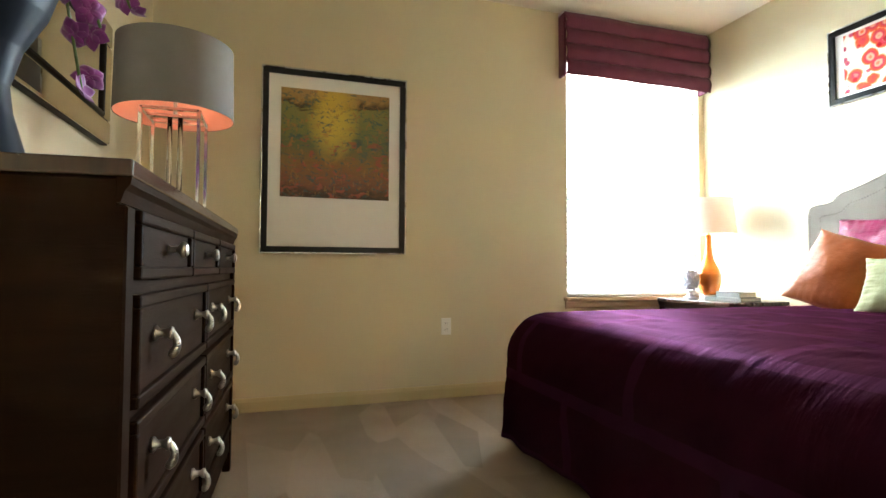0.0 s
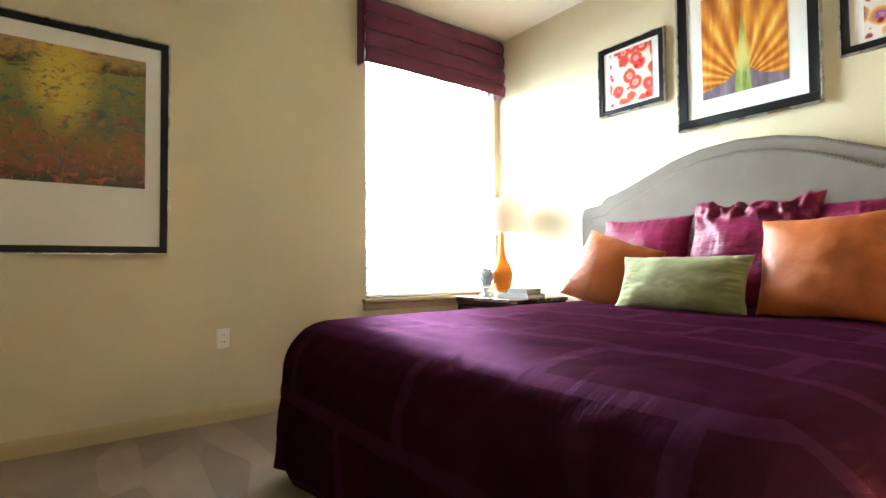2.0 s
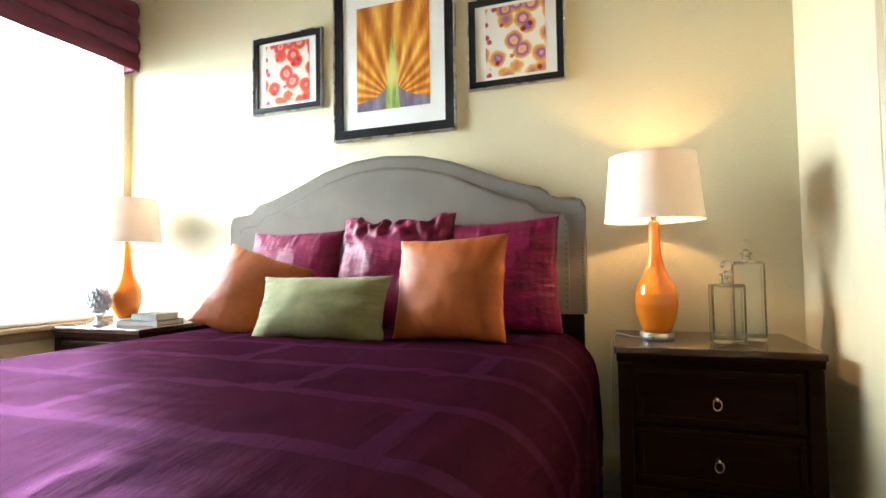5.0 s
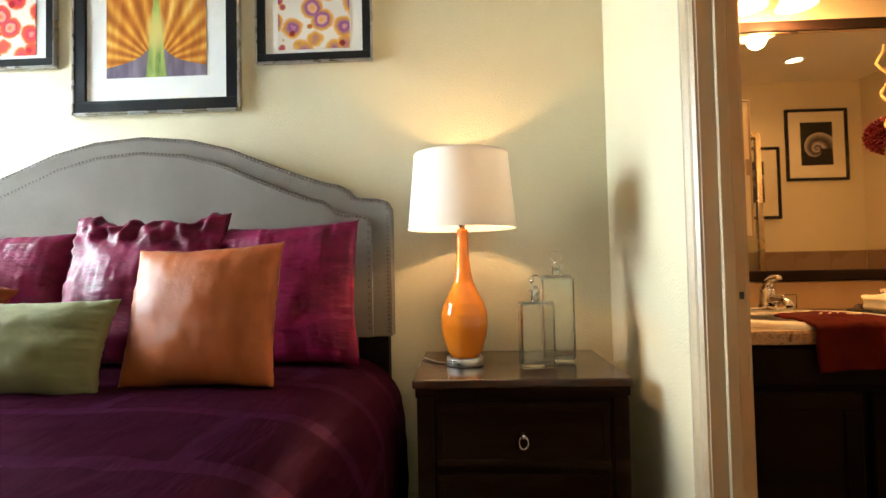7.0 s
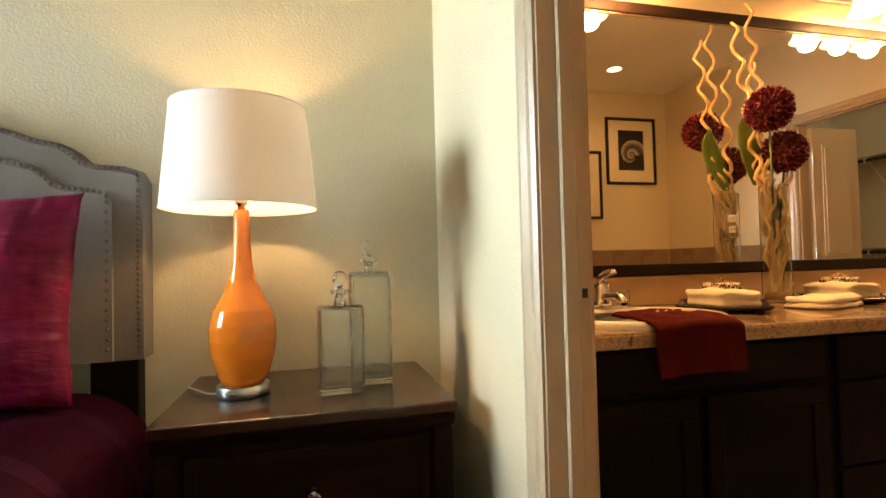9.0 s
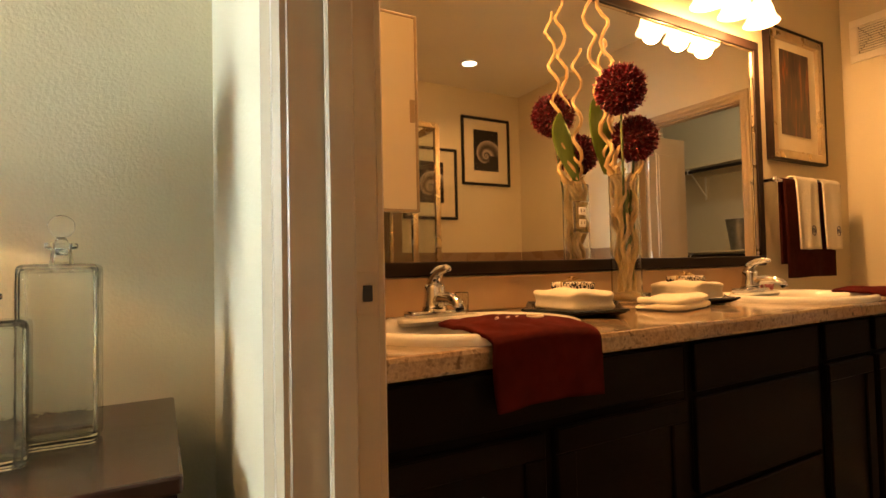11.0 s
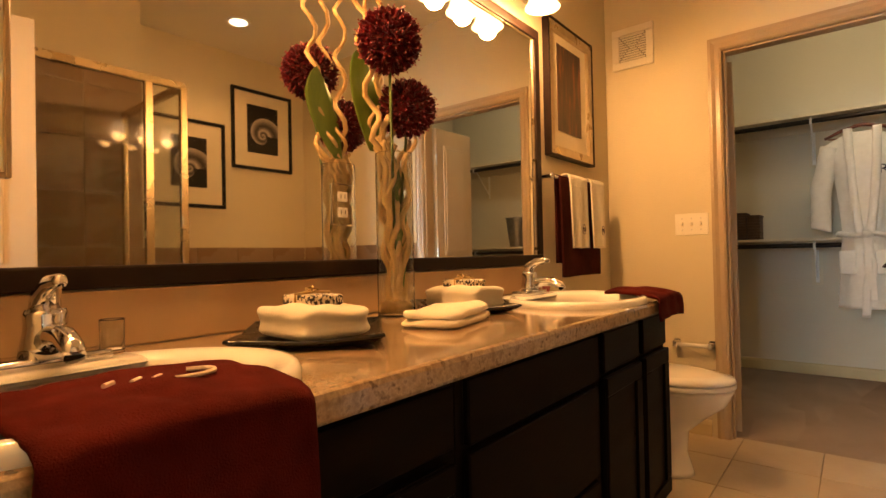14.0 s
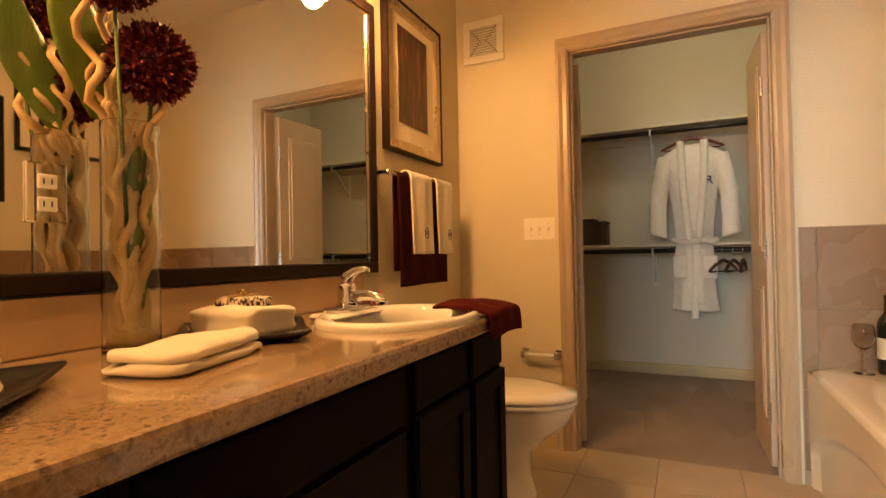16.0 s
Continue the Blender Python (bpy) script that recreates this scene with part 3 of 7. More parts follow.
wall_boxes("wall_shower_chase", [(OPP_X, CHASE_X, -1.60, PART_Y0, 0, BED_H)], M["wall"], "cream painted furred-out wall above the shower tiles")
wall_boxes("wall_closet_front", [(OPP_X - T, CX0, CLO_Y - 0.115, CLO_Y, 0, BED_H), (CX1, WALL_X + T, CLO_Y - 0.115, CLO_Y, 0, BED_H), (CX0, CX1, CLO_Y - 0.115, CLO_Y, 2.03, BED_H)],
           M["wall"], "cream painted bathroom wall with the closet doorway")
wall_boxes("wall_closet_back", [(1.0, 4.0, CLO_BACK - T, CLO_BACK, 0, BED_H)], M["closet_wall"], "pale painted closet back wall")
wall_boxes("wall_closet_left", [(3.80, 3.80 + T, CLO_BACK, CLO_Y - 0.115, 0, BED_H)], M["closet_wall"], "pale painted closet side wall")
wall_boxes("wall_closet_right", [(1.20 - T, 1.20, CLO_BACK, CLO_Y - 0.115, 0, BED_H)], M["closet_wall"], "pale painted closet side wall")
solo("ceiling_bedroom", box(LEFT_X - T, WALL_X + T, PART_Y1, WIN_Y + T, BED_H, BED_H + 0.1), M["ceiling"], "off-white textured bedroom ceiling", "ceiling", kind="structure")
solo("ceiling_bathroom", box(OPP_X - T, WALL_X + T, CLO_Y - 0.1, PART_Y0, BATH_H, BATH_H + 0.1), M["ceiling"], "off-white textured bathroom ceiling", "ceiling", kind="structure")
solo("ceiling_closet", box(1.06, 4.0, CLO_BACK, CLO_Y - 0.115, BATH_H - 0.02, BATH_H + 0.1), M["ceiling"], "off-white textured closet ceiling", "ceiling", kind="structure")


def carpet_sheet(name, x0, x1, y0, y1, label):
    nu, nv = int((x1 - x0) / 0.05), int((y1 - y0) / 0.05)
    bm = sheet(lambda u, v: (x0 + (x1 - x0) * u, y0 + (y1 - y0) * v, 0.003 * n3(9 * u * (x1 - x0), 9 * v * (y1 - y0)) - 0.002), nu, nv)
    return solo(name, bm, M["carpet"], label, "carpet", smooth=True, kind="structure")


carpet_sheet("floor_bedroom", LEFT_X, WALL_X, 0.035, WIN_Y, "beige cut-pile carpet with vacuum marks in the bedroom")
carpet_sheet("floor_closet", 1.2, 3.80, CLO_BACK, CLO_Y - 0.06, "beige cut-pile carpet with vacuum marks in the closet")
floor_bath = solo("floor_bathroom", box(OPP_X, WALL_X, CLO_Y - 0.06, 0.035, -0.05, -0.004), M["grout"], "beige grout bed of the bathroom tile floor", "floor", kind="structure")
solo("ground", box(-14, 18, -14, 30, -0.30, -0.10), M["grout"], "plain ground outside the building", "ground", kind="structure")

BASE = [(0, 0), (0.014, 0), (0.014, 0.062), (0.009, 0.078), (0.004, 0.085), (0, 0.085)]


def baseboard(x, y, length, rz):
    solo("baseboard", moulding(length, BASE, m=pose(x, y, 0, 0, 0, rz)), M["base"], "tan painted wooden baseboard along the wall", "baseboard", kind="structure")


baseboard(LEFT_X, WIN_Y, WALL_X - LEFT_X, 0)
baseboard(WALL_X, WIN_Y, WIN_Y - PART_Y1, -90)
baseboard(LEFT_X, PART_Y1, WIN_Y - PART_Y1, 90)
baseboard(WALL_X, PART_Y1, WALL_X - DX1 - 0.075, 180)
baseboard(DX0 - 0.075, PART_Y1, DX0 - 0.075 - LEFT_X, 180)
baseboard(WALL_X, CLO_Y, WALL_X - CX1 - 0.07, 180)
baseboard(3.80, CLO_BACK, 2.6, 180)

CASE = [(0, 0), (0, 0.068), (0.018, 0.068), (0.020, 0.052), (0.012, 0.034), (0.014, 0.012), (0.008, 0)]


def casing(name, x0, x1, y, top, facing, label, width=0.062):
    """Door casing round an opening in a wall along x; facing +1 looks to +y."""
    s = width / 0.068
    prof = [(d, h * s) for d, h in CASE]
    bm = None
    rz = 180 if facing > 0 else 0
    for k, (a, b, length, turn) in enumerate(((x0, 0, top, "l"), (x1, 0, top, "r"), (x0, top, x1 - x0, "t"))):
        own = bmesh.new()
        if turn == "t":
            pts = [[(-h, d, top + h) for d, h in prof], [(x1 - x0 + h, d, top + h) for d, h in prof]]
        else:
            sg = -1 if turn == "l" else 1
            off = 0 if turn == "l" else x1 - x0
            pts = [[(off + sg * h, d, 0.0) for d, h in prof], [(off + sg * h, d, top + h) for d, h in prof]]
        va = [own.verts.new((x0 + p[0], y + facing * p[1], p[2])) for p in pts[0]]
        vb = [own.verts.new((x0 + p[0], y + facing * p[1], p[2])) for p in pts[1]]
        for i in range(len(va)):
            j = (i + 1) % len(va)
            own.faces.new((va[i], va[j], vb[j], vb[i]))
        own.faces.new(va)
        own.faces.new(vb[::-1])
        bmesh.ops.recalc_face_normals(own, faces=own.faces[:])
        bm = join(bm, own)
    return solo(name, bm, M["trim"], label, "door casing", kind="structure")


def jamb(name, x0, x1, y0, y1, top, stop_y, label):
    bm = box(x0 - 0.018, x0, y0, y1, 0, top, 0.002)
    box(x1, x1 + 0.018, y0, y1, 0, top, 0.002, bm=bm)
    box(x0 - 0.018, x1 + 0.018, y0, y1, top, top + 0.018, 0.002, bm=bm)
    box(x0, x0 + 0.011, stop_y, stop_y + 0.032, 0, top, 0.003, bm=bm)
    box(x1 - 0.011, x1, stop_y, stop_y + 0.032, 0, top, 0.003, bm=bm)
    box(x0, x1, stop_y, stop_y + 0.032, top - 0.011, top, 0.003, bm=bm)
    return solo(name, bm, M["trim"], label, "door jamb", kind="structure")


casing("trim_bath_door_bedroom_side", DX0 + 0.018, DX1 - 0.018, PART_Y1, DOOR_H - 0.018, 1, "tan painted moulded casing of the bathroom doorway")
casing("trim_bath_door_bath_side", DX0 + 0.018, DX1 - 0.018, PART_Y0, DOOR_H - 0.018, -1, "tan painted moulded casing of the bathroom doorway")
jamb("trim_bath_door_jamb", DX0 + 0.020, DX1 - 0.020, PART_Y0 - 0.002, PART_Y1 + 0.002, DOOR_H - 0.020, 0.030, "tan painted door jamb with stop strip")
casing("trim_closet_door_bath_side", CX0 + 0.018, CX1 - 0.018, CLO_Y, 2.012, 1, "tan painted moulded casing of the closet doorway")
jamb("trim_closet_door_jamb", CX0 + 0.020, CX1 - 0.020, CLO_Y - 0.117, CLO_Y + 0.002, 2.010, CLO_Y - 0.05, "tan painted closet door jamb with stop strip")

strike = thing("strike_plate", "small dark metal strike plate let into the door jamb", "strike plate", pose(DX1 - 0.0205, 0.016, 0.932))
part("plate", box(-0.0015, 0.0, -0.013, 0.013, -0.024, 0.024, 0.0005), M["trim"], strike)
part("latch_hole", box(-0.0028, -0.0008, -0.006, 0.005, -0.009, 0.009), M["dark_slot"], strike)


def panel_door(name, width, height, m, label, handle_side=1, group="", knob=True):
    """A six-panel style door leaf, hinged at local x = 0."""
    d = thing(name, label, "door", m, group)
    t = 0.035
    bm = box(0, width, -t / 2, t / 2, 0.008, height, 0.002)
    part("leaf", bm, M["door"], d)
    st = 0.105 if width > 0.6 else 0.085
    rows = ((0.20, 0.82), (0.98, height - 0.13))
    cols = ((st, width / 2 - 0.045), (width / 2 + 0.045, width - st)) if width > 0.6 else ((st, width - st),)
    for sgn in (-1, 1):
        for z0, z1 in rows:
            for x0, x1 in cols:
                own = box(x0, x1, sgn * t / 2 - 0.006, sgn * t / 2 + 0.006, z0, z1, 0.005, 2)
                box(x0 + 0.02, x1 - 0.02, sgn * t / 2 - 0.004, sgn * t / 2 + 0.010, z0 + 0.02, z1 - 0.02, 0.006, 1, bm=own)
                part("panel", own, M["door"], d)
    for z in (0.25, height / 2, height - 0.25):
        part("hinge", tube([(-0.003, t / 2 + 0.004, z - 0.045), (-0.003, t / 2 + 0.004, z + 0.045)], 0.007, 8), M["nickel"], d, "satin nickel hinge")
    if knob:
        for sgn in (-1, 1):
            own = lathe([(0.0, 0.0), (0.03, 0.0), (0.03, 0.006), (0.012, 0.012), (0.011, 0.035), (0.026, 0.045), (0.028, 0.055), (0.02, 0.066), (0, 0.068)], 20)
            part("knob", own, M["nickel"], d, "satin nickel door knob", True, pose(width - 0.06, sgn * t / 2, 0.92, -90 * sgn))
    return d


panel_door("door_bathroom", 0.77, 2.0, pose(DX0 + 0.024, PART_Y0 - 0.022, 0, 0, 0, -85), "tan painted panel door standing open into the bathroom")
panel_door("door_closet_left", 0.44, 1.985, pose(CX1 - 0.026, CLO_Y - 0.137, 0, 0, 0, -79), "tan painted narrow closet door standing open", group="closet doors", knob=False)
panel_door("door_closet_right", 0.44, 1.985, pose(CX0 + 0.026, CLO_Y - 0.137, 0, 0, 0, -88), "tan painted narrow closet door standing open", group="closet doors", knob=False)

# window: frame, meeting rail, panes, sill and apron
win = thing("window_1", "white double-hung window with a bright view behind blinds", "window", kind="structure")
fy0, fy1 = WIN_Y + 0.055, WIN_Y + 0.115
part("window_frame", box(WX0, WX0 + 0.045, fy0, fy1, WZ0, WZ1, 0.004), M["white"], win)
part("window_frame", box(WX1 - 0.045, WX1, fy0, fy1, WZ0, WZ1, 0.004), M["white"], win)
part("window_frame", box(WX0, WX1, fy0, fy1, WZ0, WZ0 + 0.05, 0.004), M["white"], win)
part("window_frame", box(WX0, WX1, fy0, fy1, WZ1 - 0.05, WZ1, 0.004), M["white"], win)
part("meeting_rail", box(WX0 + 0.045, WX1 - 0.045, fy0, fy1 - 0.012, 1.405, 1.445, 0.004), M["white"], win)
for z0, z1 in ((WZ0 + 0.05, 1.405), (1.445, WZ1 - 0.05)):
    pane = part("pane", box(WX0 + 0.045, WX1 - 0.045, fy0 + 0.02, fy0 + 0.026, z0, z1), M["glass"], win, "clear window glass")
    pane.visible_shadow = False
part("window_sill", box(WX0 - 0.03, WX1 + 0.03, WIN_Y - 0.045, WIN_Y + 0.055, WZ0 - 0.03, WZ0, 0.006, 2), M["trim"], win, "tan painted window sill")
part("apron", moulding(WX1 - WX0 + 0.04, [(0, 0), (0.012, 0), (0.018, 0.015), (0.018, 0.045), (0.012, 0.055), (0, 0.055)], m=pose(WX0 - 0.02, WIN_Y, WZ0 - 0.085)), M["trim"], win)
solo("backdrop", box(-6, 12, 9.0, 9.1, -1, 8), M["daylight_backdrop"], "bright overcast distance outside the window", "backdrop", kind="structure")

blind = thing("window_blind", "white horizontal slatted blind hanging open in the window", "blind", pose(0, WIN_Y + 0.022, 0))
part("headrail", box(WX0 + 0.005, WX1 - 0.005, -0.02, 0.02, WZ1 - 0.05, WZ1 - 0.005, 0.003), M["white"], blind)
slat_mesh = None
zz = WZ0 + 0.045
while zz < WZ1 - 0.06:
    if slat_mesh is None:
        own = sheet(lambda u, v: (WX0 + 0.006 + (WX1 - WX0 - 0.012) * u, 0.025 * (2 * v - 1), 0.0022 * (1 - (2 * v - 1) ** 2)), 1, 4, 0.0022)
        first = part("slat", own, M["blind"], blind)
        slat_mesh = first.data
        sl = first
    else:
        sl = new("slat", slat_mesh)
        sl.parent = blind
    sl.matrix_basis = pose(0, 0, zz, 18)
    zz += 0.043
part("bottom_rail", box(WX0 + 0.006, WX1 - 0.006, -0.024, 0.024, WZ0 + 0.006, WZ0 + 0.024, 0.003), M["white"], blind)
for x in (WX0 + 0.16, WX1 - 0.16):
    part("ladder_cord", tube([(x, -0.027, WZ0 + 0.02), (x, -0.027, WZ1 - 0.03)], 0.0012, 5), M["cord"], blind)

val = thing("roman_valance", "plum fabric roman shade valance in stacked folds above the window", "valance", pose(0, 0, 0))
VX0, VX1, VY = 2.485, 3.812, 3.915
tops = ((2.805, 2.680, 0.0), (2.690, 2.560, 0.012), (2.570, 2.440, 0.02), (2.450, 2.322, 0.026))
for k, (z1, z0, off) in enumerate(tops):
    def fold(u, v, z1=z1, z0=z0, off=off, k=k):
        x = VX0 + (VX1 - VX0) * u
        belly = 0.022 * math.sin(math.pi * min(1, v * 1.05)) + 0.02 * v
        return (x, VY - off * 0.5 - belly - 0.004 * n3(x * 5, v * 2, k), z1 + (z0 - z1) * v + 0.005 * n3(x * 3, 7, k))
    part("fold", sheet(fold, 40, 8, 0.004), M["plum"], val, smooth=True)
for x in (VX0, VX1 - 0.02):
    part("side_return", box(x, x + 0.02, VY, WIN_Y - 0.002, 2.325, 2.805, 0.003), M["plum"], val)
part("mounting_board", box(VX0, VX1, VY, WIN_Y - 0.002, 2.795, 2.815), M["white"], val)

# ---- bedroom things ----


def framed(name, w, h, art_mat, aw, ah, oz, label, m, frame_w=0.035, outer=None, inner=None, depth=0.028, board=None, lip=0.008):
    """A framed picture: local x to the right, -y to the front, origin at the centre of its back."""
    p = thing(name, label, "picture", m)
    outer, inner, board = outer or M["silver_frame"], inner or M["black_frame"], board or M["mat_board"]

    def ring(x, z, wd, y0, y1, mtl, nm):
        for a in ((-x, x, z - wd, z), (-x, x, -z, -z + wd), (-x, -x + wd, -z + wd, z - wd), (x - wd, x, -z + wd, z - wd)):
            part(nm, box(a[0], a[1], y0, y1, a[2], a[3], 0.002), mtl, p)
    ring(w / 2, h / 2, lip, -depth, 0, outer, "outer_lip")
    ring(w / 2 - lip, h / 2 - lip, frame_w, -depth + 0.004, 0, inner, "frame_bar")
    bx, bz = w / 2 - lip - frame_w, h / 2 - lip - frame_w
    part("mat", box(-bx, bx, -0.012, 0, -bz, bz), board, p)
    part("print", box(-aw / 2, aw / 2, -0.0145, -0.010, -ah / 2, ah / 2), art_mat, p, m=pose(0, 0, oz))
    return p


def on_bed_wall(y, z):
    return pose(WALL_X - 0.001, y, z, 0, 0, -90)


framed("meadow_picture", 0.933, 1.188, M["art_meadow"], 0.696, 0.700, 0.116, "large abstract meadow painting in a black and silver frame", pose(0.837, WIN_Y - 0.001, 1.571), 0.036, lip=0.009)
framed("flower_picture", 0.495, 0.485, M["art_red"], 0.31, 0.365, 0.0, "small red and orange flower print in a black and silver frame", on_bed_wall(2.713, 2.163), 0.034)
framed("flower_picture", 0.505, 0.485, M["art_violet"], 0.31, 0.365, 0.0, "small violet and yellow flower print in a black and silver frame", on_bed_wall(1.323, 2.14), 0.034)
framed("lily_picture", 0.744, 0.90, M["art_lily"], 0.445, 0.60, 0.01, "large orange lily photo in a black and silver frame", on_bed_wall(2.016, 2.153), 0.05, lip=0.010)


def wall_plate(name, kind, m, label, plate=None):
    o = thing(name, label, name.replace("_", " "), m)
    if kind == "outlet":
        part("plate", box(-0.036, 0.036, -0.006, 0, -0.058, 0.058, 0.003, 2), plate or M["outlet_white"], o)
        for z in (-0.022, 0.022):
            part("socket", box(-0.017, 0.017, -0.008, -0.005, z - 0.014, z + 0.014, 0.002), M["outlet_white"], o)
            for x in (-0.007, 0.007):
                part("slot", box(x - 0.0012, x + 0.0012, -0.0086, -0.007, z - 0.005, z + 0.006), M["dark_slot"], o)
    else:
        part("plate", box(-0.083, 0.083, -0.006, 0, -0.058, 0.058, 0.003, 2), M["plastic"], o)
        for x in (-0.046, 0, 0.046):
            part("toggle", box(x - 0.005, x + 0.005, -0.020, -0.005, -0.006, 0.010, 0.002), M["plastic"], o)
            part("slot", box(x - 0.006, x + 0.006, -0.0072, -0.0055, -0.012, 0.012), M["soap_ivory"], o)
            for z in (-0.03, 0.03):
                part("screw", box(x - 0.003, x + 0.003, -0.0075, -0.0055, z - 0.003, z + 0.003), M["nickel"], o)
    return o


wall_plate("wall_outlet", "outlet", pose(1.597, WIN_Y, 0.486), "white plastic double outlet on the wall")

# bed: base, legs and upholstered headboard with nailheads
HB_Y = 2.017
HB = [(0, 1.580), (0.2, 1.563), (0.37, 1.520), (0.52, 1.459), (0.67, 1.400), (0.765, 1.369), (0.815, 1.359), (0.845, 1.339), (0.868, 1.314), (0.905, 1.302), (0.975, 1.298), (1.008, 1.288), (1.025, 1.255)]


def hb_top(a, inset=0.0):
    a = abs(a)
    if inset:
        a = min(a * 1.025 / (1.025 - inset), 1.025)
    for (a0, z0), (a1, z1) in zip(HB, HB[1:]):
        if a <= a1:
            return z0 + (z1 - z0) * (a - a0) / (a1 - a0) - inset * 0.85
    return HB[-1][1] - inset * 0.85


bed = thing("bed", "upholstered bed with a grey camelback headboard and nailhead trim", "bed", pose(0, HB_Y, 0))


def hb_body(inset, x0, x1, z0, steps=64):
    own = bmesh.new()
    half = 1.025 - inset
    ys = sorted({half * (-1 + 2 * i / steps) for i in range(steps + 1)} | {s * (half / 1.025) * a for a, _ in HB for s in (-1, 1)})
    fr = [(own.verts.new((x0 + 0.008, y, hb_top(y, inset) - 0.004)), own.verts.new((x0, y, hb_top(y, inset) - 0.022)), own.verts.new((x0, y, z0))) for y in ys]
    bk = [(own.verts.new((x1, y, hb_top(y, inset))), own.verts.new((x1, y, z0))) for y in ys]
    for i in range(len(ys) - 1):
        own.faces.new((fr[i][0], fr[i + 1][0], fr[i + 1][1], fr[i][1]))
        own.faces.new((fr[i][1], fr[i + 1][1], fr[i + 1][2], fr[i][2]))
        own.faces.new((bk[i][0], fr[i][0], fr[i + 1][0], bk[i + 1][0])[::-1])
        own.faces.new((bk[i][1], bk[i + 1][1], bk[i + 1][0], bk[i][0])[::-1])
        own.faces.new((fr[i][2], fr[i + 1][2], bk[i + 1][1], bk[i][1]))
    for k in (0, -1):
        own.faces.new((fr[k][0], fr[k][1], fr[k][2], bk[k][1], bk[k][0]))
    bmesh.ops.recalc_face_normals(own, faces=own.faces[:])
    return own


part("headboard_border", hb_body(0.0, 3.735, 3.825, 0.745), M["grey_linen"], bed, "grey linen headboard border")
part("headboard_panel", hb_body(0.075, 3.722, 3.75, 0.745), M["grey_linen"], bed, "padded grey linen headboard panel", smooth=False)


def nails(inset, x, step):
    own = bmesh.new()
    half = 1.025 - inset
    path = [Vector((0, half * 0.999, z)) for z in np.linspace(0.765, hb_top(half, inset) - 0.03, 30)]
    ys = np.linspace(half * 0.995, -half * 0.995, 500)
    path += [Vector((0, y, hb_top(y, inset) - 0.012)) for y in ys]
    path += [Vector((0, -half * 0.999, z)) for z in np.linspace(hb_top(half, inset) - 0.03, 0.765, 30)]
    gap = 0.0
    for p, q in zip(path, path[1:]):
        gap += (q - p).length
        if gap >= step:
            gap = 0.0
            y = max(-half + 0.012, min(half - 0.012, q.y))
            top = own.verts.new((x - 0.005, y, q.z))
            r = [own.verts.new((x, y + 0.0058 * math.cos(k * math.pi / 3), q.z + 0.0058 * math.sin(k * math.pi / 3))) for k in range(6)]
            for k in range(6):
                own.faces.new((top, r[(k + 1) % 6], r[k]))
    bmesh.ops.recalc_face_normals(own, faces=own.faces[:])
    return own


tagged(part("nailhead_trim", nails(0.0, 3.7345, 0.0145), M["brass_nail"], bed, "dark metal nailheads along the headboard edge", True), kind="stuff")
tagged(part("nailhead_trim", nails(0.075, 3.7215, 0.0145), M["brass_nail"], bed, "dark metal nailheads along the inner panel", True), kind="stuff")
for s in (-1, 1):
    part("headboard_leg", box(3.735, 3.80, s * 0.95 - 0.06, s * 0.95 + 0.06, 0.0, 0.745, 0.004), M["black_wood"], bed, "dark wooden headboard leg")
    part("side_rail", box(1.66, 3.735, s * 0.93 - 0.02, s * 0.93 + 0.02, 0.16, 0.34, 0.005), M["black_wood"], bed)
part("box_spring", box(1.64, 3.72, -0.93, 0.93, 0.20, 0.42, 0.03, 2), M["white_cotton"], bed)
part("mattress", box(1.63, 3.72, -0.93, 0.93, 0.42, 0.64, 0.06, 3), M["white_cotton"], bed, "white quilted mattress", True)
for x in (1.75, 2.7):
    for s in (-0.8, 0.8):
        part("bed_leg", box(x - 0.03, x + 0.03, s - 0.03, s + 0.03, 0, 0.20, 0.004), M["black_wood"], bed)


def duvet_mesh():
    x0, x1, hy, top, drop, r = 1.775, 3.70, 0.855, 0.69, 0.72, 0.215
    nu, nv = 150, 150
    ua, va = drop + (x1 - x0), 2 * hy + 2 * drop

    def place(u, v):
        a, b = u * ua - drop, v * va - drop - hy           # along x from the foot edge; across
        dx, dy = max(0.0, -a), max(0.0, abs(b) - hy)
        sy = 1 if b >= 0 else -1
        cx, cy = x0 + max(0.0, a), HB_Y + max(-hy, min(hy, b))
        d = max(dx, dy)
        ripple = 0.0035 * n3(a * 7, b * 7) + 0.0085 * n3(a * 2.2 + 3, b * 1.8) + 0.0065 * n3((a + b) * 13, (a - b) * 2.2, 5) + 0.0035 * n3(a * 26, b * 4, 2)
        if d <= 0:
            edge = min(a, hy - abs(b))
            sag = 0.018 * math.exp(-max(0.0, edge) / 0.16)
            return (cx, cy, top + ripple - sag)
        ang = math.atan2(dy, dx)
        nx, ny = -math.cos(ang), math.sin(ang) * sy
        th = min(d / r, math.pi / 2)
        out, z = r * math.sin(th), top - 0.018 - r * (1 - math.cos(th))
        rest = max(0.0, d - r * math.pi / 2)
        run = (a if dx <= 0 else 0) + (b if dy <= 0 else 0) + ang * 0.45
        z -= rest
        swing = (0.016 * math.sin(run * 12 + 2 * n3(run * 2, 1)) + 0.012 * n3(run * 5, z * 2)) * min(1.0, rest / 0.3) + ripple
        out += 0.02 * rest + swing
        return (cx + nx * out, cy + ny * out, max(z, 0.03 + 0.012 * n3(run * 3, 9)))
    return sheet(place, nu, nv, 0.012, uv=lambda u, v: (u * ua, v * va))


solo("duvet", duvet_mesh(), M["duvet"], "deep plum duvet with tone-on-tone woven blocks draped over the bed", "duvet", smooth=True)


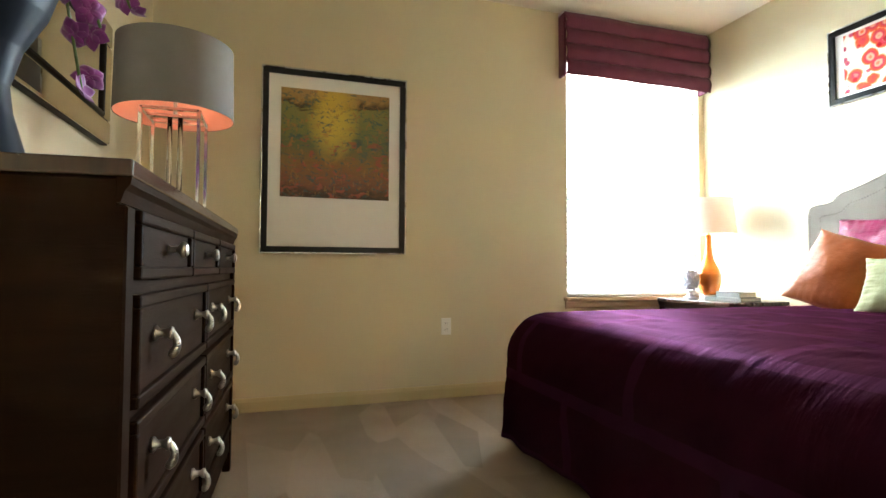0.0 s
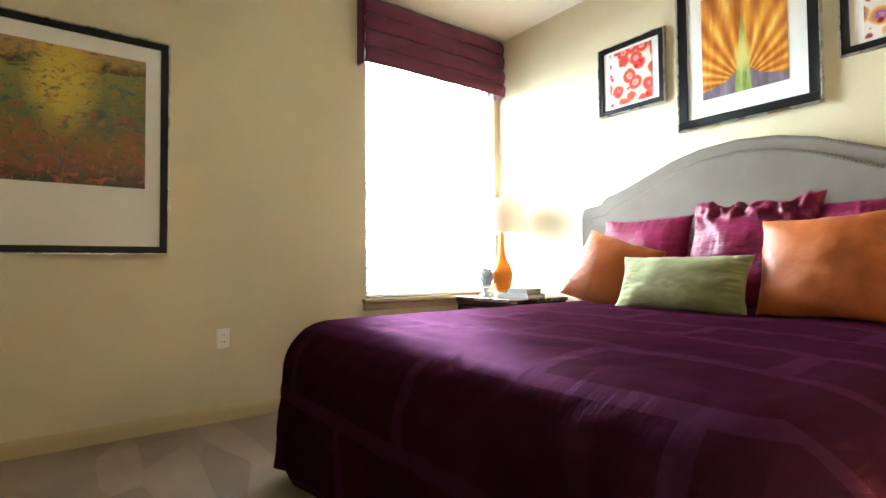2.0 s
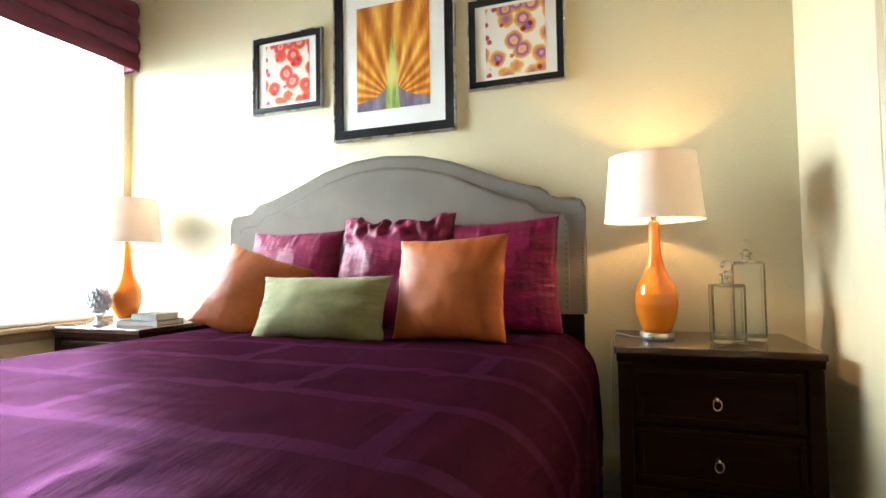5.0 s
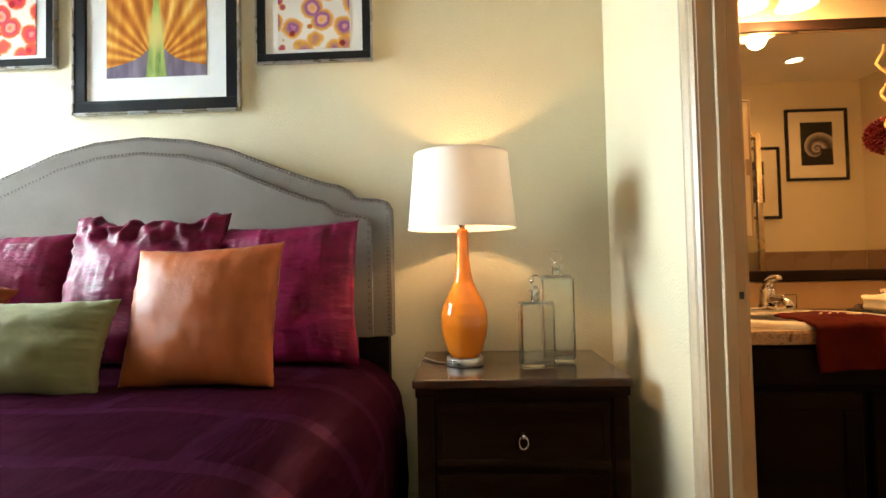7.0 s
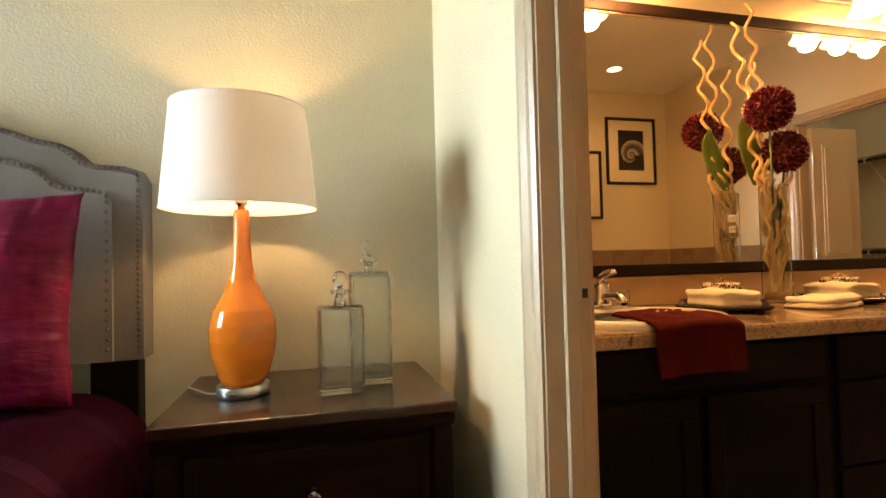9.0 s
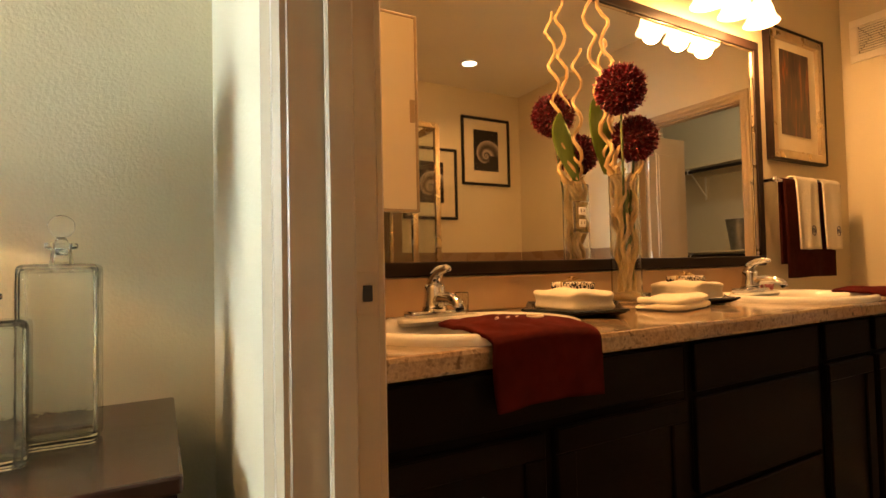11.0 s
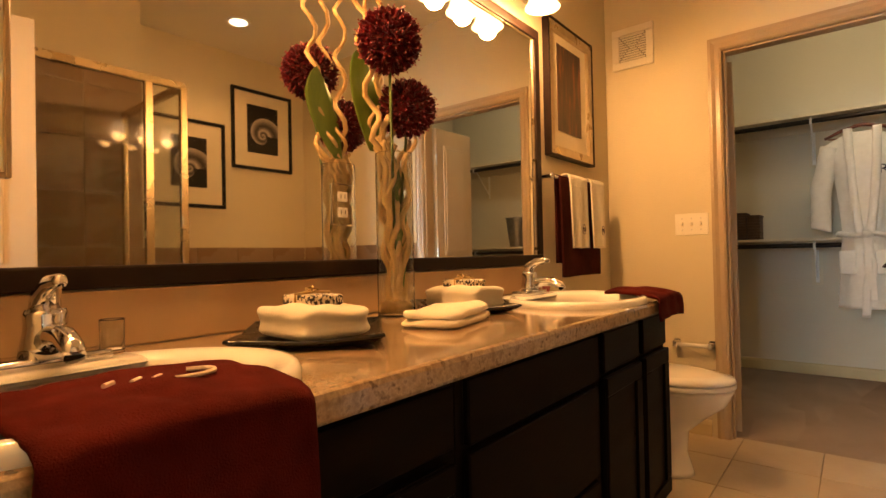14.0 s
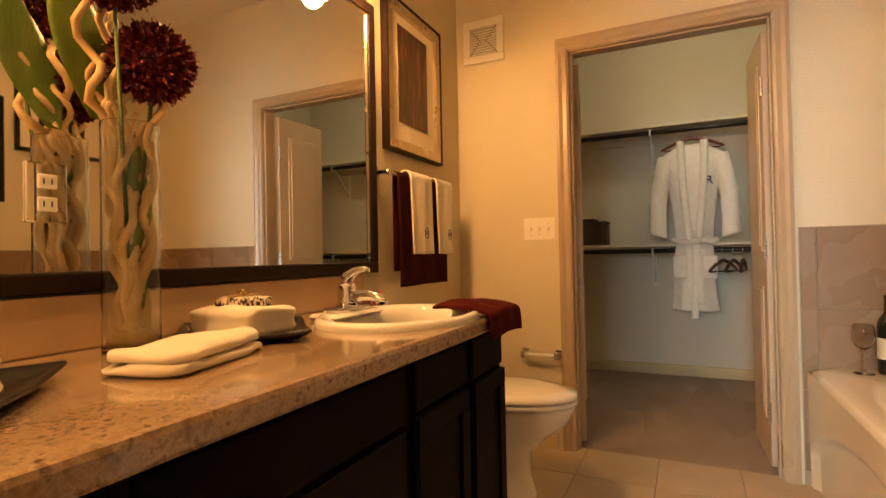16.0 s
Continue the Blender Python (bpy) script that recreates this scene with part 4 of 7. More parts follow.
def pillow(name, w, h, t, material, m, label, seed, crease=0.010, stripes=False, pinch=0.07, ruffle=0.0):
    nu, nv = 52, 52
    own = bmesh.new()
    sides = []
    for sgn in (-1, 1):
        g = []
        for i in range(nu + 1):
            row = []
            for j in range(nv + 1):
                a, b = 2 * i / nu - 1, 2 * j / nv - 1
                e = max(0.0, (1 - a * a)) ** 0.5 * max(0.0, (1 - b * b)) ** 0.5
                px = a * w / 2 * (1 - pinch * (1 - b * b) * a * a * 1.0 + 0.02 * n3(b * 2, seed))
                pz = b * h / 2 * (1 - pinch * (1 - a * a) * b * b * 1.0 + 0.03 * n3(a * 2, seed + 4))
                edge = (1 - e)
                wr = crease * (n3(a * 2.2 + seed, b * 2.2, sgn) + 0.22 * n3(a * 8 + seed, b * 6.0, sgn)) * min(1, e * 1.6)
                rim = max(abs(a), abs(b))
                across = b if abs(a) > abs(b) else a
                wr += crease * 1.1 * max(0.0, (rim - 0.6) / 0.4) * min(1, e * 4) * n3(across * 13, seed * 1.7, 2 + rim)
                if ruffle and b > 0.45:
                    k = (b - 0.45) / 0.55
                    pz += ruffle * k * (0.55 * n3(a * 3.2, seed, 3) + 0.35 * n3(a * 8, seed, 1) + 0.5 * max(0.0, a))
                    wr += ruffle * 0.8 * k * min(1, e * 3) * n3(a * 7, b * 5, seed)
                if stripes:
                    wr += 0.0016 * math.sin(a * w * 95) * min(1, e * 2) * (1 if int((b + 1) * 4.5) % 2 else 0.35)
                py = sgn * (t / 2 * e) + wr * (1 if e > 0 else 0)
                if i in (0, nu) or j in (0, nv):
                    py = 0.012 * n3(a * 5, b * 5, seed)
                row.append(own.verts.new((px, py, pz + h / 2)))
            g.append(row)
        for i in range(nu):
            for j in range(nv):
                q = (g[i][j], g[i + 1][j], g[i + 1][j + 1], g[i][j + 1])
                own.faces.new(q if sgn < 0 else q[::-1])
    bmesh.ops.remove_doubles(own, verts=own.verts[:], dist=0.0004)
    bmesh.ops.recalc_face_normals(own, faces=own.faces[:])
    return solo(name, own, material, label, "pillow", m, True, "pillows on the bed")


def lean(x, y, z, back, yaw=0, roll=0):
    """A pillow's pose: its face looks to -x, leaning back towards the headboard by some degrees."""
    return pose(x, y, z, 0, 0, -90 + yaw) @ pose(0, 0, 0, -back, 0, 0) @ pose(0, 0, 0, 0, roll, 0)


pillow("euro_pillow", 0.58, 0.53, 0.18, M["magenta"], lean(3.52, 2.50, 0.667, 14), "magenta silk sham with woven stripes leaning on the headboard", 1, 0.012, True)
pillow("euro_pillow", 0.60, 0.56, 0.18, M["magenta"], lean(3.47, 1.91, 0.675, 14, 0, 3), "magenta silk sham with woven stripes and a folded corner", 2, 0.016, True, 0.07, 0.075)
pillow("euro_pillow", 0.56, 0.54, 0.18, M["magenta"], lean(3.50, 1.355, 0.667, 13, 0, -2), "magenta silk sham with woven stripes leaning on the headboard", 3, 0.014, True)
pillow("throw_pillow", 0.46, 0.43, 0.19, M["rust"], lean(3.17, 2.54, 0.670, 24, 18, 20), "rust orange satin square throw pillow", 4, 0.006)
pillow("throw_pillow", 0.48, 0.44, 0.19, M["rust"], lean(3.16, 1.485, 0.675, 16, -4, -2), "rust orange satin square throw pillow", 5, 0.006)
pillow("lumbar_pillow", 0.62, 0.285, 0.15, M["olive"], lean(3.08, 2.03, 0.677, 22, 2, 0), "olive green linen lumbar pillow", 6, 0.008)


def ring_pull(parent, y, z, x, material):
    own = lathe([(0, 0), (0.012, 0), (0.012, 0.005), (0.007, 0.009), (0.006, 0.018), (0.009, 0.022), (0, 0.024)], 14)
    part("knob", own, material, parent, "", True, pose(x, y, z, 0, -90, 0))
    pts = [(0, 0.014 * math.sin(k * math.pi / 8), -0.018 - 0.020 * math.cos(k * math.pi / 8) + 0.0) for k in range(17)]
    part("ring", tube(pts, 0.0035, 8), material, parent, "", True, pose(x - 0.018, y, z))


def nightstand(m, label):
    """Local front looks to -x; origin at the floor under the front corner of low y."""
    n = thing("nightstand", label, "nightstand", m, "nightstands by the bed")
    w, d, h = 0.68, 0.53, 0.665
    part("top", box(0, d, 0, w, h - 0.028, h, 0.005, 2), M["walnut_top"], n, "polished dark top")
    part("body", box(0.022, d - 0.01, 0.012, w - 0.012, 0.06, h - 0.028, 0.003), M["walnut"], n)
    part("cornice", moulding(w - 0.016, [(0, 0), (0.008, 0.0), (0.016, 0.018), (0.018, 0.03), (0, 0.03)], m=pose(0.022, w - 0.008, h - 0.058, 0, 0, -90)), M["walnut"], n)
    for y in (0.012, w - 0.062):
        part("pilaster", box(0.010, 0.03, y, y + 0.05, 0.03, h - 0.06, 0.003), M["walnut"], n)
        part("foot", box(0.012, 0.07, y, y + 0.05, 0.0, 0.07, 0.004), M["walnut"], n)
        part("foot", box(d - 0.07, d - 0.012, y, y + 0.05, 0.0, 0.07, 0.004), M["walnut"], n)
    for z0, z1 in ((0.395, 0.588), (0.180, 0.373)):
        dr = part("drawer_front", box(0.010, 0.026, 0.075, w - 0.075, z0, z1, 0.003), M["walnut"], n)
        for a in ((0.075, w - 0.075, z1 - 0.022, z1), (0.075, w - 0.075, z0, z0 + 0.022), (0.075, 0.097, z0 + 0.022, z1 - 0.022), (w - 0.097, w - 0.075, z0 + 0.022, z1 - 0.022)):
            part("moulding", box(0.003, 0.014, a[0], a[1], a[2], a[3], 0.004, 2), M["walnut"], dr)
        ring_pull(dr, w / 2, (z0 + z1) / 2, 0.010, M["chrome"])
    part("base_rail", box(0.014, 0.03, 0.06, w - 0.06, 0.06, 0.15, 0.003), M["walnut"], n)
    return n


nightstand(pose(3.31, 0.190, 0), "dark espresso wood two-drawer nightstand with ring pulls by the wall")
nightstand(pose(3.31, 3.26, 0), "dark espresso wood two-drawer nightstand with ring pulls by the window")

GOURD = [(0, 0.03), (0.052, 0.03), (0.062, 0.05), (0.078, 0.10), (0.0845, 0.145), (0.083, 0.185), (0.072, 0.222), (0.052, 0.258), (0.036, 0.295), (0.027, 0.34), (0.0225, 0.39), (0.0205, 0.44), (0.0195, 0.478), (0.018, 0.484), (0, 0.485)]


def bedside_lamp(m, label):
    o = thing("table_lamp", label, "lamp", m, "orange bedside lamps")
    part("base", lathe([(0, 0), (0.064, 0), (0.066, 0.003), (0.066, 0.027), (0.063, 0.030), (0, 0.031)], 40), M["nickel"], o, "brushed nickel base", True)
    part("body", lathe(GOURD, 48), M["orange_glaze"], o, "glossy orange gourd body", True)
    part("socket", lathe([(0, 0.484), (0.010, 0.484), (0.010, 0.495), (0.016, 0.50), (0.016, 0.54), (0, 0.545)], 20), M["gold"], o, "brass lamp socket", True)
    sh = lathe([(0.194, 0.487), (0.169, 0.752), (0.1675, 0.752), (0.1925, 0.487), (0.194, 0.487)], 64)
    part("shade", sh, M["shade_white"], o, "white fabric drum shade", True)
    for z, r in ((0.487, 0.194), (0.752, 0.169)):
        part("rim", tube([(r * math.cos(k * math.pi / 24), r * math.sin(k * math.pi / 24), z) for k in range(49)], 0.0022, 6, ends=False), M["shade_white"], o)
    sp = None
    for k in range(3):
        a = k * 2 * math.pi / 3 + 0.4
        sp = tube([(0, 0, 0.717), (0.169 * math.cos(a), 0.169 * math.sin(a), 0.747)], 0.0018, 6, bm=sp)
    part("spider", sp, M["gold"], o)
    part("bulb", ball((0.012, 0, 0.585), 0.024, 16), M["bulb"], o, "lit lamp bulb", True)
    part("finial", lathe([(0, 0.545), (0.004, 0.545), (0.004, 0.745), (0.009, 0.752), (0.005, 0.760), (0, 0.762)], 14), M["gold"], o, "", True)
    p = m.translation
    lamp("bedside_bulb", "POINT", pose(p.x, p.y, p.z + 0.618), BULB, WARM, 0.022)
    return o


bedside_lamp(pose(3.555, 0.705, 0.665), "orange ceramic gourd lamp with white drum shade, lit")
bedside_lamp(pose(3.60, 3.715, 0.665), "orange ceramic gourd lamp with white drum shade, lit")
solo("lamp_cord", tube([(3.555, 0.765, 0.671), (3.58, 0.80, 0.669), (3.62, 0.835, 0.672), (3.66, 0.860, 0.672), (3.70, 0.885, 0.64), (3.74, 0.895, 0.45), (3.78, 0.90, 0.2), (3.84, 0.89, 0.12)], 0.0028, 6), M["cord"],
     "white lamp cord running over the nightstand edge", "cord", smooth=True)


def glass_bottle(w, d, h, neck, m, label):
    """A square decanter with a ball stopper; h is the shoulder's height."""
    o = thing("glass_bottle", label, "bottle", m, "glass bottles on the nightstand")
    own = box(-w / 2, w / 2, -d / 2, d / 2, 0.0, h, 0.010, 3)
    inner = box(-w / 2 + 0.006, w / 2 - 0.006, -d / 2 + 0.006, d / 2 - 0.006, 0.014, h - 0.008, 0.008, 2)
    bmesh.ops.reverse_faces(inner, faces=inner.faces[:])
    part("body", join(own, inner), M["bottle_glass"], o, "seeded clear glass", False)
    part("neck", lathe([(0.018, h - 0.002), (0.016, h + 0.012), (0.015, h + neck - 0.012), (0.024, h + neck - 0.008), (0.024, h + neck), (0.011, h + neck), (0.011, h - 0.002), (0.018, h - 0.002)], 24), M["bottle_glass"], o, "", True)
    own = lathe([(0, h + neck - 0.02), (0.009, h + neck - 0.02), (0.010, h + neck + 0.004), (0.006, h + neck + 0.012), (0, h + neck + 0.013)], 20)
    part("stopper", ball((0, 0, h + neck + 0.030), 0.0205, 20, bm=own), M["crystal"], o, "clear ball stopper", True)
    return o


glass_bottle(0.118, 0.07, 0.226, 0.040, pose(3.49, 0.457, 0.666, 0, 0, -86), "short square clear glass bottle with a ball stopper")
glass_bottle(0.116, 0.08, 0.312, 0.036, pose(3.575, 0.370, 0.666, 0, 0, -92), "tall square clear glass bottle with a ball stopper")


def book(m, w, d, h, label):
    o = thing("book", label, "book", m, "books on the nightstand")
    part("pages", box(0.004, w - 0.004, 0.003, d - 0.004, 0.003, h - 0.003), M["book_paper"], o)
    part("cover", box(0, w, 0, d, h - 0.003, h, 0.001), M["book_grey"], o)
    part("cover", box(0, w, 0, d, 0, 0.003, 0.001), M["book_grey"], o)
    part("spine", box(0, w, -0.002, 0.003, 0, h, 0.001), M["book_grey"], o)


book(pose(3.45, 3.605, 0.665, 0, 0, -86), 0.29, 0.20, 0.026, "large grey cloth-bound book lying flat")
book(pose(3.50, 3.55, 0.6915, 0, 0, -91), 0.20, 0.15, 0.036, "smaller grey cloth-bound book on top of another")

fin = thing("artichoke_finial", "silvered artichoke finial on a small pedestal", "ornament", pose(3.445, 3.74, 0.665))
part("pedestal", lathe([(0, 0), (0.048, 0), (0.048, 0.008), (0.034, 0.016), (0.018, 0.03), (0.016, 0.05), (0.03, 0.062), (0, 0.064)], 28), M["finial_silver"], fin, "", True)
own = ball((0, 0, 0.145), 0.060, 20, None, 1.3)
part("core", own, M["finial_silver"], fin, "", True)
leaf_me = None
for k in range(70):
    f = (k + 0.5) / 70
    zc, a = 0.075 + 0.135 * f, k * 2.39996
    rr = 0.062 * math.sqrt(max(0.02, 1 - ((zc - 0.145) / 0.080) ** 2))
    if leaf_me is None:
        own = bmesh.new()
        v = [own.verts.new(p) for p in ((0, -0.013, -0.012), (0, 0.013, -0.012), (0.009, 0, -0.002), (0.003, -0.010, 0.010), (0.003, 0.010, 0.010), (0.006, 0, 0.022))]
        for q in ((0, 2, 3), (0, 1, 2), (1, 4, 2), (3, 2, 5), (2, 4, 5), (0, 3, 5), (0, 5, 4), (0, 4, 1)):
            own.faces.new([v[i] for i in q])
        lf = part("scale_leaf", own, M["finial_silver"], fin)
        leaf_me = lf.data
    else:
        lf = new("scale_leaf", leaf_me)
        lf.parent = fin
    lf.matrix_basis = pose(rr * math.cos(a), rr * math.sin(a), zc, 0, 0, math.degrees(a))

# dresser with ten drawers
dres = thing("dresser", "tall dark espresso wood dresser with nickel pulls", "dresser", pose(0.305, 3.10, 0, 0, 0, -1.6) @ pose(-0.305, -3.10, 0))
DF, DB, DY0, DY1, DH = 0.305, -0.15, 1.57, 3.09, 1.062
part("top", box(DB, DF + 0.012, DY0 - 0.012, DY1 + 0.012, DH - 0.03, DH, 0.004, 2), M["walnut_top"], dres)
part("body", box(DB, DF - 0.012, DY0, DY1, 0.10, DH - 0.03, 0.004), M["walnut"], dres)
part("cornice", moulding(DY1 - DY0 + 0.016, [(0, 0), (0.006, 0), (0.012, 0.02), (0.020, 0.03), (0.022, 0.042), (0, 0.042)], m=pose(DF - 0.012, DY0 - 0.008, DH - 0.072, 0, 0, 90)), M["walnut"], dres)
for y in (DY0, DY1 - 0.045):
    part("corner_post", box(DF - 0.03, DF + 0.002, y, y + 0.045, 0.0, DH - 0.075, 0.004), M["walnut"], dres)
    part("foot", box(DB, DB + 0.06, y, y + 0.045, 0.0, 0.10, 0.004), M["walnut"], dres)
part("base_rail", box(DF - 0.02, DF - 0.002, DY0 + 0.045, DY1 - 0.045, 0.09, 0.19, 0.003), M["walnut"], dres)


def dresser_drawer(y0, y1, z0, z1, pulls):
    d = part("drawer_front", box(DF - 0.012, DF, y0, y1, z0, z1, 0.003), M["walnut"], dres)
    b = 0.024
    for a in ((y0, y1, z1 - b, z1), (y0, y1, z0, z0 + b), (y0, y0 + b, z0 + b, z1 - b), (y1 - b, y1, z0 + b, z1 - b)):
        part("moulding", box(DF - 0.006, DF + 0.010, a[0], a[1], a[2], a[3], 0.005, 2), M["walnut"], d)
    zc = (z0 + z1) / 2
    for y in pulls:
        if len(pulls) == 1:
            own = lathe([(0, 0), (0.010, 0), (0.007, 0.006), (0.007, 0.02), (0.017, 0.028), (0.018, 0.034), (0.012, 0.040), (0, 0.041)], 18)
            part("knob", own, M["nickel"], d, "", True, pose(DF, y, zc, 0, 90, 0))
        else:
            own = lathe([(0, 0), (0.015, 0), (0.015, 0.005), (0.008, 0.010), (0.008, 0.022), (0.013, 0.028), (0.012, 0.034), (0, 0.036)], 18)
            part("pull_post", own, M["nickel"], d, "", True, pose(DF, y, zc + 0.018, 0, 90, 0))
            pts = [(0.030 + 0.012 * math.sin(k * math.pi / 8), 0, 0.022 - 0.052 * k / 8) for k in range(9)]
            part("pull_drop", tube(pts, [0.006, 0.006, 0.0065, 0.007, 0.007, 0.008, 0.009, 0.0095, 0.006], 10), M["nickel"], d, "", True, pose(DF, y, zc))


third = (DY1 - DY0 - 0.11) / 3
for k in range(3):
    a = DY0 + 0.055 + k * third
    dresser_drawer(a + 0.006, a + third - 0.006, 0.862, 0.985, (a + third / 2,))
half = (DY1 - DY0 - 0.11) / 2
for r in range(3):
    for k in range(2):
        a = DY0 + 0.055 + k * half
        z1 = 0.836 - r * 0.219
        dresser_drawer(a + 0.006, a + half - 0.006, z1 - 0.200, z1, (a + 0.14, a + half - 0.14))

# chrome lamp with a taupe drum shade, on the dresser
cl = thing("table_lamp", "chrome open-frame lamp with a taupe drum shade, faintly lit, pink inside", "lamp", pose(0.115, 2.75, DH))
part("base", box(-0.11, 0.11, -0.11, 0.11, 0.0, 0.018, 0.003, 2), M["chrome"], cl)
for x in (-0.095, 0.095):
    for y in (-0.095, 0.095):
        part("post", box(x - 0.006, x + 0.006, y - 0.006, y + 0.006, 0.018, 0.40, 0.001), M["chrome"], cl)
for y in (-0.095, 0.095):
    part("cross_bar", box(-0.095, 0.095, y - 0.006, y + 0.006, 0.39, 0.402, 0.001), M["chrome"], cl)
    part("cross_bar", box(y - 0.006, y + 0.006, -0.095, 0.095, 0.39, 0.402, 0.001), M["chrome"], cl)
part("centre_plate", box(-0.095, 0.095, -0.012, 0.012, 0.388, 0.40, 0.001), M["chrome"], cl)
for x, y in ((-0.018, 0.0), (0.018, 0.0)):
    part("glass_rod", tube([(x, y, 0.018), (x, y, 0.39)], 0.009, 12), M["crystal"], cl, "clear glass rod", True)
part("stem", tube([(0, 0, 0.40), (0, 0, 0.50)], 0.007, 10), M["nickel"], cl, "", True)
part("shade", lathe([(0.205, 0.39), (0.200, 0.66), (0.198, 0.66), (0.2035, 0.39), (0.205, 0.39)], 64), M["lamp_grey"], cl, "taupe fabric drum shade", True)
part("shade_lining", lathe([(0.2025, 0.391), (0.197, 0.659), (0.196, 0.659), (0.2015, 0.391), (0.2025, 0.391)], 64), M["pink_lining"], cl, "pink shade lining", True)
own = None
for k in range(3):
    a = k * 2 * math.pi / 3
    own = tube([(0, 0, 0.50), (0.2 * math.cos(a), 0.2 * math.sin(a), 0.65)], 0.0022, 6, bm=own)
part("spider", own, M["chrome"], cl)
part("finial", lathe([(0, 0.49), (0.006, 0.49), (0.006, 0.672), (0.014, 0.678), (0.014, 0.686), (0, 0.69)], 14), M["nickel"], cl, "", True)
# the bulb is on, only weakly
part("bulb", ball((0, 0, 0.52), 0.022, 16), M["bulb"], cl, "", True)
lamp("dresser_bulb", "POINT", pose(0.115, 2.75, DH + 0.54), 1.7, (1.0, 0.76, 0.55), 0.022)

# wall mirror above the dresser
wm = thing("wall_mirror", "wide rectangular wall mirror with dark bronze edges above the dresser", "mirror", pose(LEFT_X, 0, 0))
MY0, MY1, MZ0, MZ1 = 1.90, 3.15, 1.41, 1.93
part("backing", box(0.001, 0.030, MY0, MY1, MZ0, MZ1, 0.003), M["brown_frame"], wm)
b = 0.10
for a in ((MY0, MY1, MZ1 - b, MZ1), (MY0, MY1, MZ0, MZ0 + b), (MY0, MY0 + b, MZ0 + b, MZ1 - b), (MY1 - b, MY1, MZ0 + b, MZ1 - b)):
    part("mirror_strip", box(0.030, 0.040, a[0] + 0.003, a[1] - 0.003, a[2] + 0.003, a[3] - 0.003, 0.007), M["mirror"], wm)
for a in ((MY0 + b, MY1 - b, MZ1 - b - 0.02, MZ1 - b), (MY0 + b, MY1 - b, MZ0 + b, MZ0 + b + 0.02), (MY0 + b, MY0 + b + 0.02, MZ0 + b, MZ1 - b), (MY1 - b - 0.02, MY1 - b, MZ0 + b, MZ1 - b)):
    part("bead", box(0.030, 0.048, a[0], a[1], a[2], a[3], 0.006, 2), M["brown_frame"], wm)
part("mirror_pane", box(0.030, 0.036, MY0 + b + 0.02, MY1 - b - 0.02, MZ0 + b + 0.02, MZ1 - b - 0.02), M["mirror"], wm)

# dark vase with orchids on the dresser
vase = thing("flower_vase", "dark navy glazed vase with purple orchids", "vase", pose(-0.01, 1.72, DH))
part("vase_body", lathe([(0, 0), (0.075, 0), (0.070, 0.02), (0.048, 0.10), (0.042, 0.15), (0.060, 0.22), (0.095, 0.29), (0.112, 0.35), (0.105, 0.41), (0.075, 0.46), (0.05, 0.49), (0.055, 0.52), (0.046, 0.52), (0.042, 0.49), (0, 0.47)], 40),
     M["black_glaze"], vase, "", True)
rnd = random.Random(5)
petal_me = None
for s, (dx, dy, dz) in enumerate(((0.13, 0.12, -0.03), (0.09, 0.16, -0.16), (0.16, 0.20, 0.06))):
    pts = [(0, 0, 0.50), (dx * 0.35, dy * 0.35, 0.60 + dz * 0.3), (dx * 0.8, dy * 0.8, 0.52 + dz * 0.5), (dx * 1.1, dy * 1.1, 0.36 + dz)]
    part("stem", tube(pts, 0.0035, 6), M["green_stem"], vase, "", True)
    for k in range(9):
        f = 0.30 + 0.7 * k / 8
        i = min(2, int(f * 3))
        p = Vector(pts[i]).lerp(Vector(pts[i + 1]), f * 3 - i)
        p += Vector((rnd.uniform(-0.02, 0.03), rnd.uniform(-0.02, 0.03), rnd.uniform(-0.03, 0.03)))
        own = None
        for q in range(5):
            a = q * 2 * math.pi / 5

            def petal(u, v, a=a):
                r, wd = 0.034 * u, 0.017 * math.sin(math.pi * min(1, 0.12 + u * 0.86)) * (2 * v - 1)
                return (r * math.cos(a) - wd * math.sin(a), r * math.sin(a) + wd * math.cos(a), 0.012 * u * u - 0.3 * wd * wd / 0.01 * 0.02)
            own = join(own, sheet(petal, 5, 4, 0.0008))
        part("orchid_bloom", own, M["orchid"], vase, "purple orchid bloom", True, Matrix.Translation(p) @ pose(0, 0, 0, rnd.uniform(-70, 70), rnd.uniform(20, 110), rnd.uniform(0, 90)))
for k in range(4):
    a = rnd.uniform(0.3, 2.2)
    part("stem", tube([(0, 0, 0.5), (0.05 * math.cos(a), 0.05 * math.sin(a), 0.56), (0.13 * math.cos(a), 0.13 * math.sin(a), 0.45 - 0.03 * k)], 0.0025, 5), M["green_stem"], vase, "", True)

# ---- bathroom things ----
CZ, CXF, VF = 0.812, 3.235, 3.272           # counter height, counter front, cabinet front


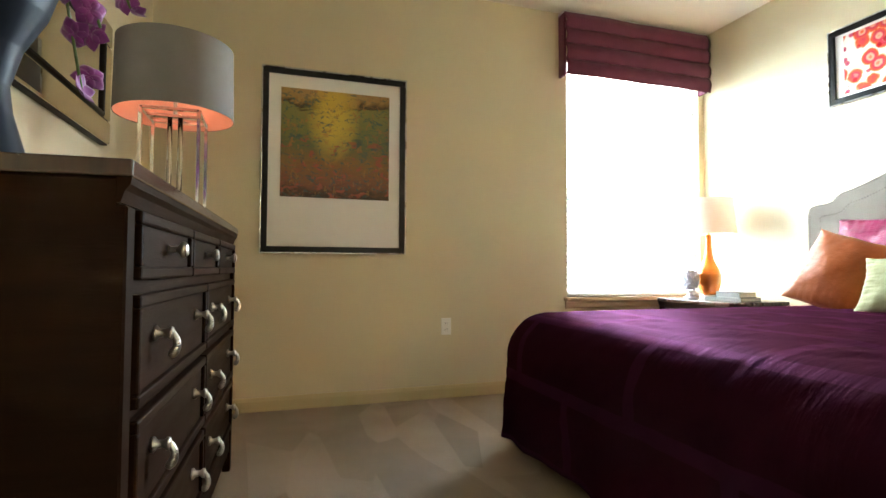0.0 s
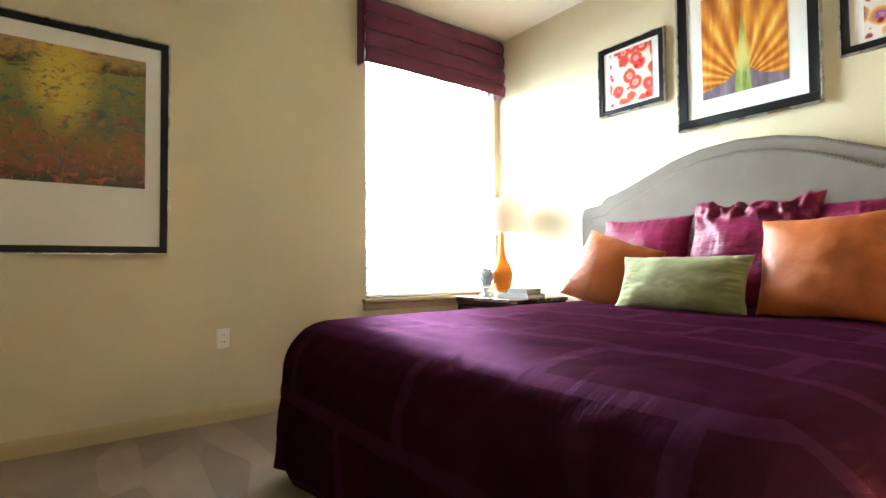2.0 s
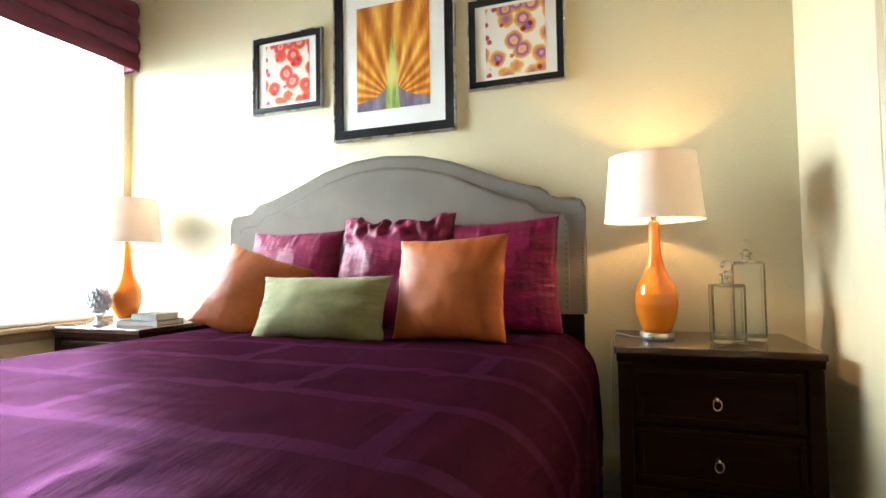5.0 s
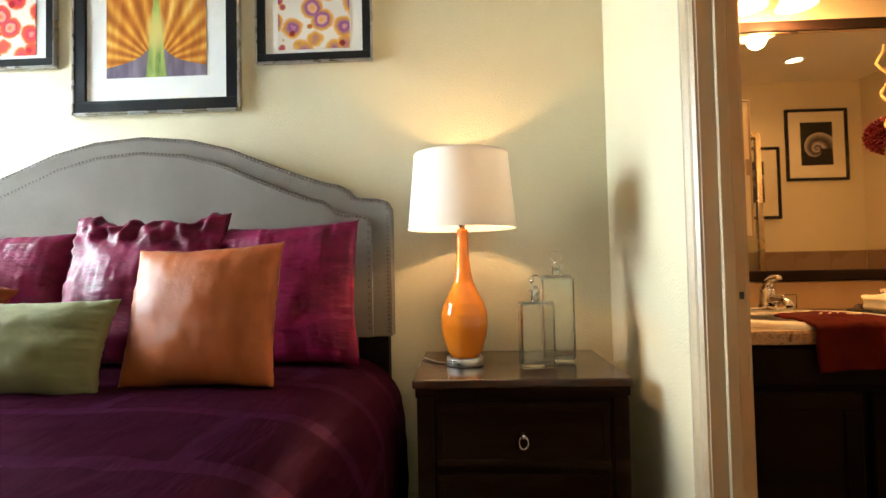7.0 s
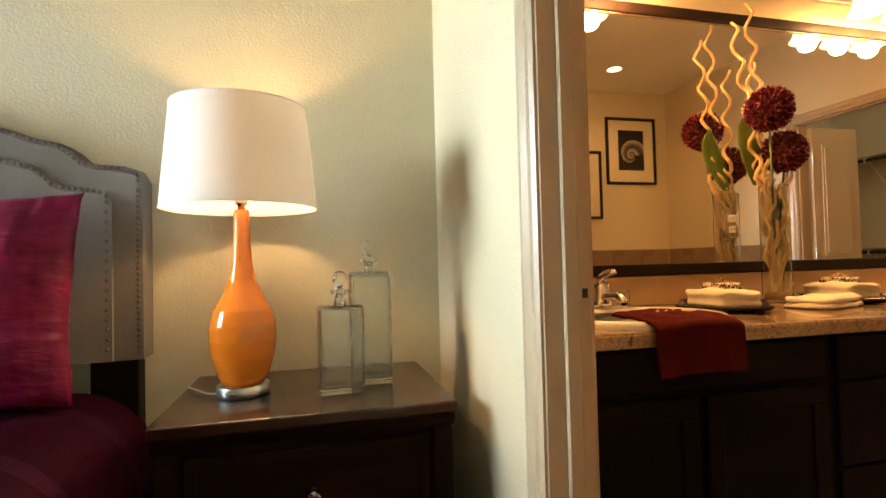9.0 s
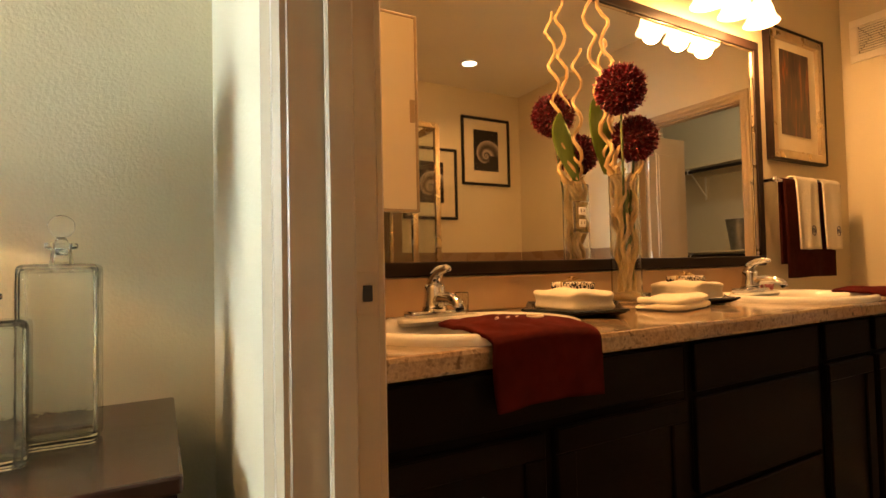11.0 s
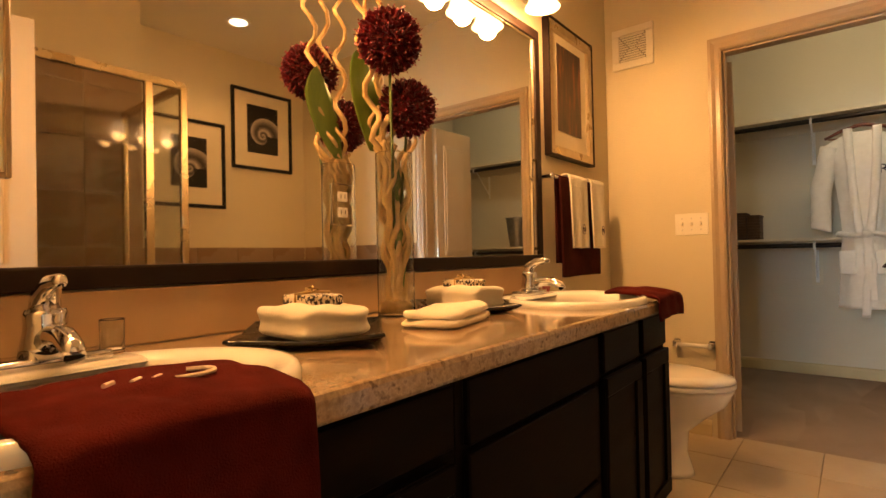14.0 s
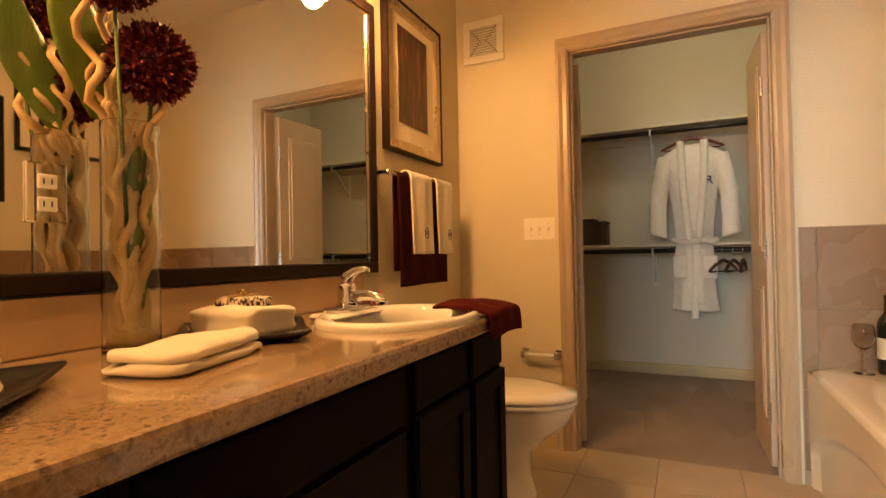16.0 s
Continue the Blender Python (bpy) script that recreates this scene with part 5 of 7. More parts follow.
def cabinet(y1, y0, label, drawers=(), doors=(), false_top=False):
    """A vanity cabinet unit from y1 down to y0, its front looking to -x."""
    c = thing("vanity_cabinet", label, "cabinet", pose(0, 0, 0), "vanity cabinets")
    part("body", box(VF + 0.02, WALL_X - 0.002, y0 + 0.001, y1 - 0.001, 0.10, CZ - 0.042, 0.002), M["black_wood"], c)
    part("face_frame", box(VF + 0.004, VF + 0.022, y0 + 0.001, y1 - 0.001, 0.10, CZ - 0.042, 0.001), M["black_wood"], c)
    part("toe_kick", box(VF + 0.07, VF + 0.085, y0, y1, 0.0, 0.10), M["black_wood"], c)

    def front(nm, a0, a1, z0, z1):
        d = part(nm, box(VF - 0.012, VF + 0.004, a0, a1, z0, z1, 0.003), M["black_wood"], c)
        if nm == "door":
            w = 0.05
            for q in ((a0, a1, z1 - w, z1), (a0, a1, z0, z0 + w), (a0, a0 + w, z0 + w, z1 - w), (a1 - w, a1, z0 + w, z1 - w)):
                part("rail", box(VF - 0.020, VF - 0.010, q[0], q[1], q[2], q[3], 0.003), M["black_wood"], d)
    for z0, z1 in drawers:
        front("drawer_front", y0 + 0.022, y1 - 0.022, z0, z1)
    for a0, a1, z0, z1 in doors:
        front("door", a0, a1, z0, z1)
    return c


cabinet(PART_Y0 - 0.003, -0.895, "black-brown sink cabinet with two doors", ((0.650, 0.758),), ((-0.868, -0.470, 0.13, 0.630), (-0.440, -0.045, 0.13, 0.630)))
cabinet(-0.895, -1.515, "black-brown cabinet with three wide drawers", ((0.640, 0.758), (0.395, 0.625), (0.13, 0.380)))
cabinet(-1.515, -1.838, "black-brown cabinet with one drawer and one door", ((0.650, 0.758),), ((-1.818, -1.535, 0.13, 0.636),))
cabinet(-1.838, -2.125, "black-brown cabinet with one drawer and one door", ((0.650, 0.758),), ((-2.107, -1.858, 0.13, 0.636),))

SINKS = ((3.455, -0.405), (3.462, -1.82))


def countertop():
    y0, y1, holes = -2.19, PART_Y0 - 0.002, [(x, y, 0.205, 0.255) for x, y in SINKS]
    own = bmesh.new()
    nx, ny = 24, 92
    xs = [CXF + 0.012 + (WALL_X - 0.003 - CXF - 0.012) * i / nx for i in range(nx + 1)]
    ys = [y0 + (y1 - y0) * j / ny for j in range(ny + 1)]
    grid = [[own.verts.new((x, y, CZ)) for y in ys] for x in xs]
    for i in range(nx):
        for j in range(ny):
            cx, cy = (xs[i] + xs[i + 1]) / 2, (ys[j] + ys[j + 1]) / 2
            if not any(((cx - hx) / ra) ** 2 + ((cy - hy) / rb) ** 2 < 0.80 for hx, hy, ra, rb in holes):
                own.faces.new((grid[i][j], grid[i + 1][j], grid[i + 1][j + 1], grid[i][j + 1]))
    edge = [(CXF + 0.012, CZ), (CXF + 0.004, CZ - 0.002), (CXF, CZ - 0.009), (CXF, CZ - 0.034), (CXF + 0.003, CZ - 0.04), (CXF + 0.03, CZ - 0.041)]
    rows = [[own.verts.new((x, y, z)) for x, z in edge] for y in (y0, y1)]
    for k in range(len(edge) - 1):
        own.faces.new((rows[0][k], rows[1][k], rows[1][k + 1], rows[0][k + 1]))
    end = [own.verts.new(p) for p in ((CXF + 0.012, y0, CZ), (WALL_X - 0.003, y0, CZ), (WALL_X - 0.003, y0, CZ - 0.041), (CXF + 0.003, y0, CZ - 0.041))]
    own.faces.new(end)
    bmesh.ops.remove_doubles(own, verts=own.verts[:], dist=0.0005)
    bmesh.ops.recalc_face_normals(own, faces=own.faces[:])
    return own


ct = thing("countertop", "mottled brown granite-look vanity countertop with glossy finish", "countertop", pose(0, 0, 0))
part("slab", countertop(), M["granite"], ct)
part("backsplash", box(WALL_X - 0.022, WALL_X - 0.003, -2.19, PART_Y0 - 0.003, CZ + 0.001, CZ + 0.113, 0.004, 2), M["splash"], ct, "tan backsplash strip")


def sink(x, y):
    s = thing("sink", "ivory oval drop-in bathroom sink", "sink", pose(x, y, CZ), "bathroom sinks")
    prof = [(1.0, 0.0), (1.0, 0.010), (0.975, 0.019), (0.93, 0.021), (0.86, 0.016), (0.80, 0.004), (0.77, -0.02), (0.70, -0.07), (0.55, -0.115), (0.30, -0.135), (0.10, -0.139), (0.0, -0.139)]
    own = lathe([(r * 0.265, z) for r, z in prof], 56)
    bmesh.ops.scale(own, vec=(0.82, 1.0, 1.0), verts=own.verts[:])
    part("basin", own, M["ceramic"], s, "", True)
    part("faucet_deck", box(0.13, 0.232, -0.12, 0.12, 0.001, 0.020, 0.012, 3), M["ceramic"], s, "", True)
    part("drain", lathe([(0, -0.137), (0.022, -0.137), (0.022, -0.132), (0.012, -0.132), (0, -0.134)], 24), M["chrome"], s, "chrome drain", True)
    part("overflow", tube([(0.152, 0, -0.035), (0.160, 0, -0.035)], 0.008, 12), M["dark_slot"], s)
    return s


def faucet(x, y):
    f = thing("faucet", "chrome single-lever bathroom faucet", "faucet", pose(x, y, CZ + 0.020), "bathroom faucets")
    base = box(-0.030, 0.030, -0.078, 0.078, 0, 0.014, 0.006, 3)
    part("base_plate", base, M["chrome"], f, "", True)
    part("body", lathe([(0, 0.012), (0.034, 0.012), (0.030, 0.030), (0.026, 0.055), (0.027, 0.072), (0.024, 0.080), (0, 0.082)], 28), M["chrome"], f, "", True)
    part("spout", tube([(-0.012, 0, 0.034), (-0.05, 0, 0.046), (-0.09, 0, 0.046), (-0.122, 0, 0.034), (-0.130, 0, 0.022)], [0.020, 0.017, 0.015, 0.014, 0.012], 14), M["chrome"], f, "", True)
    part("lever", tube([(0.004, 0, 0.078), (-0.004, 0, 0.100), (-0.030, 0, 0.117), (-0.066, 0, 0.122), (-0.080, 0, 0.119)], [0.020, 0.018, 0.013, 0.010, 0.006], 14), M["chrome"], f, "", True)
    part("lift_rod", tube([(0.026, 0, 0.01), (0.026, 0, 0.062)], 0.0025, 8), M["chrome"], f)
    part("lift_knob", ball((0.026, 0, 0.066), 0.006, 12), M["chrome"], f, "", True)


for x, y in SINKS:
    sink(x, y)
    faucet(x + 0.182, y)

tumbler = thing("glass_tumbler", "small ribbed clear tumbler beside the faucet", "tumbler", pose(3.645, -0.492, CZ + 0.021))
part("wall", lathe([(0, 0), (0.017, 0), (0.018, 0.055), (0.0165, 0.055), (0.015, 0.006), (0, 0.006)], 24), M["glass"], tumbler, "", True)
soap = thing("soap_box", "ivory paper-wrapped soap bar box on the counter", "soap", pose(3.60, -0.085, CZ + 0.001, 0, 0, 8))
part("bar", box(-0.045, 0.045, -0.055, 0.055, 0, 0.045, 0.006, 2), M["soap_ivory"], soap)
part("wrap_band", box(-0.046, 0.046, -0.018, 0.018, -0.0004, 0.0458, 0.004), M["plastic"], soap)

# large framed mirror
vm = thing("vanity_mirror", "wide wall mirror in a dark brown wooden frame", "mirror", pose(WALL_X, 0, 0))
VY0, VY1, VZ0, VZ1, VB = -2.285, -0.03, 0.928, 1.99, 0.044
for a in ((VY0, VY1, VZ1 - VB, VZ1), (VY0, VY1, VZ0, VZ0 + VB), (VY0, VY0 + VB, VZ0 + VB, VZ1 - VB), (VY1 - VB, VY1, VZ0 + VB, VZ1 - VB)):
    part("frame_bar", box(-0.028, -0.001, a[0], a[1], a[2], a[3], 0.005, 2), M["brown_frame"], vm)
for a in ((VY0 + VB, VY1 - VB, VZ1 - VB - 0.006, VZ1 - VB), (VY0 + VB, VY0 + VB + 0.006, VZ0 + VB, VZ1 - VB)):
    part("inner_bead", box(-0.020, -0.012, a[0], a[1], a[2], a[3], 0.002), M["champagne_frame"], vm)
part("mirror_pane", box(-0.014, -0.002, VY0 + VB, VY1 - VB, VZ0 + VB, VZ1 - VB), M["mirror"], vm)

# vanity light bars
def vanity_light(yc, label):
    vl = thing("vanity_light", label, "light fixture", pose(WALL_X, yc, 2.13), "vanity lights")
    part("back_plate", box(-0.022, -0.001, -0.31, 0.31, -0.035, 0.045, 0.008, 3), M["nickel"], vl, "", True)
    for k in range(3):
        yy = -0.185 + 0.185 * k
        part("arm", tube([(-0.02, yy, 0.005), (-0.09, yy, 0.022), (-0.135, yy, 0.012), (-0.147, yy, -0.012)], 0.007, 10), M["nickel"], vl, "", True)
        part("socket_cup", lathe([(0, 0.0), (0.018, 0.0), (0.026, -0.016), (0.026, -0.030), (0, -0.030)], 24), M["nickel"], vl, "", True, pose(-0.150, yy, -0.006))
        part("bell_shade", lathe([(0.022, -0.026), (0.036, -0.040), (0.046, -0.070), (0.056, -0.110), (0.072, -0.135), (0.069, -0.135), (0.053, -0.110), (0.043, -0.070), (0.033, -0.042), (0.022, -0.030)], 36),
             M["frosted"], vl, "lit frosted glass bell shade", True, pose(-0.150, yy, -0.006))
        lamp("vanity_bulb", "POINT", pose(WALL_X - 0.150, yc + yy, 2.13 - 0.155), VANITY_BULB, WARMER, 0.04)


vanity_light(-1.905, "brushed nickel vanity light bar with three frosted bell shades, lit")
vanity_light(-0.410, "brushed nickel vanity light bar with three frosted bell shades, lit")

# medicine cabinet over the first sink
mc = thing("medicine_cabinet", "shallow cream wall cabinet with wooden edge strips above the sink", "cabinet", pose(3.735, 0, 0))
part("case", box(-0.075, 0.09, -0.345, -0.025, 1.125, 1.590, 0.003), M["cabinet_cream"], mc)
part("door", box(-0.092, -0.077, -0.364, -0.012, 1.104, 1.606, 0.004, 2), M["cabinet_cream"], mc)
for a in ((-0.364, -0.012, 1.098, 1.106), (-0.364, -0.012, 1.604, 1.612), (-0.370, -0.362, 1.098, 1.612), (-0.014, -0.006, 1.098, 1.612)):
    part("edge_strip", box(-0.094, -0.076, a[0], a[1], a[2], a[3], 0.002), M["trim"], mc)
part("finger_pull", box(-0.097, -0.090, -0.360, -0.346, 1.33, 1.39, 0.002), M["trim"], mc)
part("bottom_rail", box(-0.072, 0.080, -0.335, -0.03, 1.110, 1.124, 0.002), M["chrome"], mc)

framed("abstract_picture", 0.515, 0.665, M["art_rust"], 0.27, 0.43, 0.02, "rust and brown abstract print in a champagne frame", pose(WALL_X - 0.001, -2.622, 1.772, 0, 0, -90), 0.042, M["brown_frame"], M["champagne_frame"], 0.035, M["cream_board"], 0.012)
framed("shell_picture", 0.585, 0.70, M["art_shell"], 0.30, 0.42, 0.01, "sepia nautilus shell photo in a black frame", pose(OPP_X + 0.001, -2.722, 2.112, 0, 0, 90), 0.022, M["black_frame"], M["black_frame"], 0.025, M["cream_board"], 0.006)
framed("shell_picture", 0.585, 0.70, M["art_shell"], 0.28, 0.40, 0.01, "sepia nautilus shell photo in a black frame", pose(OPP_X + 0.001, -2.073, 1.752, 0, 0, 90), 0.022, M["black_frame"], M["black_frame"], 0.025, M["cream_board"], 0.006)
wall_plate("wall_outlet", "outlet", pose(WALL_X - 0.0145, -1.125, 1.125, 0, 0, -90), "double outlet with a mirrored plate set in the mirror", M["mirror"])
wall_plate("light_switch", "switch", pose(3.408, CLO_Y, 1.118, 0, 0, 180), "almond plastic three-gang light switch on the wall")

vent = thing("exhaust_vent", "square almond plastic exhaust vent grille on the wall", "vent", pose(3.694, CLO_Y, 2.148, 0, 0, 180))
part("backing", box(-0.105, 0.105, -0.006, -0.001, -0.105, 0.105), M["dark_slot"], vent)
for a in ((-0.116, 0.116, 0.075, 0.118), (-0.116, 0.116, -0.118, -0.075), (-0.116, -0.075, -0.075, 0.075), (0.075, 0.116, -0.075, 0.075)):
    part("frame", box(a[0], a[1], -0.014, -0.001, a[2], a[3], 0.003), M["plastic"], vent)
for k in range(11):
    z = -0.068 + k * 0.0136
    w = 0.020 + abs(z) * 0.80
    for x0, x1 in ((-0.075, -w), (-w + 0.004, w - 0.004), (w, 0.075)):
        if x1 - x0 > 0.006:
            part("slat", box(x0, x1, -0.013, -0.005, z - 0.0048, z + 0.0048, 0.001), M["plastic"], vent)

# towel bar with three towels
tb = thing("towel_bar", "chrome towel bar on two round posts", "towel bar", pose(WALL_X, 0, 1.330))
for y in (-2.31, -2.90):
    part("post", lathe([(0, 0), (0.024, 0), (0.024, 0.008), (0.011, 0.014), (0.011, 0.05), (0.016, 0.06), (0.013, 0.072), (0, 0.074)], 20), M["chrome"], tb, "", True, pose(0, y, 0, 0, -90, 0))
part("bar", tube([(-0.058, -2.31, 0), (-0.058, -2.90, 0)], 0.008, 12), M["chrome"], tb, "", True)


def hung_towel(name, y0, y1, zf, zb, material, label, out=0.012, seed=1):
    """A towel over the bar: front drop to zf, back drop to zb."""
    zt, xc, r = 1.330, WALL_X - 0.058, 0.010 + out
    lf, lb = zt - zf, zt - zb
    total = lf + math.pi * r + lb

    def fn(u, v):
        s, y = u * total, y0 + (y1 - y0) * v
        wob = 0.010 * n3(v * 4 + seed, u * 1.5, seed) + 0.006 * math.sin(v * 11 + seed)
        if s < lf:
            k = 1 - s / lf
            return (xc - r - wob * (0.3 + k) - 0.006 * k, y + 0.012 * k * n3(u * 3, seed), zf + s + 0.006 * n3(v * 3, seed))
        if s < lf + math.pi * r:
            a = (s - lf) / r
            return (xc - r * math.cos(a), y, zt + r * math.sin(a))
        return (min(xc + r, WALL_X - 0.006), y, zt - (s - lf - math.pi * r))
    return solo(name, sheet(fn, 50, 18, 0.007), material, label, "towel", smooth=True, group="towels on the bar")


hung_towel("bath_towel", -2.80, -2.37, 0.865, 0.93, M["brown_towel"], "dark brown terry bath towel hanging over a bar", 0.004, 2)
hung_towel("hand_towel", -2.65, -2.45, 1.00, 1.07, M["cream_towel"], "cream terry hand towel with embroidered initials over a bar", 0.018, 3)
hung_towel("hand_towel", -2.875, -2.70, 1.00, 1.07, M["cream_towel"], "cream terry hand towel with embroidered initials over a bar", 0.018, 4)


def monogram(x, y, z, h, m_rot, material, label, text):
    cu = bpy.data.curves.new("monogram", "FONT")
    cu.body, cu.size, cu.extrude, cu.align_x, cu.align_y = text, h, 0.0012, "CENTER", "CENTER"
    me = bpy.data.meshes.new_from_object(bpy.data.objects.new("tmp", cu))
    me.materials.append(material)
    ob = new("monogram", me)
    ob.matrix_basis = Matrix.Translation((x, y, z)) @ m_rot
    return tagged(ob, label, "embroidery")


FACE_X = pose(0, 0, 0, 90, 0, -90)
for y in (-2.55, -2.79):
    ring = tube([(0, 0.017 * math.cos(k * math.pi / 9), 0.024 * math.sin(k * math.pi / 9)) for k in range(19)], 0.0016, 5, ends=False)
    for s in (-0.006, 0.006):
        tube([(0, s - 0.004, -0.010), (0, s + 0.004, 0.010)], 0.0016, 5, bm=ring)
    solo("towel_embroidery", ring, M["ink"], "dark oval monogram stitched on a cream towel", "embroidery", pose(WALL_X - 0.108, y, 1.09))


def draped_towel(name, x0, depth, y0, y1, drop, label, seed, skew=0.0):
    """A hand towel lying over the sink rim and hanging down the cabinet front."""
    total = depth + 0.03 + drop

    def fn(u, v):
        s = u * total
        y = y0 + (y1 - y0) * v + skew * u + 0.010 * n3(u * 3, v * 2, seed)
        w = 0.006 * n3(u * 5 + seed, v * 5) + 0.007 * math.sin(v * 9 + seed + u * 3) * min(1, u * 1.5)
        lift = 0.030 + 0.008 * math.sin(math.pi * v)
        if s < depth:
            x = x0 - s
            return (x, y, CZ + lift + abs(w) * 0.8 - 0.012 * (s / depth) ** 3)
        a = min(1.0, (s - depth) / 0.03)
        x = x0 - depth - 0.020 * math.sin(a * math.pi / 2)
        z = CZ + lift - 0.012 - 0.020 * (1 - math.cos(a * math.pi / 2)) - max(0.0, s - depth - 0.03)
        return (x - abs(w) * 0.6 * a - 0.004, y, z)
    return solo(name, sheet(fn, 54, 30, 0.008), M["wine_towel"], label, "towel", smooth=True, group="towels on the sinks")


draped_towel("sink_towel", 3.40, 0.158, -0.545, -0.285, 0.115, "burgundy terry hand towel draped over the sink edge", 3, -0.02)
draped_towel("sink_towel", 3.40, 0.158, -2.16, -1.90, 0.06, "burgundy terry hand towel draped over the far sink edge", 8, -0.01)
swirl = tube([(0.035 * math.cos(a), 0.020 * math.sin(a), 0.0) for a in np.linspace(-1.9, 1.3, 14)], 0.0028, 6)
for dx in (-0.075, -0.05, -0.03):
    tube([(dx, -0.006, 0), (dx + 0.010, 0.006, 0)], 0.0028, 6, bm=swirl)
solo("towel_embroidery", swirl, M["cream_thread"], "cream script stitched on a burgundy towel", "embroidery", pose(3.320, -0.455, CZ + 0.0385, 0, 0, -100))


def folded(name, w, d, h, layers, material, m, label, seed=0):
    t = thing(name, label, "towel", m, "folded towels on the counter")
    for k in range(layers):
        z0, z1 = h * k / layers, h * (k + 1) / layers
        big = 1.0 - 0.05 * k

        def puff(u, v, z0=z0, z1=z1, big=big, k=k):
            a, b = 2 * math.pi * u, math.pi * (v - 0.5)
            ca, sa, cb, sb = math.cos(a), math.sin(a), math.cos(b), math.sin(b)
            flat = abs(cb) ** 0.32 * (1 - 0.07 * math.exp(-(sb / 0.2) ** 2) * (1 if layers == 1 else 0)) * (1 + 0.05 * n3(ca * 1.5, sa * 1.5, seed + 8))
            x = w / 2 * big * math.copysign(abs(ca) ** 0.36, ca) * flat
            y = d / 2 * big * math.copysign(abs(sa) ** 0.36, sa) * flat
            z = (z0 + z1) / 2 + (z1 - z0) * 0.56 * math.copysign(abs(sb) ** 0.62, sb)
            soft = 0.004 * n3(x * 22, y * 22, seed + k + z * 20)
            return (x + soft, y + 0.005 * n3(x * 14, z * 40, seed + 3 + k), max(0.0005, z + soft + 0.014 * n3(x * 13, y * 13, seed + k + 5) * (1 if sb > 0 else 0)))
        part("fold", sheet(puff, 56, 22), material, t, "", True)
    return t


def towel_plate(x, y, rz, label):
    def fn(u, v):
        a, b = 2 * u - 1, 2 * v - 1
        e = max(abs(a), abs(b))
        return (0.138 * a, 0.138 * b, 0.004 + 0.020 * max(0.0, (e - 0.62) / 0.38) ** 1.6 * (0.6 + 0.4 * abs(a * b)))
    solo("square_plate", sheet(fn, 22, 22, 0.006), M["black_plate"], label, "plate", pose(x, y, CZ + 0.003, 0, 0, rz), True, "black plates")
    folded("rolled_towel", 0.165, 0.215, 0.058, 1, M["cream_towel"], pose(x, y, CZ + 0.012, 0, 0, rz + 38), "folded cream hand towel on a black plate", int(abs(y) * 10))
    s = thing("wrapped_soap", "soap in zebra-print wrap tied with raffia", "soap", pose(x, y, CZ + 0.071, 0, 0, rz + 38), "wrapped soaps")
    part("bar", box(-0.038, 0.038, -0.055, 0.055, 0, 0.022, 0.006, 2), M["soap_paper"], s)
    own = tube([(-0.040, 0, 0.0), (-0.040, 0, 0.024), (0, 0, 0.026), (0.040, 0, 0.024), (0.040, 0, 0.0)], 0.0028, 6)
    tube([(0, 0, 0.026), (0.012, 0.018, 0.036), (0.004, 0.030, 0.032), (0, 0, 0.027), (-0.012, -0.018, 0.036), (-0.004, -0.030, 0.032), (0, 0, 0.026)], 0.0024, 6, bm=own)
    part("raffia_tie", own, M["raffia"], s, "raffia bow", True)


towel_plate(3.585, -0.832, 48, "square black stoneware plate under a folded towel")
towel_plate(3.64, -1.420, 45, "square black stoneware plate under a folded towel")
folded("folded_towel", 0.155, 0.27, 0.036, 2, M["cream_towel"], pose(3.515, -1.185, CZ + 0.001, 0, 0, 16), "folded cream towel lying on the counter", 4)

# tall glass vase with curly willow, leaf and two pompoms
tv = thing("flower_arrangement", "tall glass vase with curly willow and burgundy pompom flowers", "vase", pose(3.722, -1.215, CZ))
part("glass_cylinder", lathe([(0, 0), (0.052, 0), (0.052, 0.45), (0.049, 0.45), (0.049, 0.012), (0, 0.012)], 40), M["glass"], tv, "clear glass cylinder", True)
part("raffia_base", lathe([(0, 0.013), (0.045, 0.013), (0.044, 0.035), (0.02, 0.045), (0, 0.046)], 24), M["raffia"], tv, "", True)
rnd = random.Random(11)
for k in range(12):
    a0, top = rnd.uniform(0, 6.28), (1.10 if k == 0 else 1.18 if k == 1 else 0.97 if k == 2 else rnd.uniform(0.40, 0.58))
    lean_y, lean_x = rnd.uniform(-0.05, 0.05), rnd.uniform(-0.03, 0.03)
    if k == 0:
        lean_y, lean_x = 0.135, 0.040
    if k == 1:
        lean_y, lean_x = 0.085, 0.030
    if k == 2:
        lean_y, lean_x = 0.02, 0.045
    ph, wl_ = rnd.uniform(0, 6.28), rnd.uniform(0.11, 0.15)
    pts, rad = [], []
    for i in range(46):
        f = i / 45
        z = 0.03 + (top - 0.03) * f
        inside = min(1.0, max(0.0, (0.52 - z) / 0.12))
        r = 0.012 + 0.022 * f * (1 - 0.3 * inside)
        sw = (0.007 + 0.010 * min(1, f * 2)) * (1 - 0.25 * inside)
        bx_, by_ = 0.016 * math.cos(a0) + lean_x * f + sw * math.cos(z / wl_ * 6.28 + ph), 0.016 * math.sin(a0) + lean_y * f + sw * math.sin(z / wl_ * 6.28 + ph)
        if z < 0.46:
            rr = math.hypot(bx_, by_)
            if rr > 0.040:
                bx_, by_ = bx_ * 0.040 / rr, by_ * 0.040 / rr
        pts.append((bx_, by_, z))
        rad.append(0.0105 - 0.0048 * f)
    part("willow_twig", tube(pts, rad, 7), M["willow"], tv, "pale curly willow twig", True)


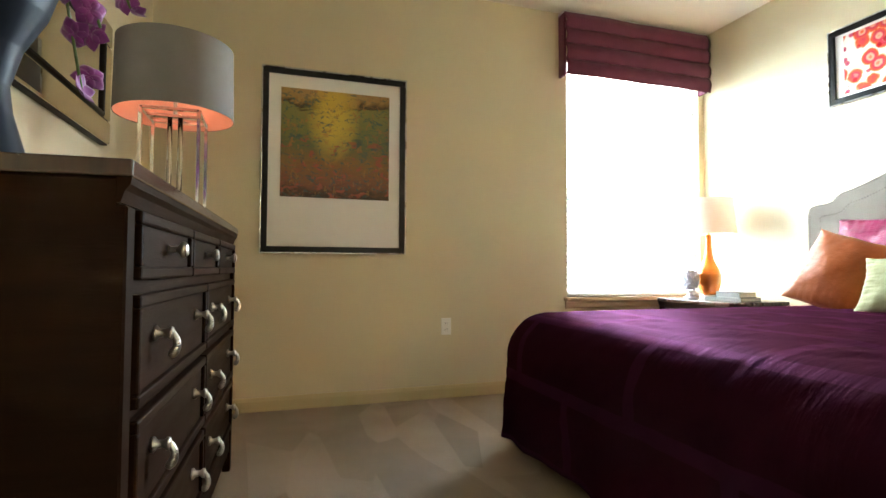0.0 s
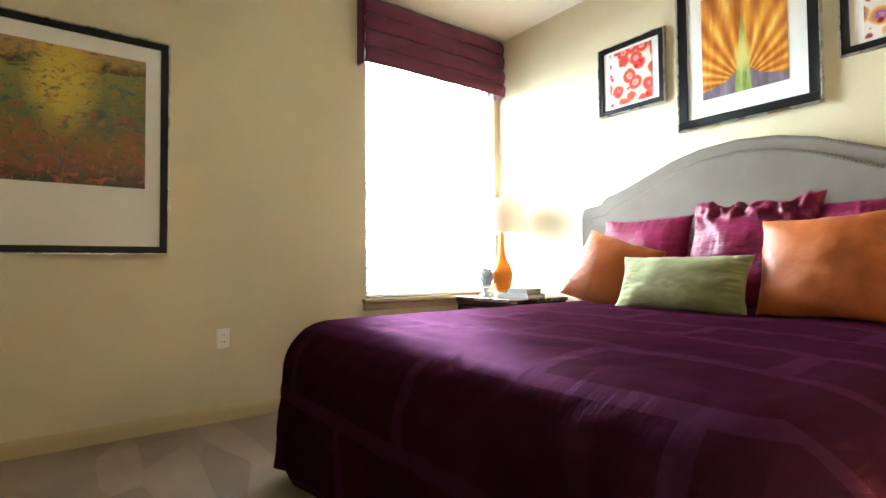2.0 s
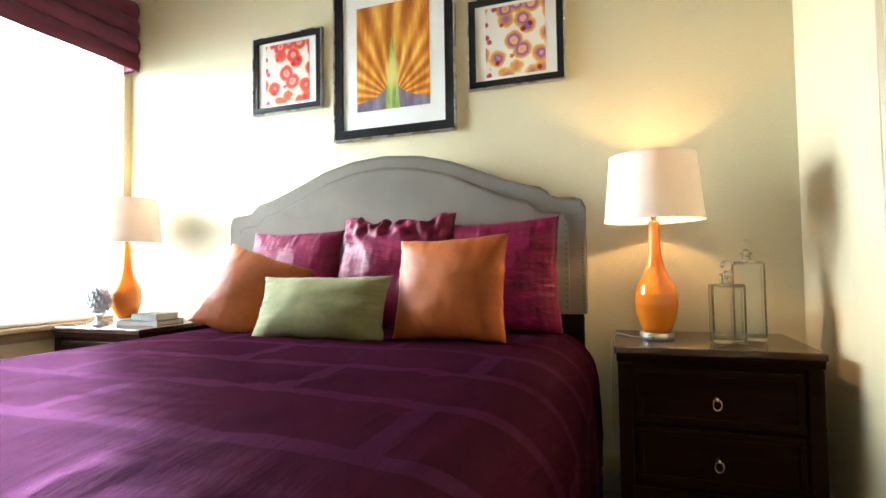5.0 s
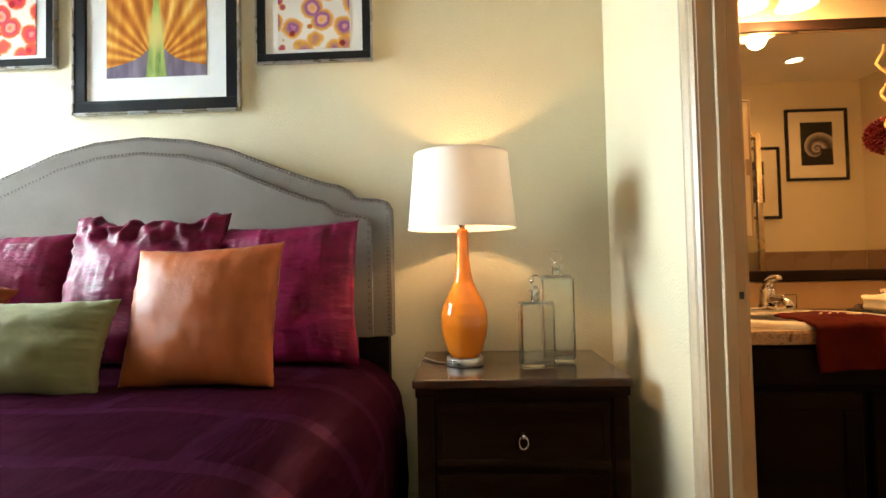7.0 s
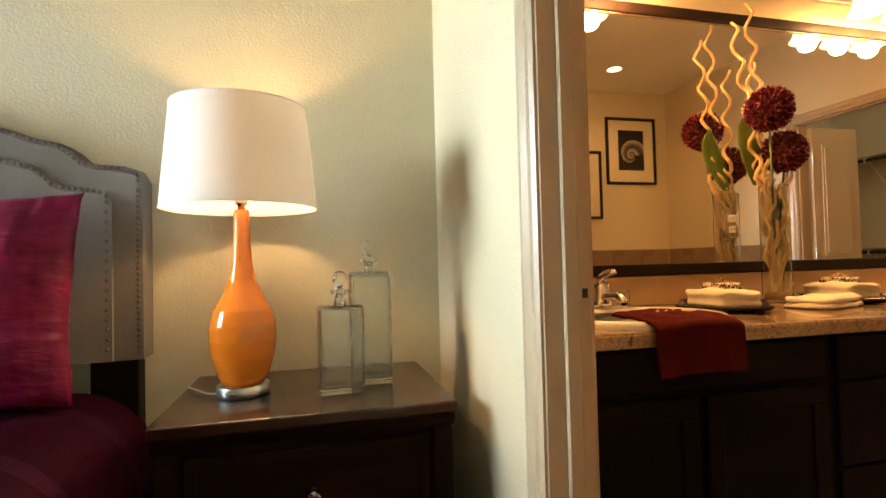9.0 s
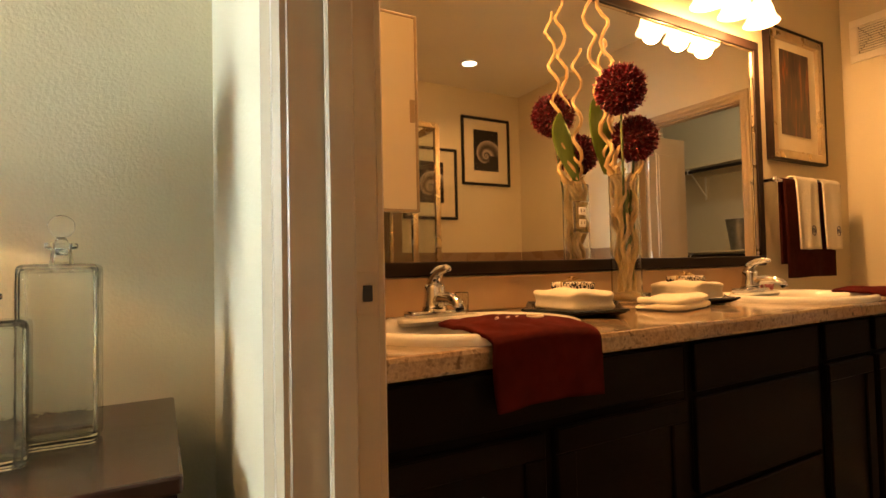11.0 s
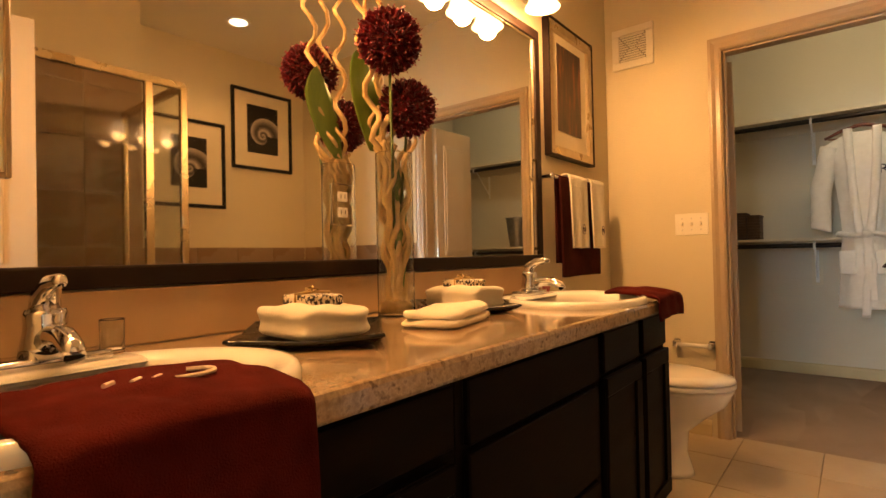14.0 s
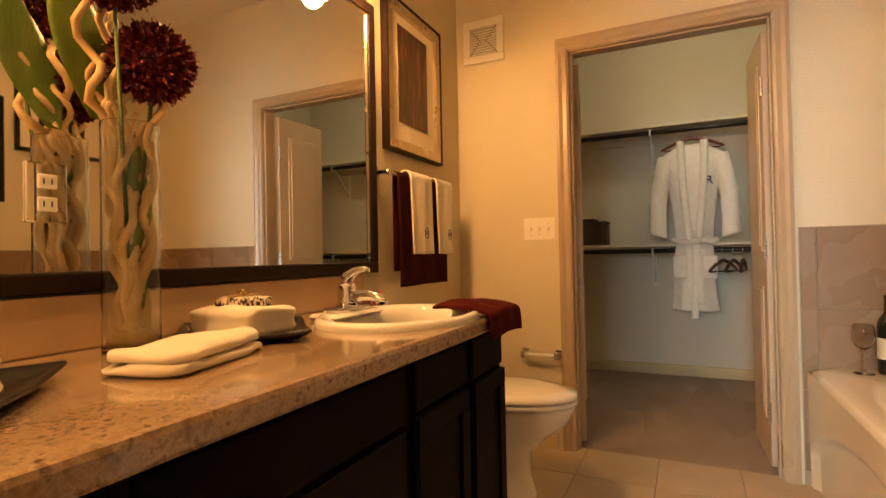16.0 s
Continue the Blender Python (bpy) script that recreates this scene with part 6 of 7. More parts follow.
def broad_leaf(u, v):
    w = 0.052 * math.sin(math.pi * min(1, 0.06 + 0.94 * u)) ** 0.8 * (2 * v - 1)
    return (0.045 - 0.02 * math.sin(u * 2.6), 0.035 + 0.065 * math.sin(u * 1.45) + w, 0.46 + 0.26 * u + 0.02 * abs(2 * v - 1) * math.sin(u * 3))


part("leaf", sheet(broad_leaf, 16, 8, 0.0015), M["leaf"], tv, "broad green leaf", True)
part("leaf", sheet(lambda u, v: (-0.02 + 0.02 * u, -0.01 + 0.030 * math.sin(math.pi * u) * (2 * v - 1), 0.08 + 0.36 * u), 12, 6, 0.0015), M["leaf"], tv, "broad green leaf", True)


def pompom(c, r, seed):
    rg = random.Random(seed)
    own, tip = bmesh.new(), bmesh.new()
    bmesh.ops.create_icosphere(own, subdivisions=2, radius=r * 0.78, matrix=Matrix.Translation(c))
    n = 620
    for k in range(n):
        zz_ = 1 - 2 * (k + 0.5) / n
        a = k * 2.39996
        d = Vector((math.sqrt(1 - zz_ * zz_) * math.cos(a), math.sqrt(1 - zz_ * zz_) * math.sin(a), zz_))
        d = (d + 0.08 * Vector((rg.uniform(-1, 1), rg.uniform(-1, 1), rg.uniform(-1, 1)))).normalized()
        s = d.orthogonal().normalized()
        s = Matrix.Rotation(rg.uniform(0, 6.28), 3, d) @ s
        q = d.cross(s)
        rr = r * rg.uniform(0.92, 1.03)
        b0, wd = Vector(c) + d * r * 0.70, r * 0.075
        base = [own.verts.new(b0 + wd * s * 0.6), own.verts.new(b0 - wd * s * 0.6), own.verts.new(b0 + wd * q * 0.6)]
        mid = [own.verts.new(Vector(c) + d * rr * 0.93 + wd * s), own.verts.new(Vector(c) + d * rr * 0.93 - wd * s), own.verts.new(Vector(c) + d * rr * 0.93 + wd * q)]
        top = own.verts.new(Vector(c) + d * rr)
        for i in range(3):
            own.faces.new((base[i], base[(i + 1) % 3], mid[(i + 1) % 3], mid[i]))
            own.faces.new((mid[i], mid[(i + 1) % 3], top))
        if k % 4 == 0:
            t = Vector(c) + d * (rr + 0.001)
            w2 = r * 0.045
            v = [tip.verts.new(t + w2 * s), tip.verts.new(t - w2 * s), tip.verts.new(t + w2 * q), tip.verts.new(t + d * r * 0.07)]
            for f in ((0, 1, 3), (1, 2, 3), (2, 0, 3), (0, 2, 1)):
                tip.faces.new([v[i] for i in f])
    return own, tip


for c, r, seed in (((-0.050, 0.060, 0.735), 0.088, 1), ((-0.020, -0.035, 0.580), 0.085, 2)):
    own, tip = pompom(c, r, seed)
    p = part("pompom", own, M["pom"], tv, "burgundy bristle pompom flower")
    tagged(part("bristle_tips", tip, M["pom_tip"], p, "pale bristle tips"), kind="stuff")
    part("flower_stem", tube([(0, 0, 0.03), (c[0] * 0.4, c[1] * 0.4, 0.3), (c[0], c[1], c[2] - r * 0.6)], 0.004, 6), M["green_stem"], tv, "", True)

potp = bmesh.new()
rg = random.Random(3)
for k in range(26):
    a, q = rg.uniform(0, 6.28), rg.uniform(0, 0.045)
    tube([(q * math.cos(a), q * math.sin(a), 0.004), (q * 1.3 * math.cos(a + 0.4), q * 1.3 * math.sin(a + 0.4), rg.uniform(0.02, 0.05)), (q * 1.5 * math.cos(a + 0.9), q * 1.5 * math.sin(a + 0.9), rg.uniform(0.02, 0.06))], 0.004, 5, bm=potp)
solo("bath_puff", potp, M["pom_tip"], "pink netted bath puff on the counter", "bath puff", pose(3.76, -2.10, CZ + 0.001), True)

# toilet
wc = thing("toilet", "white porcelain two-piece toilet with closed lid", "toilet", pose(3.438, -2.60, 0) @ Matrix.Diagonal((0.93, 1.0, 1.0, 1.0)))


def bowl_ring(prof, seg=44):
    """Rings of (centre x, half length, half width, z); longer towards the front at -x."""
    own = bmesh.new()
    rings = []
    for cx, a, b_, z in prof:
        ring = []
        for k in range(seg):
            t = 2 * math.pi * k / seg
            c, s = math.cos(t), math.sin(t)
            ring.append(own.verts.new((cx + (a if c < 0 else a * 0.8) * c, b_ * s * (1 - 0.12 * max(0, -c) ** 2), z)))
        rings.append(ring)
    for p, q in zip(rings, rings[1:]):
        for k in range(seg):
            own.faces.new((p[k], p[(k + 1) % seg], q[(k + 1) % seg], q[k]))
    own.faces.new(rings[0][::-1])
    own.faces.new(rings[-1])
    return own


part("pedestal", bowl_ring([(-0.03, 0.125, 0.100, 0.0), (-0.03, 0.12, 0.095, 0.02), (-0.02, 0.105, 0.080, 0.10), (-0.02, 0.115, 0.085, 0.19), (-0.035, 0.18, 0.125, 0.26), (-0.05, 0.245, 0.165, 0.32), (-0.06, 0.265, 0.18, 0.375), (-0.06, 0.268, 0.182, 0.392)]), M["ceramic"], wc, "", True)
part("seat", bowl_ring([(-0.065, 0.268, 0.186, 0.395), (-0.065, 0.274, 0.190, 0.401), (-0.065, 0.272, 0.189, 0.412), (-0.065, 0.266, 0.184, 0.415)]), M["ceramic"], wc, "", True)
part("lid", bowl_ring([(-0.065, 0.268, 0.186, 0.418), (-0.065, 0.274, 0.190, 0.424), (-0.062, 0.268, 0.186, 0.438), (-0.055, 0.20, 0.14, 0.447)]), M["ceramic"], wc, "", True)
part("hinge", tube([(0.155, -0.09, 0.43), (0.155, 0.09, 0.43)], 0.012, 10), M["ceramic"], wc, "", True)
part("tank", box(0.20, 0.44, -0.22, 0.22, 0.39, 0.70, 0.03, 3), M["ceramic"], wc, "", True)
part("tank_lid", box(0.19, 0.445, -0.232, 0.232, 0.70, 0.735, 0.012, 3), M["ceramic"], wc, "", True)
part("flush_lever", tube([(0.195, 0.16, 0.65), (0.18, 0.16, 0.65), (0.176, 0.10, 0.645)], 0.006, 8), M["chrome"], wc, "", True)
part("neck", box(0.10, 0.30, -0.10, 0.10, 0.10, 0.40, 0.04, 3), M["ceramic"], wc, "", True)

tp = thing("paper_holder", "chrome toilet paper holder with an empty white roller", "paper holder", pose(3.409, CLO_Y, 0.478))
for x in (-0.085, 0.085):
    part("post", box(x - 0.012, x + 0.012, 0.0, 0.062, -0.018, 0.018, 0.004, 2), M["chrome"], tp)
    part("cap", box(x - 0.016, x + 0.016, 0.0, 0.008, -0.024, 0.024, 0.003), M["chrome"], tp)
part("roller", tube([(-0.085, 0.05, 0), (0.085, 0.05, 0)], 0.011, 14), M["ceramic"], tp, "white plastic roller", True)

# tub with tiled surround
tub = thing("bathtub", "cream acrylic garden tub with a moulded apron", "bathtub", pose(0, 0, 0))
TX0, TX1, TY0, TY1, TZ = OPP_X + 0.004, 2.285, CLO_Y + 0.004, -1.53, 0.50


def tub_top():
    own = bmesh.new()
    cx, cy, ax, ay = (TX0 + TX1) / 2, (TY0 + TY1) / 2, (TX1 - TX0) / 2, (TY1 - TY0) / 2
    seg = 56

    def rect(t, inset, z):
        c, s = math.cos(t), math.sin(t)
        k = 1 / max(abs(c), abs(s))
        return own.verts.new((cx + (ax - inset) * c * k, cy + (ay - inset) * s * k, z))

    def oval(t, rx, ry, z):
        return own.verts.new((cx + rx * math.copysign(abs(math.cos(t)) ** 0.8, math.cos(t)), cy + ry * math.copysign(abs(math.sin(t)) ** 0.8, math.sin(t)), z))
    ts = [2 * math.pi * (k + 0.5) / seg for k in range(seg)]
    rings = [[rect(t, 0.0, TZ - 0.02) for t in ts], [rect(t, 0.006, TZ - 0.004) for t in ts], [rect(t, 0.02, TZ) for t in ts],
             [oval(t, ax - 0.11, ay - 0.10, TZ) for t in ts], [oval(t, ax - 0.14, ay - 0.13, TZ - 0.015) for t in ts], [oval(t, ax - 0.17, ay - 0.18, TZ - 0.18) for t in ts],
             [oval(t, ax - 0.22, ay - 0.26, TZ - 0.36) for t in ts], [oval(t, ax - 0.34, ay - 0.42, TZ - 0.40) for t in ts]]
    for p, q in zip(rings, rings[1:]):
        for k in range(seg):
            own.faces.new((p[k], p[(k + 1) % seg], q[(k + 1) % seg], q[k]))
    own.faces.new(rings[-1])
    bmesh.ops.recalc_face_normals(own, faces=own.faces[:])
    return own


part("rim_and_basin", tub_top(), M["tub"], tub, "", True)


def apron(u, v):
    y, z = TY0 + (TY1 - TY0) * u, (TZ - 0.02) * v
    arch = 0.10 + 0.28 * math.sin(math.pi * u) ** 0.6
    inset = 0.022 * max(0.0, min(1.0, (arch - z) / 0.03)) if 0.03 < u < 0.97 else 0.0
    return (TX1 - inset - 0.006 * (1 - v), y, z)


part("apron", sheet(apron, 60, 40), M["tub"], tub, "", True)
part("end_panel", box(TX0, TX1 - 0.01, TY1 - 0.012, TY1, 0, TZ - 0.02), M["tub"], tub)
spout = thing("tub_spout", "chrome tub filler on the tub rim", "faucet", pose(1.10, -2.6, TZ + 0.001))
part("spout", tube([(0, 0, 0), (0, 0, 0.10), (0.05, 0, 0.15), (0.12, 0, 0.14), (0.14, 0, 0.11)], 0.016, 12), M["chrome"], spout, "", True)
for s in (-0.12, 0.12):
    part("handle", lathe([(0, 0), (0.025, 0), (0.022, 0.03), (0.012, 0.045), (0.03, 0.06), (0, 0.065)], 18, None, 1, (0, s)), M["chrome"], spout, "", True)

wg = thing("wine_glass", "clear stemmed wine glass on the tub rim", "glass", pose(2.115, -3.06, TZ + 0.001))
part("foot", lathe([(0, 0), (0.034, 0), (0.034, 0.002), (0.006, 0.006), (0.004, 0.012), (0.004, 0.085), (0.010, 0.095), (0, 0.096)], 28), M["glass"], wg, "", True)
part("bowl", lathe([(0.006, 0.094), (0.026, 0.105), (0.036, 0.13), (0.037, 0.155), (0.031, 0.19), (0.0298, 0.19), (0.0355, 0.155), (0.034, 0.13), (0.024, 0.107), (0.004, 0.098)], 32), M["glass"], wg, "", True)
wb = thing("wine_bottle", "dark glass wine bottle standing on the tub rim", "bottle", pose(2.03, -3.08, TZ + 0.001))
part("body", lathe([(0, 0), (0.037, 0), (0.038, 0.006), (0.038, 0.19), (0.030, 0.215), (0.016, 0.235), (0.014, 0.29), (0.016, 0.295), (0.015, 0.305), (0, 0.305)], 32), M["wine_bottle"], wb, "", True)
part("label_band", lathe([(0.0386, 0.06), (0.0386, 0.14), (0.0382, 0.14), (0.0382, 0.06), (0.0386, 0.06)], 32), M["cream_board"], wb, "plain cream paper label", True)

# shower enclosure beyond the tub
sh = thing("shower_enclosure", "gold-framed glass shower enclosure in the corner", "shower", pose(0, 0, 0))
SX, SY, SZ = 2.08, -1.49, 1.94
for x, y in ((SX, SY), (SX, PART_Y0 - 0.02), (CHASE_X + 0.02, SY)):
    part("post", box(x - 0.018, x + 0.018, y - 0.018, y + 0.018, 0.08, SZ, 0.003), M["gold"], sh)
part("post", box(SX - 0.018, SX + 0.018, SY + 0.16, SY + 0.20, 0.08, SZ, 0.003), M["gold"], sh)
for z in (0.08, SZ):
    part("rail", box(SX - 0.02, SX + 0.02, SY, PART_Y0 - 0.003, z - 0.02, z + 0.02, 0.003), M["gold"], sh)
    part("rail", box(CHASE_X + 0.003, SX, SY - 0.02, SY + 0.02, z - 0.02, z + 0.02, 0.003), M["gold"], sh)
part("pane", box(SX - 0.003, SX + 0.003, SY + 0.20, PART_Y0 - 0.03, 0.10, SZ - 0.02), M["glass"], sh, "clear shower glass")
part("pane", box(SX - 0.003, SX + 0.003, SY + 0.018, SY + 0.16, 0.10, SZ - 0.02), M["glass"], sh, "clear shower glass")
part("pane", box(CHASE_X + 0.04, SX - 0.018, SY - 0.003, SY + 0.003, 0.10, SZ - 0.02), M["glass"], sh, "clear shower glass")
part("tray", box(CHASE_X + 0.003, SX + 0.02, SY - 0.02, PART_Y0 - 0.003, 0.0, 0.06, 0.01, 2), M["tub"], sh, "cream shower tray")


def downlight(x, y, power):
    d = thing("downlight", "recessed round ceiling downlight, lit", "light fixture", pose(x, y, BATH_H), "bathroom downlights")
    part("trim_ring", lathe([(0.062, -0.001), (0.085, -0.001), (0.085, -0.006), (0.070, -0.010), (0.062, -0.006)], 36), M["white"], d, "", True)
    part("lens", lathe([(0, -0.004), (0.062, -0.004), (0.062, -0.0015), (0, -0.0015)], 36), M["can_lens"], d, "lit downlight lens", True)
    ld = lamp("downlight_lamp", "SPOT", pose(x, y, BATH_H - 0.02), power, WARMER, 0.06)
    ld.data.spot_size, ld.data.spot_blend = radians(130), 0.6


downlight(1.44, -2.19, CAN * 0.5)

# ---- closet things ----


def shelf_run(z, label):
    s = thing("closet_shelf", label, "shelf", pose(0, 0, 0), "closet shelves")
    part("board", box(1.203, 3.797, CLO_BACK + 0.002, CLO_BACK + 0.31, z - 0.02, z, 0.002), M["shelf"], s)
    part("cleat", box(1.203, 3.797, CLO_BACK + 0.002, CLO_BACK + 0.02, z - 0.09, z - 0.02, 0.002), M["shelf"], s)
    part("rod", tube([(1.203, CLO_BACK + 0.29, z - 0.055), (3.797, CLO_BACK + 0.29, z - 0.055)], 0.017, 14), M["rod"], s, "dark closet rod", True)
    for x in (1.72, 2.962, 3.62):
        b = part("bracket", box(x - 0.012, x + 0.012, CLO_BACK + 0.002, CLO_BACK + 0.008, z - 0.34, z - 0.02, 0.002), M["white"], s, "white metal shelf bracket")
        part("brace", tube([(x, CLO_BACK + 0.01, z - 0.30), (x, CLO_BACK + 0.27, z - 0.05)], 0.007, 8), M["white"], b)
        part("hook", tube([(x, CLO_BACK + 0.27, z - 0.03), (x, CLO_BACK + 0.315, z - 0.045), (x, CLO_BACK + 0.312, z - 0.075), (x, CLO_BACK + 0.285, z - 0.078)], 0.008, 8), M["white"], b)
        part("wall_pad", box(x - 0.035, x + 0.035, CLO_BACK + 0.0015, CLO_BACK + 0.0035, z - 0.36, z - 0.10), M["shelf"], b)


shelf_run(1.955, "high closet shelf with a dark hanging rod")
shelf_run(1.050, "low closet shelf with a dark hanging rod")

RX, RY_ = 2.676, CLO_BACK + 0.29


def hanger(m, material, label, group, w=0.21):
    h = thing("hanger", label, "hanger", m, group)
    pts = [(-w, 0, -0.11), (-w * 0.55, 0, -0.065), (-0.03, 0, -0.04), (0, 0, -0.036), (0.03, 0, -0.04), (w * 0.55, 0, -0.065), (w, 0, -0.11)]
    part("shoulder", tube(pts, [0.009, 0.012, 0.013, 0.013, 0.013, 0.012, 0.009], 10), material, h, "", True)
    part("cross_bar", tube([(-w * 0.9, 0, -0.115), (w * 0.9, 0, -0.115)], 0.006, 8), material, h, "", True)
    part("hook", tube([(0, 0, -0.03), (0, 0, 0.005), (0.018, 0, 0.022), (0.016, 0, 0.048), (-0.004, 0, 0.056), (-0.02, 0, 0.044)], 0.0028, 8), M["nickel"], h, "", True)
    return h


hanger(pose(RX, RY_, 1.862), M["hanger_wood"], "mahogany wooden hanger holding the robe", "hangers")
robe = thing("bathrobe", "white terry bathrobe with tied belt on a wooden hanger", "bathrobe", pose(RX, RY_, 0.043) @ Matrix.Diagonal((0.93, 1.0, 0.912, 1.0)))


def robe_side(u, v):
    """Front and back of the body; u round the body, v down from the shoulders."""
    a = 2 * math.pi * u
    z = 1.90 - 1.34 * v
    if z > 1.80:
        hw = 0.075 + 0.175 * ((1.90 - z) / 0.10) ** 0.8
    elif z > 1.12:
        hw = 0.250 - 0.075 * min(1.0, (1.80 - z) / 0.22) - 0.050 * max(0.0, (1.58 - z) / 0.46)
    else:
        hw = 0.125 + 0.035 * (1.12 - z) / 0.5
    dp = (0.045 + 0.055 * min(1, (1.90 - z) / 0.2)) * (0.72 if abs(z - 1.12) < 0.05 else 1.0)
    fold = 1 + 0.05 * math.sin(a * 7 + 2 * n3(v * 3, 1)) * min(1, v * 1.6) + 0.05 * n3(math.cos(a) * 2, math.sin(a) * 2, v * 4)
    return (hw * math.cos(a) * fold, dp * math.sin(a) * fold, z + 0.006 * n3(a, v * 5))


part("robe_body", sheet(robe_side, 64, 60, 0.006), M["white_cotton"], robe, "", True)
for s in (-1, 1):
    def sleeve(u, v, s=s):
        a = 2 * math.pi * u
        cx, cz = s * (0.190 + 0.062 * min(1, v * 2) + 0.010 * v), 1.80 - 0.64 * v
        r = 0.062 + 0.004 * v
        f = 1 + 0.10 * n3(math.cos(a) * 1.5 + s, math.sin(a) * 1.5, v * 5)
        return (cx + r * math.cos(a) * f, 0.02 + 0.055 * math.sin(a) * f, cz + 0.02 * math.cos(a) * s)
    part("sleeve", sheet(sleeve, 28, 30, 0.006), M["white_cotton"], robe, "", True)

    def lapel(u, v, s=s):
        z = 1.925 - 0.80 * v
        x = s * (0.085 - 0.055 * v + 0.010 * math.sin(v * 3)) + 0.055 * (u - 0.5)
        return (x, 0.072 + 0.030 * min(1.0, v * 3) + 0.012 * math.sin(math.pi * u) - 0.06 * max(0, 0.1 - v), z)
    part("collar", sheet(lapel, 6, 30, 0.010), M["white_cotton"], robe, "shawl collar", True)
part("belt", tube([(0.155 * math.cos(k * math.pi / 14), 0.092 * math.sin(k * math.pi / 14), 1.12 + 0.01 * math.sin(k)) for k in range(29)], 0.022, 8, ends=False), M["white_cotton"], robe, "tied terry belt", True)
for s, z1 in ((-0.02, 0.62), (0.03, 0.50)):
    part("belt_end", sheet(lambda u, v, s=s, z1=z1: (0.0 + s * v - 0.045 + 0.05 * u + 0.012 * n3(v * 3, s), 0.112 + 0.008 * n3(u, v * 4), 1.13 - (1.13 - z1) * v), 4, 24, 0.010), M["white_cotton"], robe, "", True)
part("belt_knot", ball((-0.01, 0.108, 1.12), 0.032, 14), M["white_cotton"], robe, "", True)
for s in (-1, 1):
    part("pocket", box(s * 0.105 - 0.05, s * 0.105 + 0.05, 0.082, 0.102, 0.82, 1.00, 0.010, 2), M["white_cotton"], robe, "", True)
monogram(RX - 0.105, RY_ + 0.098, 1.495, 0.085, pose(0, 0, 0, 90, 0, 180), M["ink"], "dark embroidered initial on the white robe", "R")
for k, x in enumerate((2.49, 2.425, 2.365)):
    hanger(pose(x, RY_, 0.955, 0, 0, 62 + 9 * k), M["hanger_dark"], "dark wooden hanger on the lower closet rod", "hangers")


def basket(x0, x1, h, label):
    b = thing("wicker_box", label, "basket", pose(0, CLO_BACK + 0.08, 1.0505), "wicker boxes")
    rows = int(h / 0.022)
    for k in range(rows):
        part("woven_band", box(x0 + 0.002 * (k % 2), x1 - 0.002 * (k % 2), 0.002 * (k % 2), 0.18 - 0.002 * (k % 2), k * 0.022, k * 0.022 + 0.0218, 0.006, 2), M["wicker"], b)
    part("lid", box(x0 - 0.004, x1 + 0.004, -0.004, 0.184, rows * 0.022, rows * 0.022 + 0.016, 0.005), M["wicker"], b)


basket(3.395, 3.515, 0.205, "taller dark wicker box on the shelf")
basket(3.300, 3.390, 0.195, "shorter dark wicker box on the shelf")
bk = thing("metal_bucket", "grey galvanised metal bucket on the shelf", "bucket", pose(2.17, CLO_BACK + 0.16, 1.0505))
part("shell", lathe([(0, 0), (0.085, 0), (0.125, 0.30), (0.130, 0.305), (0.130, 0.312), (0.121, 0.310), (0.082, 0.008), (0, 0.008)], 36), M["bucket"], bk, "", True)
# added point lamp and dome, out of view, to brighten the closet
lamp("closet_fill_light", "POINT", pose(2.6, -4.15, 2.52), 11, (1.0, 0.78, 0.48), 0.10)
cf = thing("added_closet_fixture", "round frosted ceiling light, lit, added out of view to brighten the closet", "light fixture", pose(2.6, -4.15, BATH_H - 0.02))
part("pan", lathe([(0, -0.001), (0.14, -0.001), (0.14, -0.02), (0, -0.02)], 32), M["white"], cf, "", True)
part("dome", lathe([(0.13, -0.02), (0.12, -0.05), (0.08, -0.075), (0, -0.085)], 32), M["frosted"], cf, "lit frosted dome", True)

# ---- tiles ----


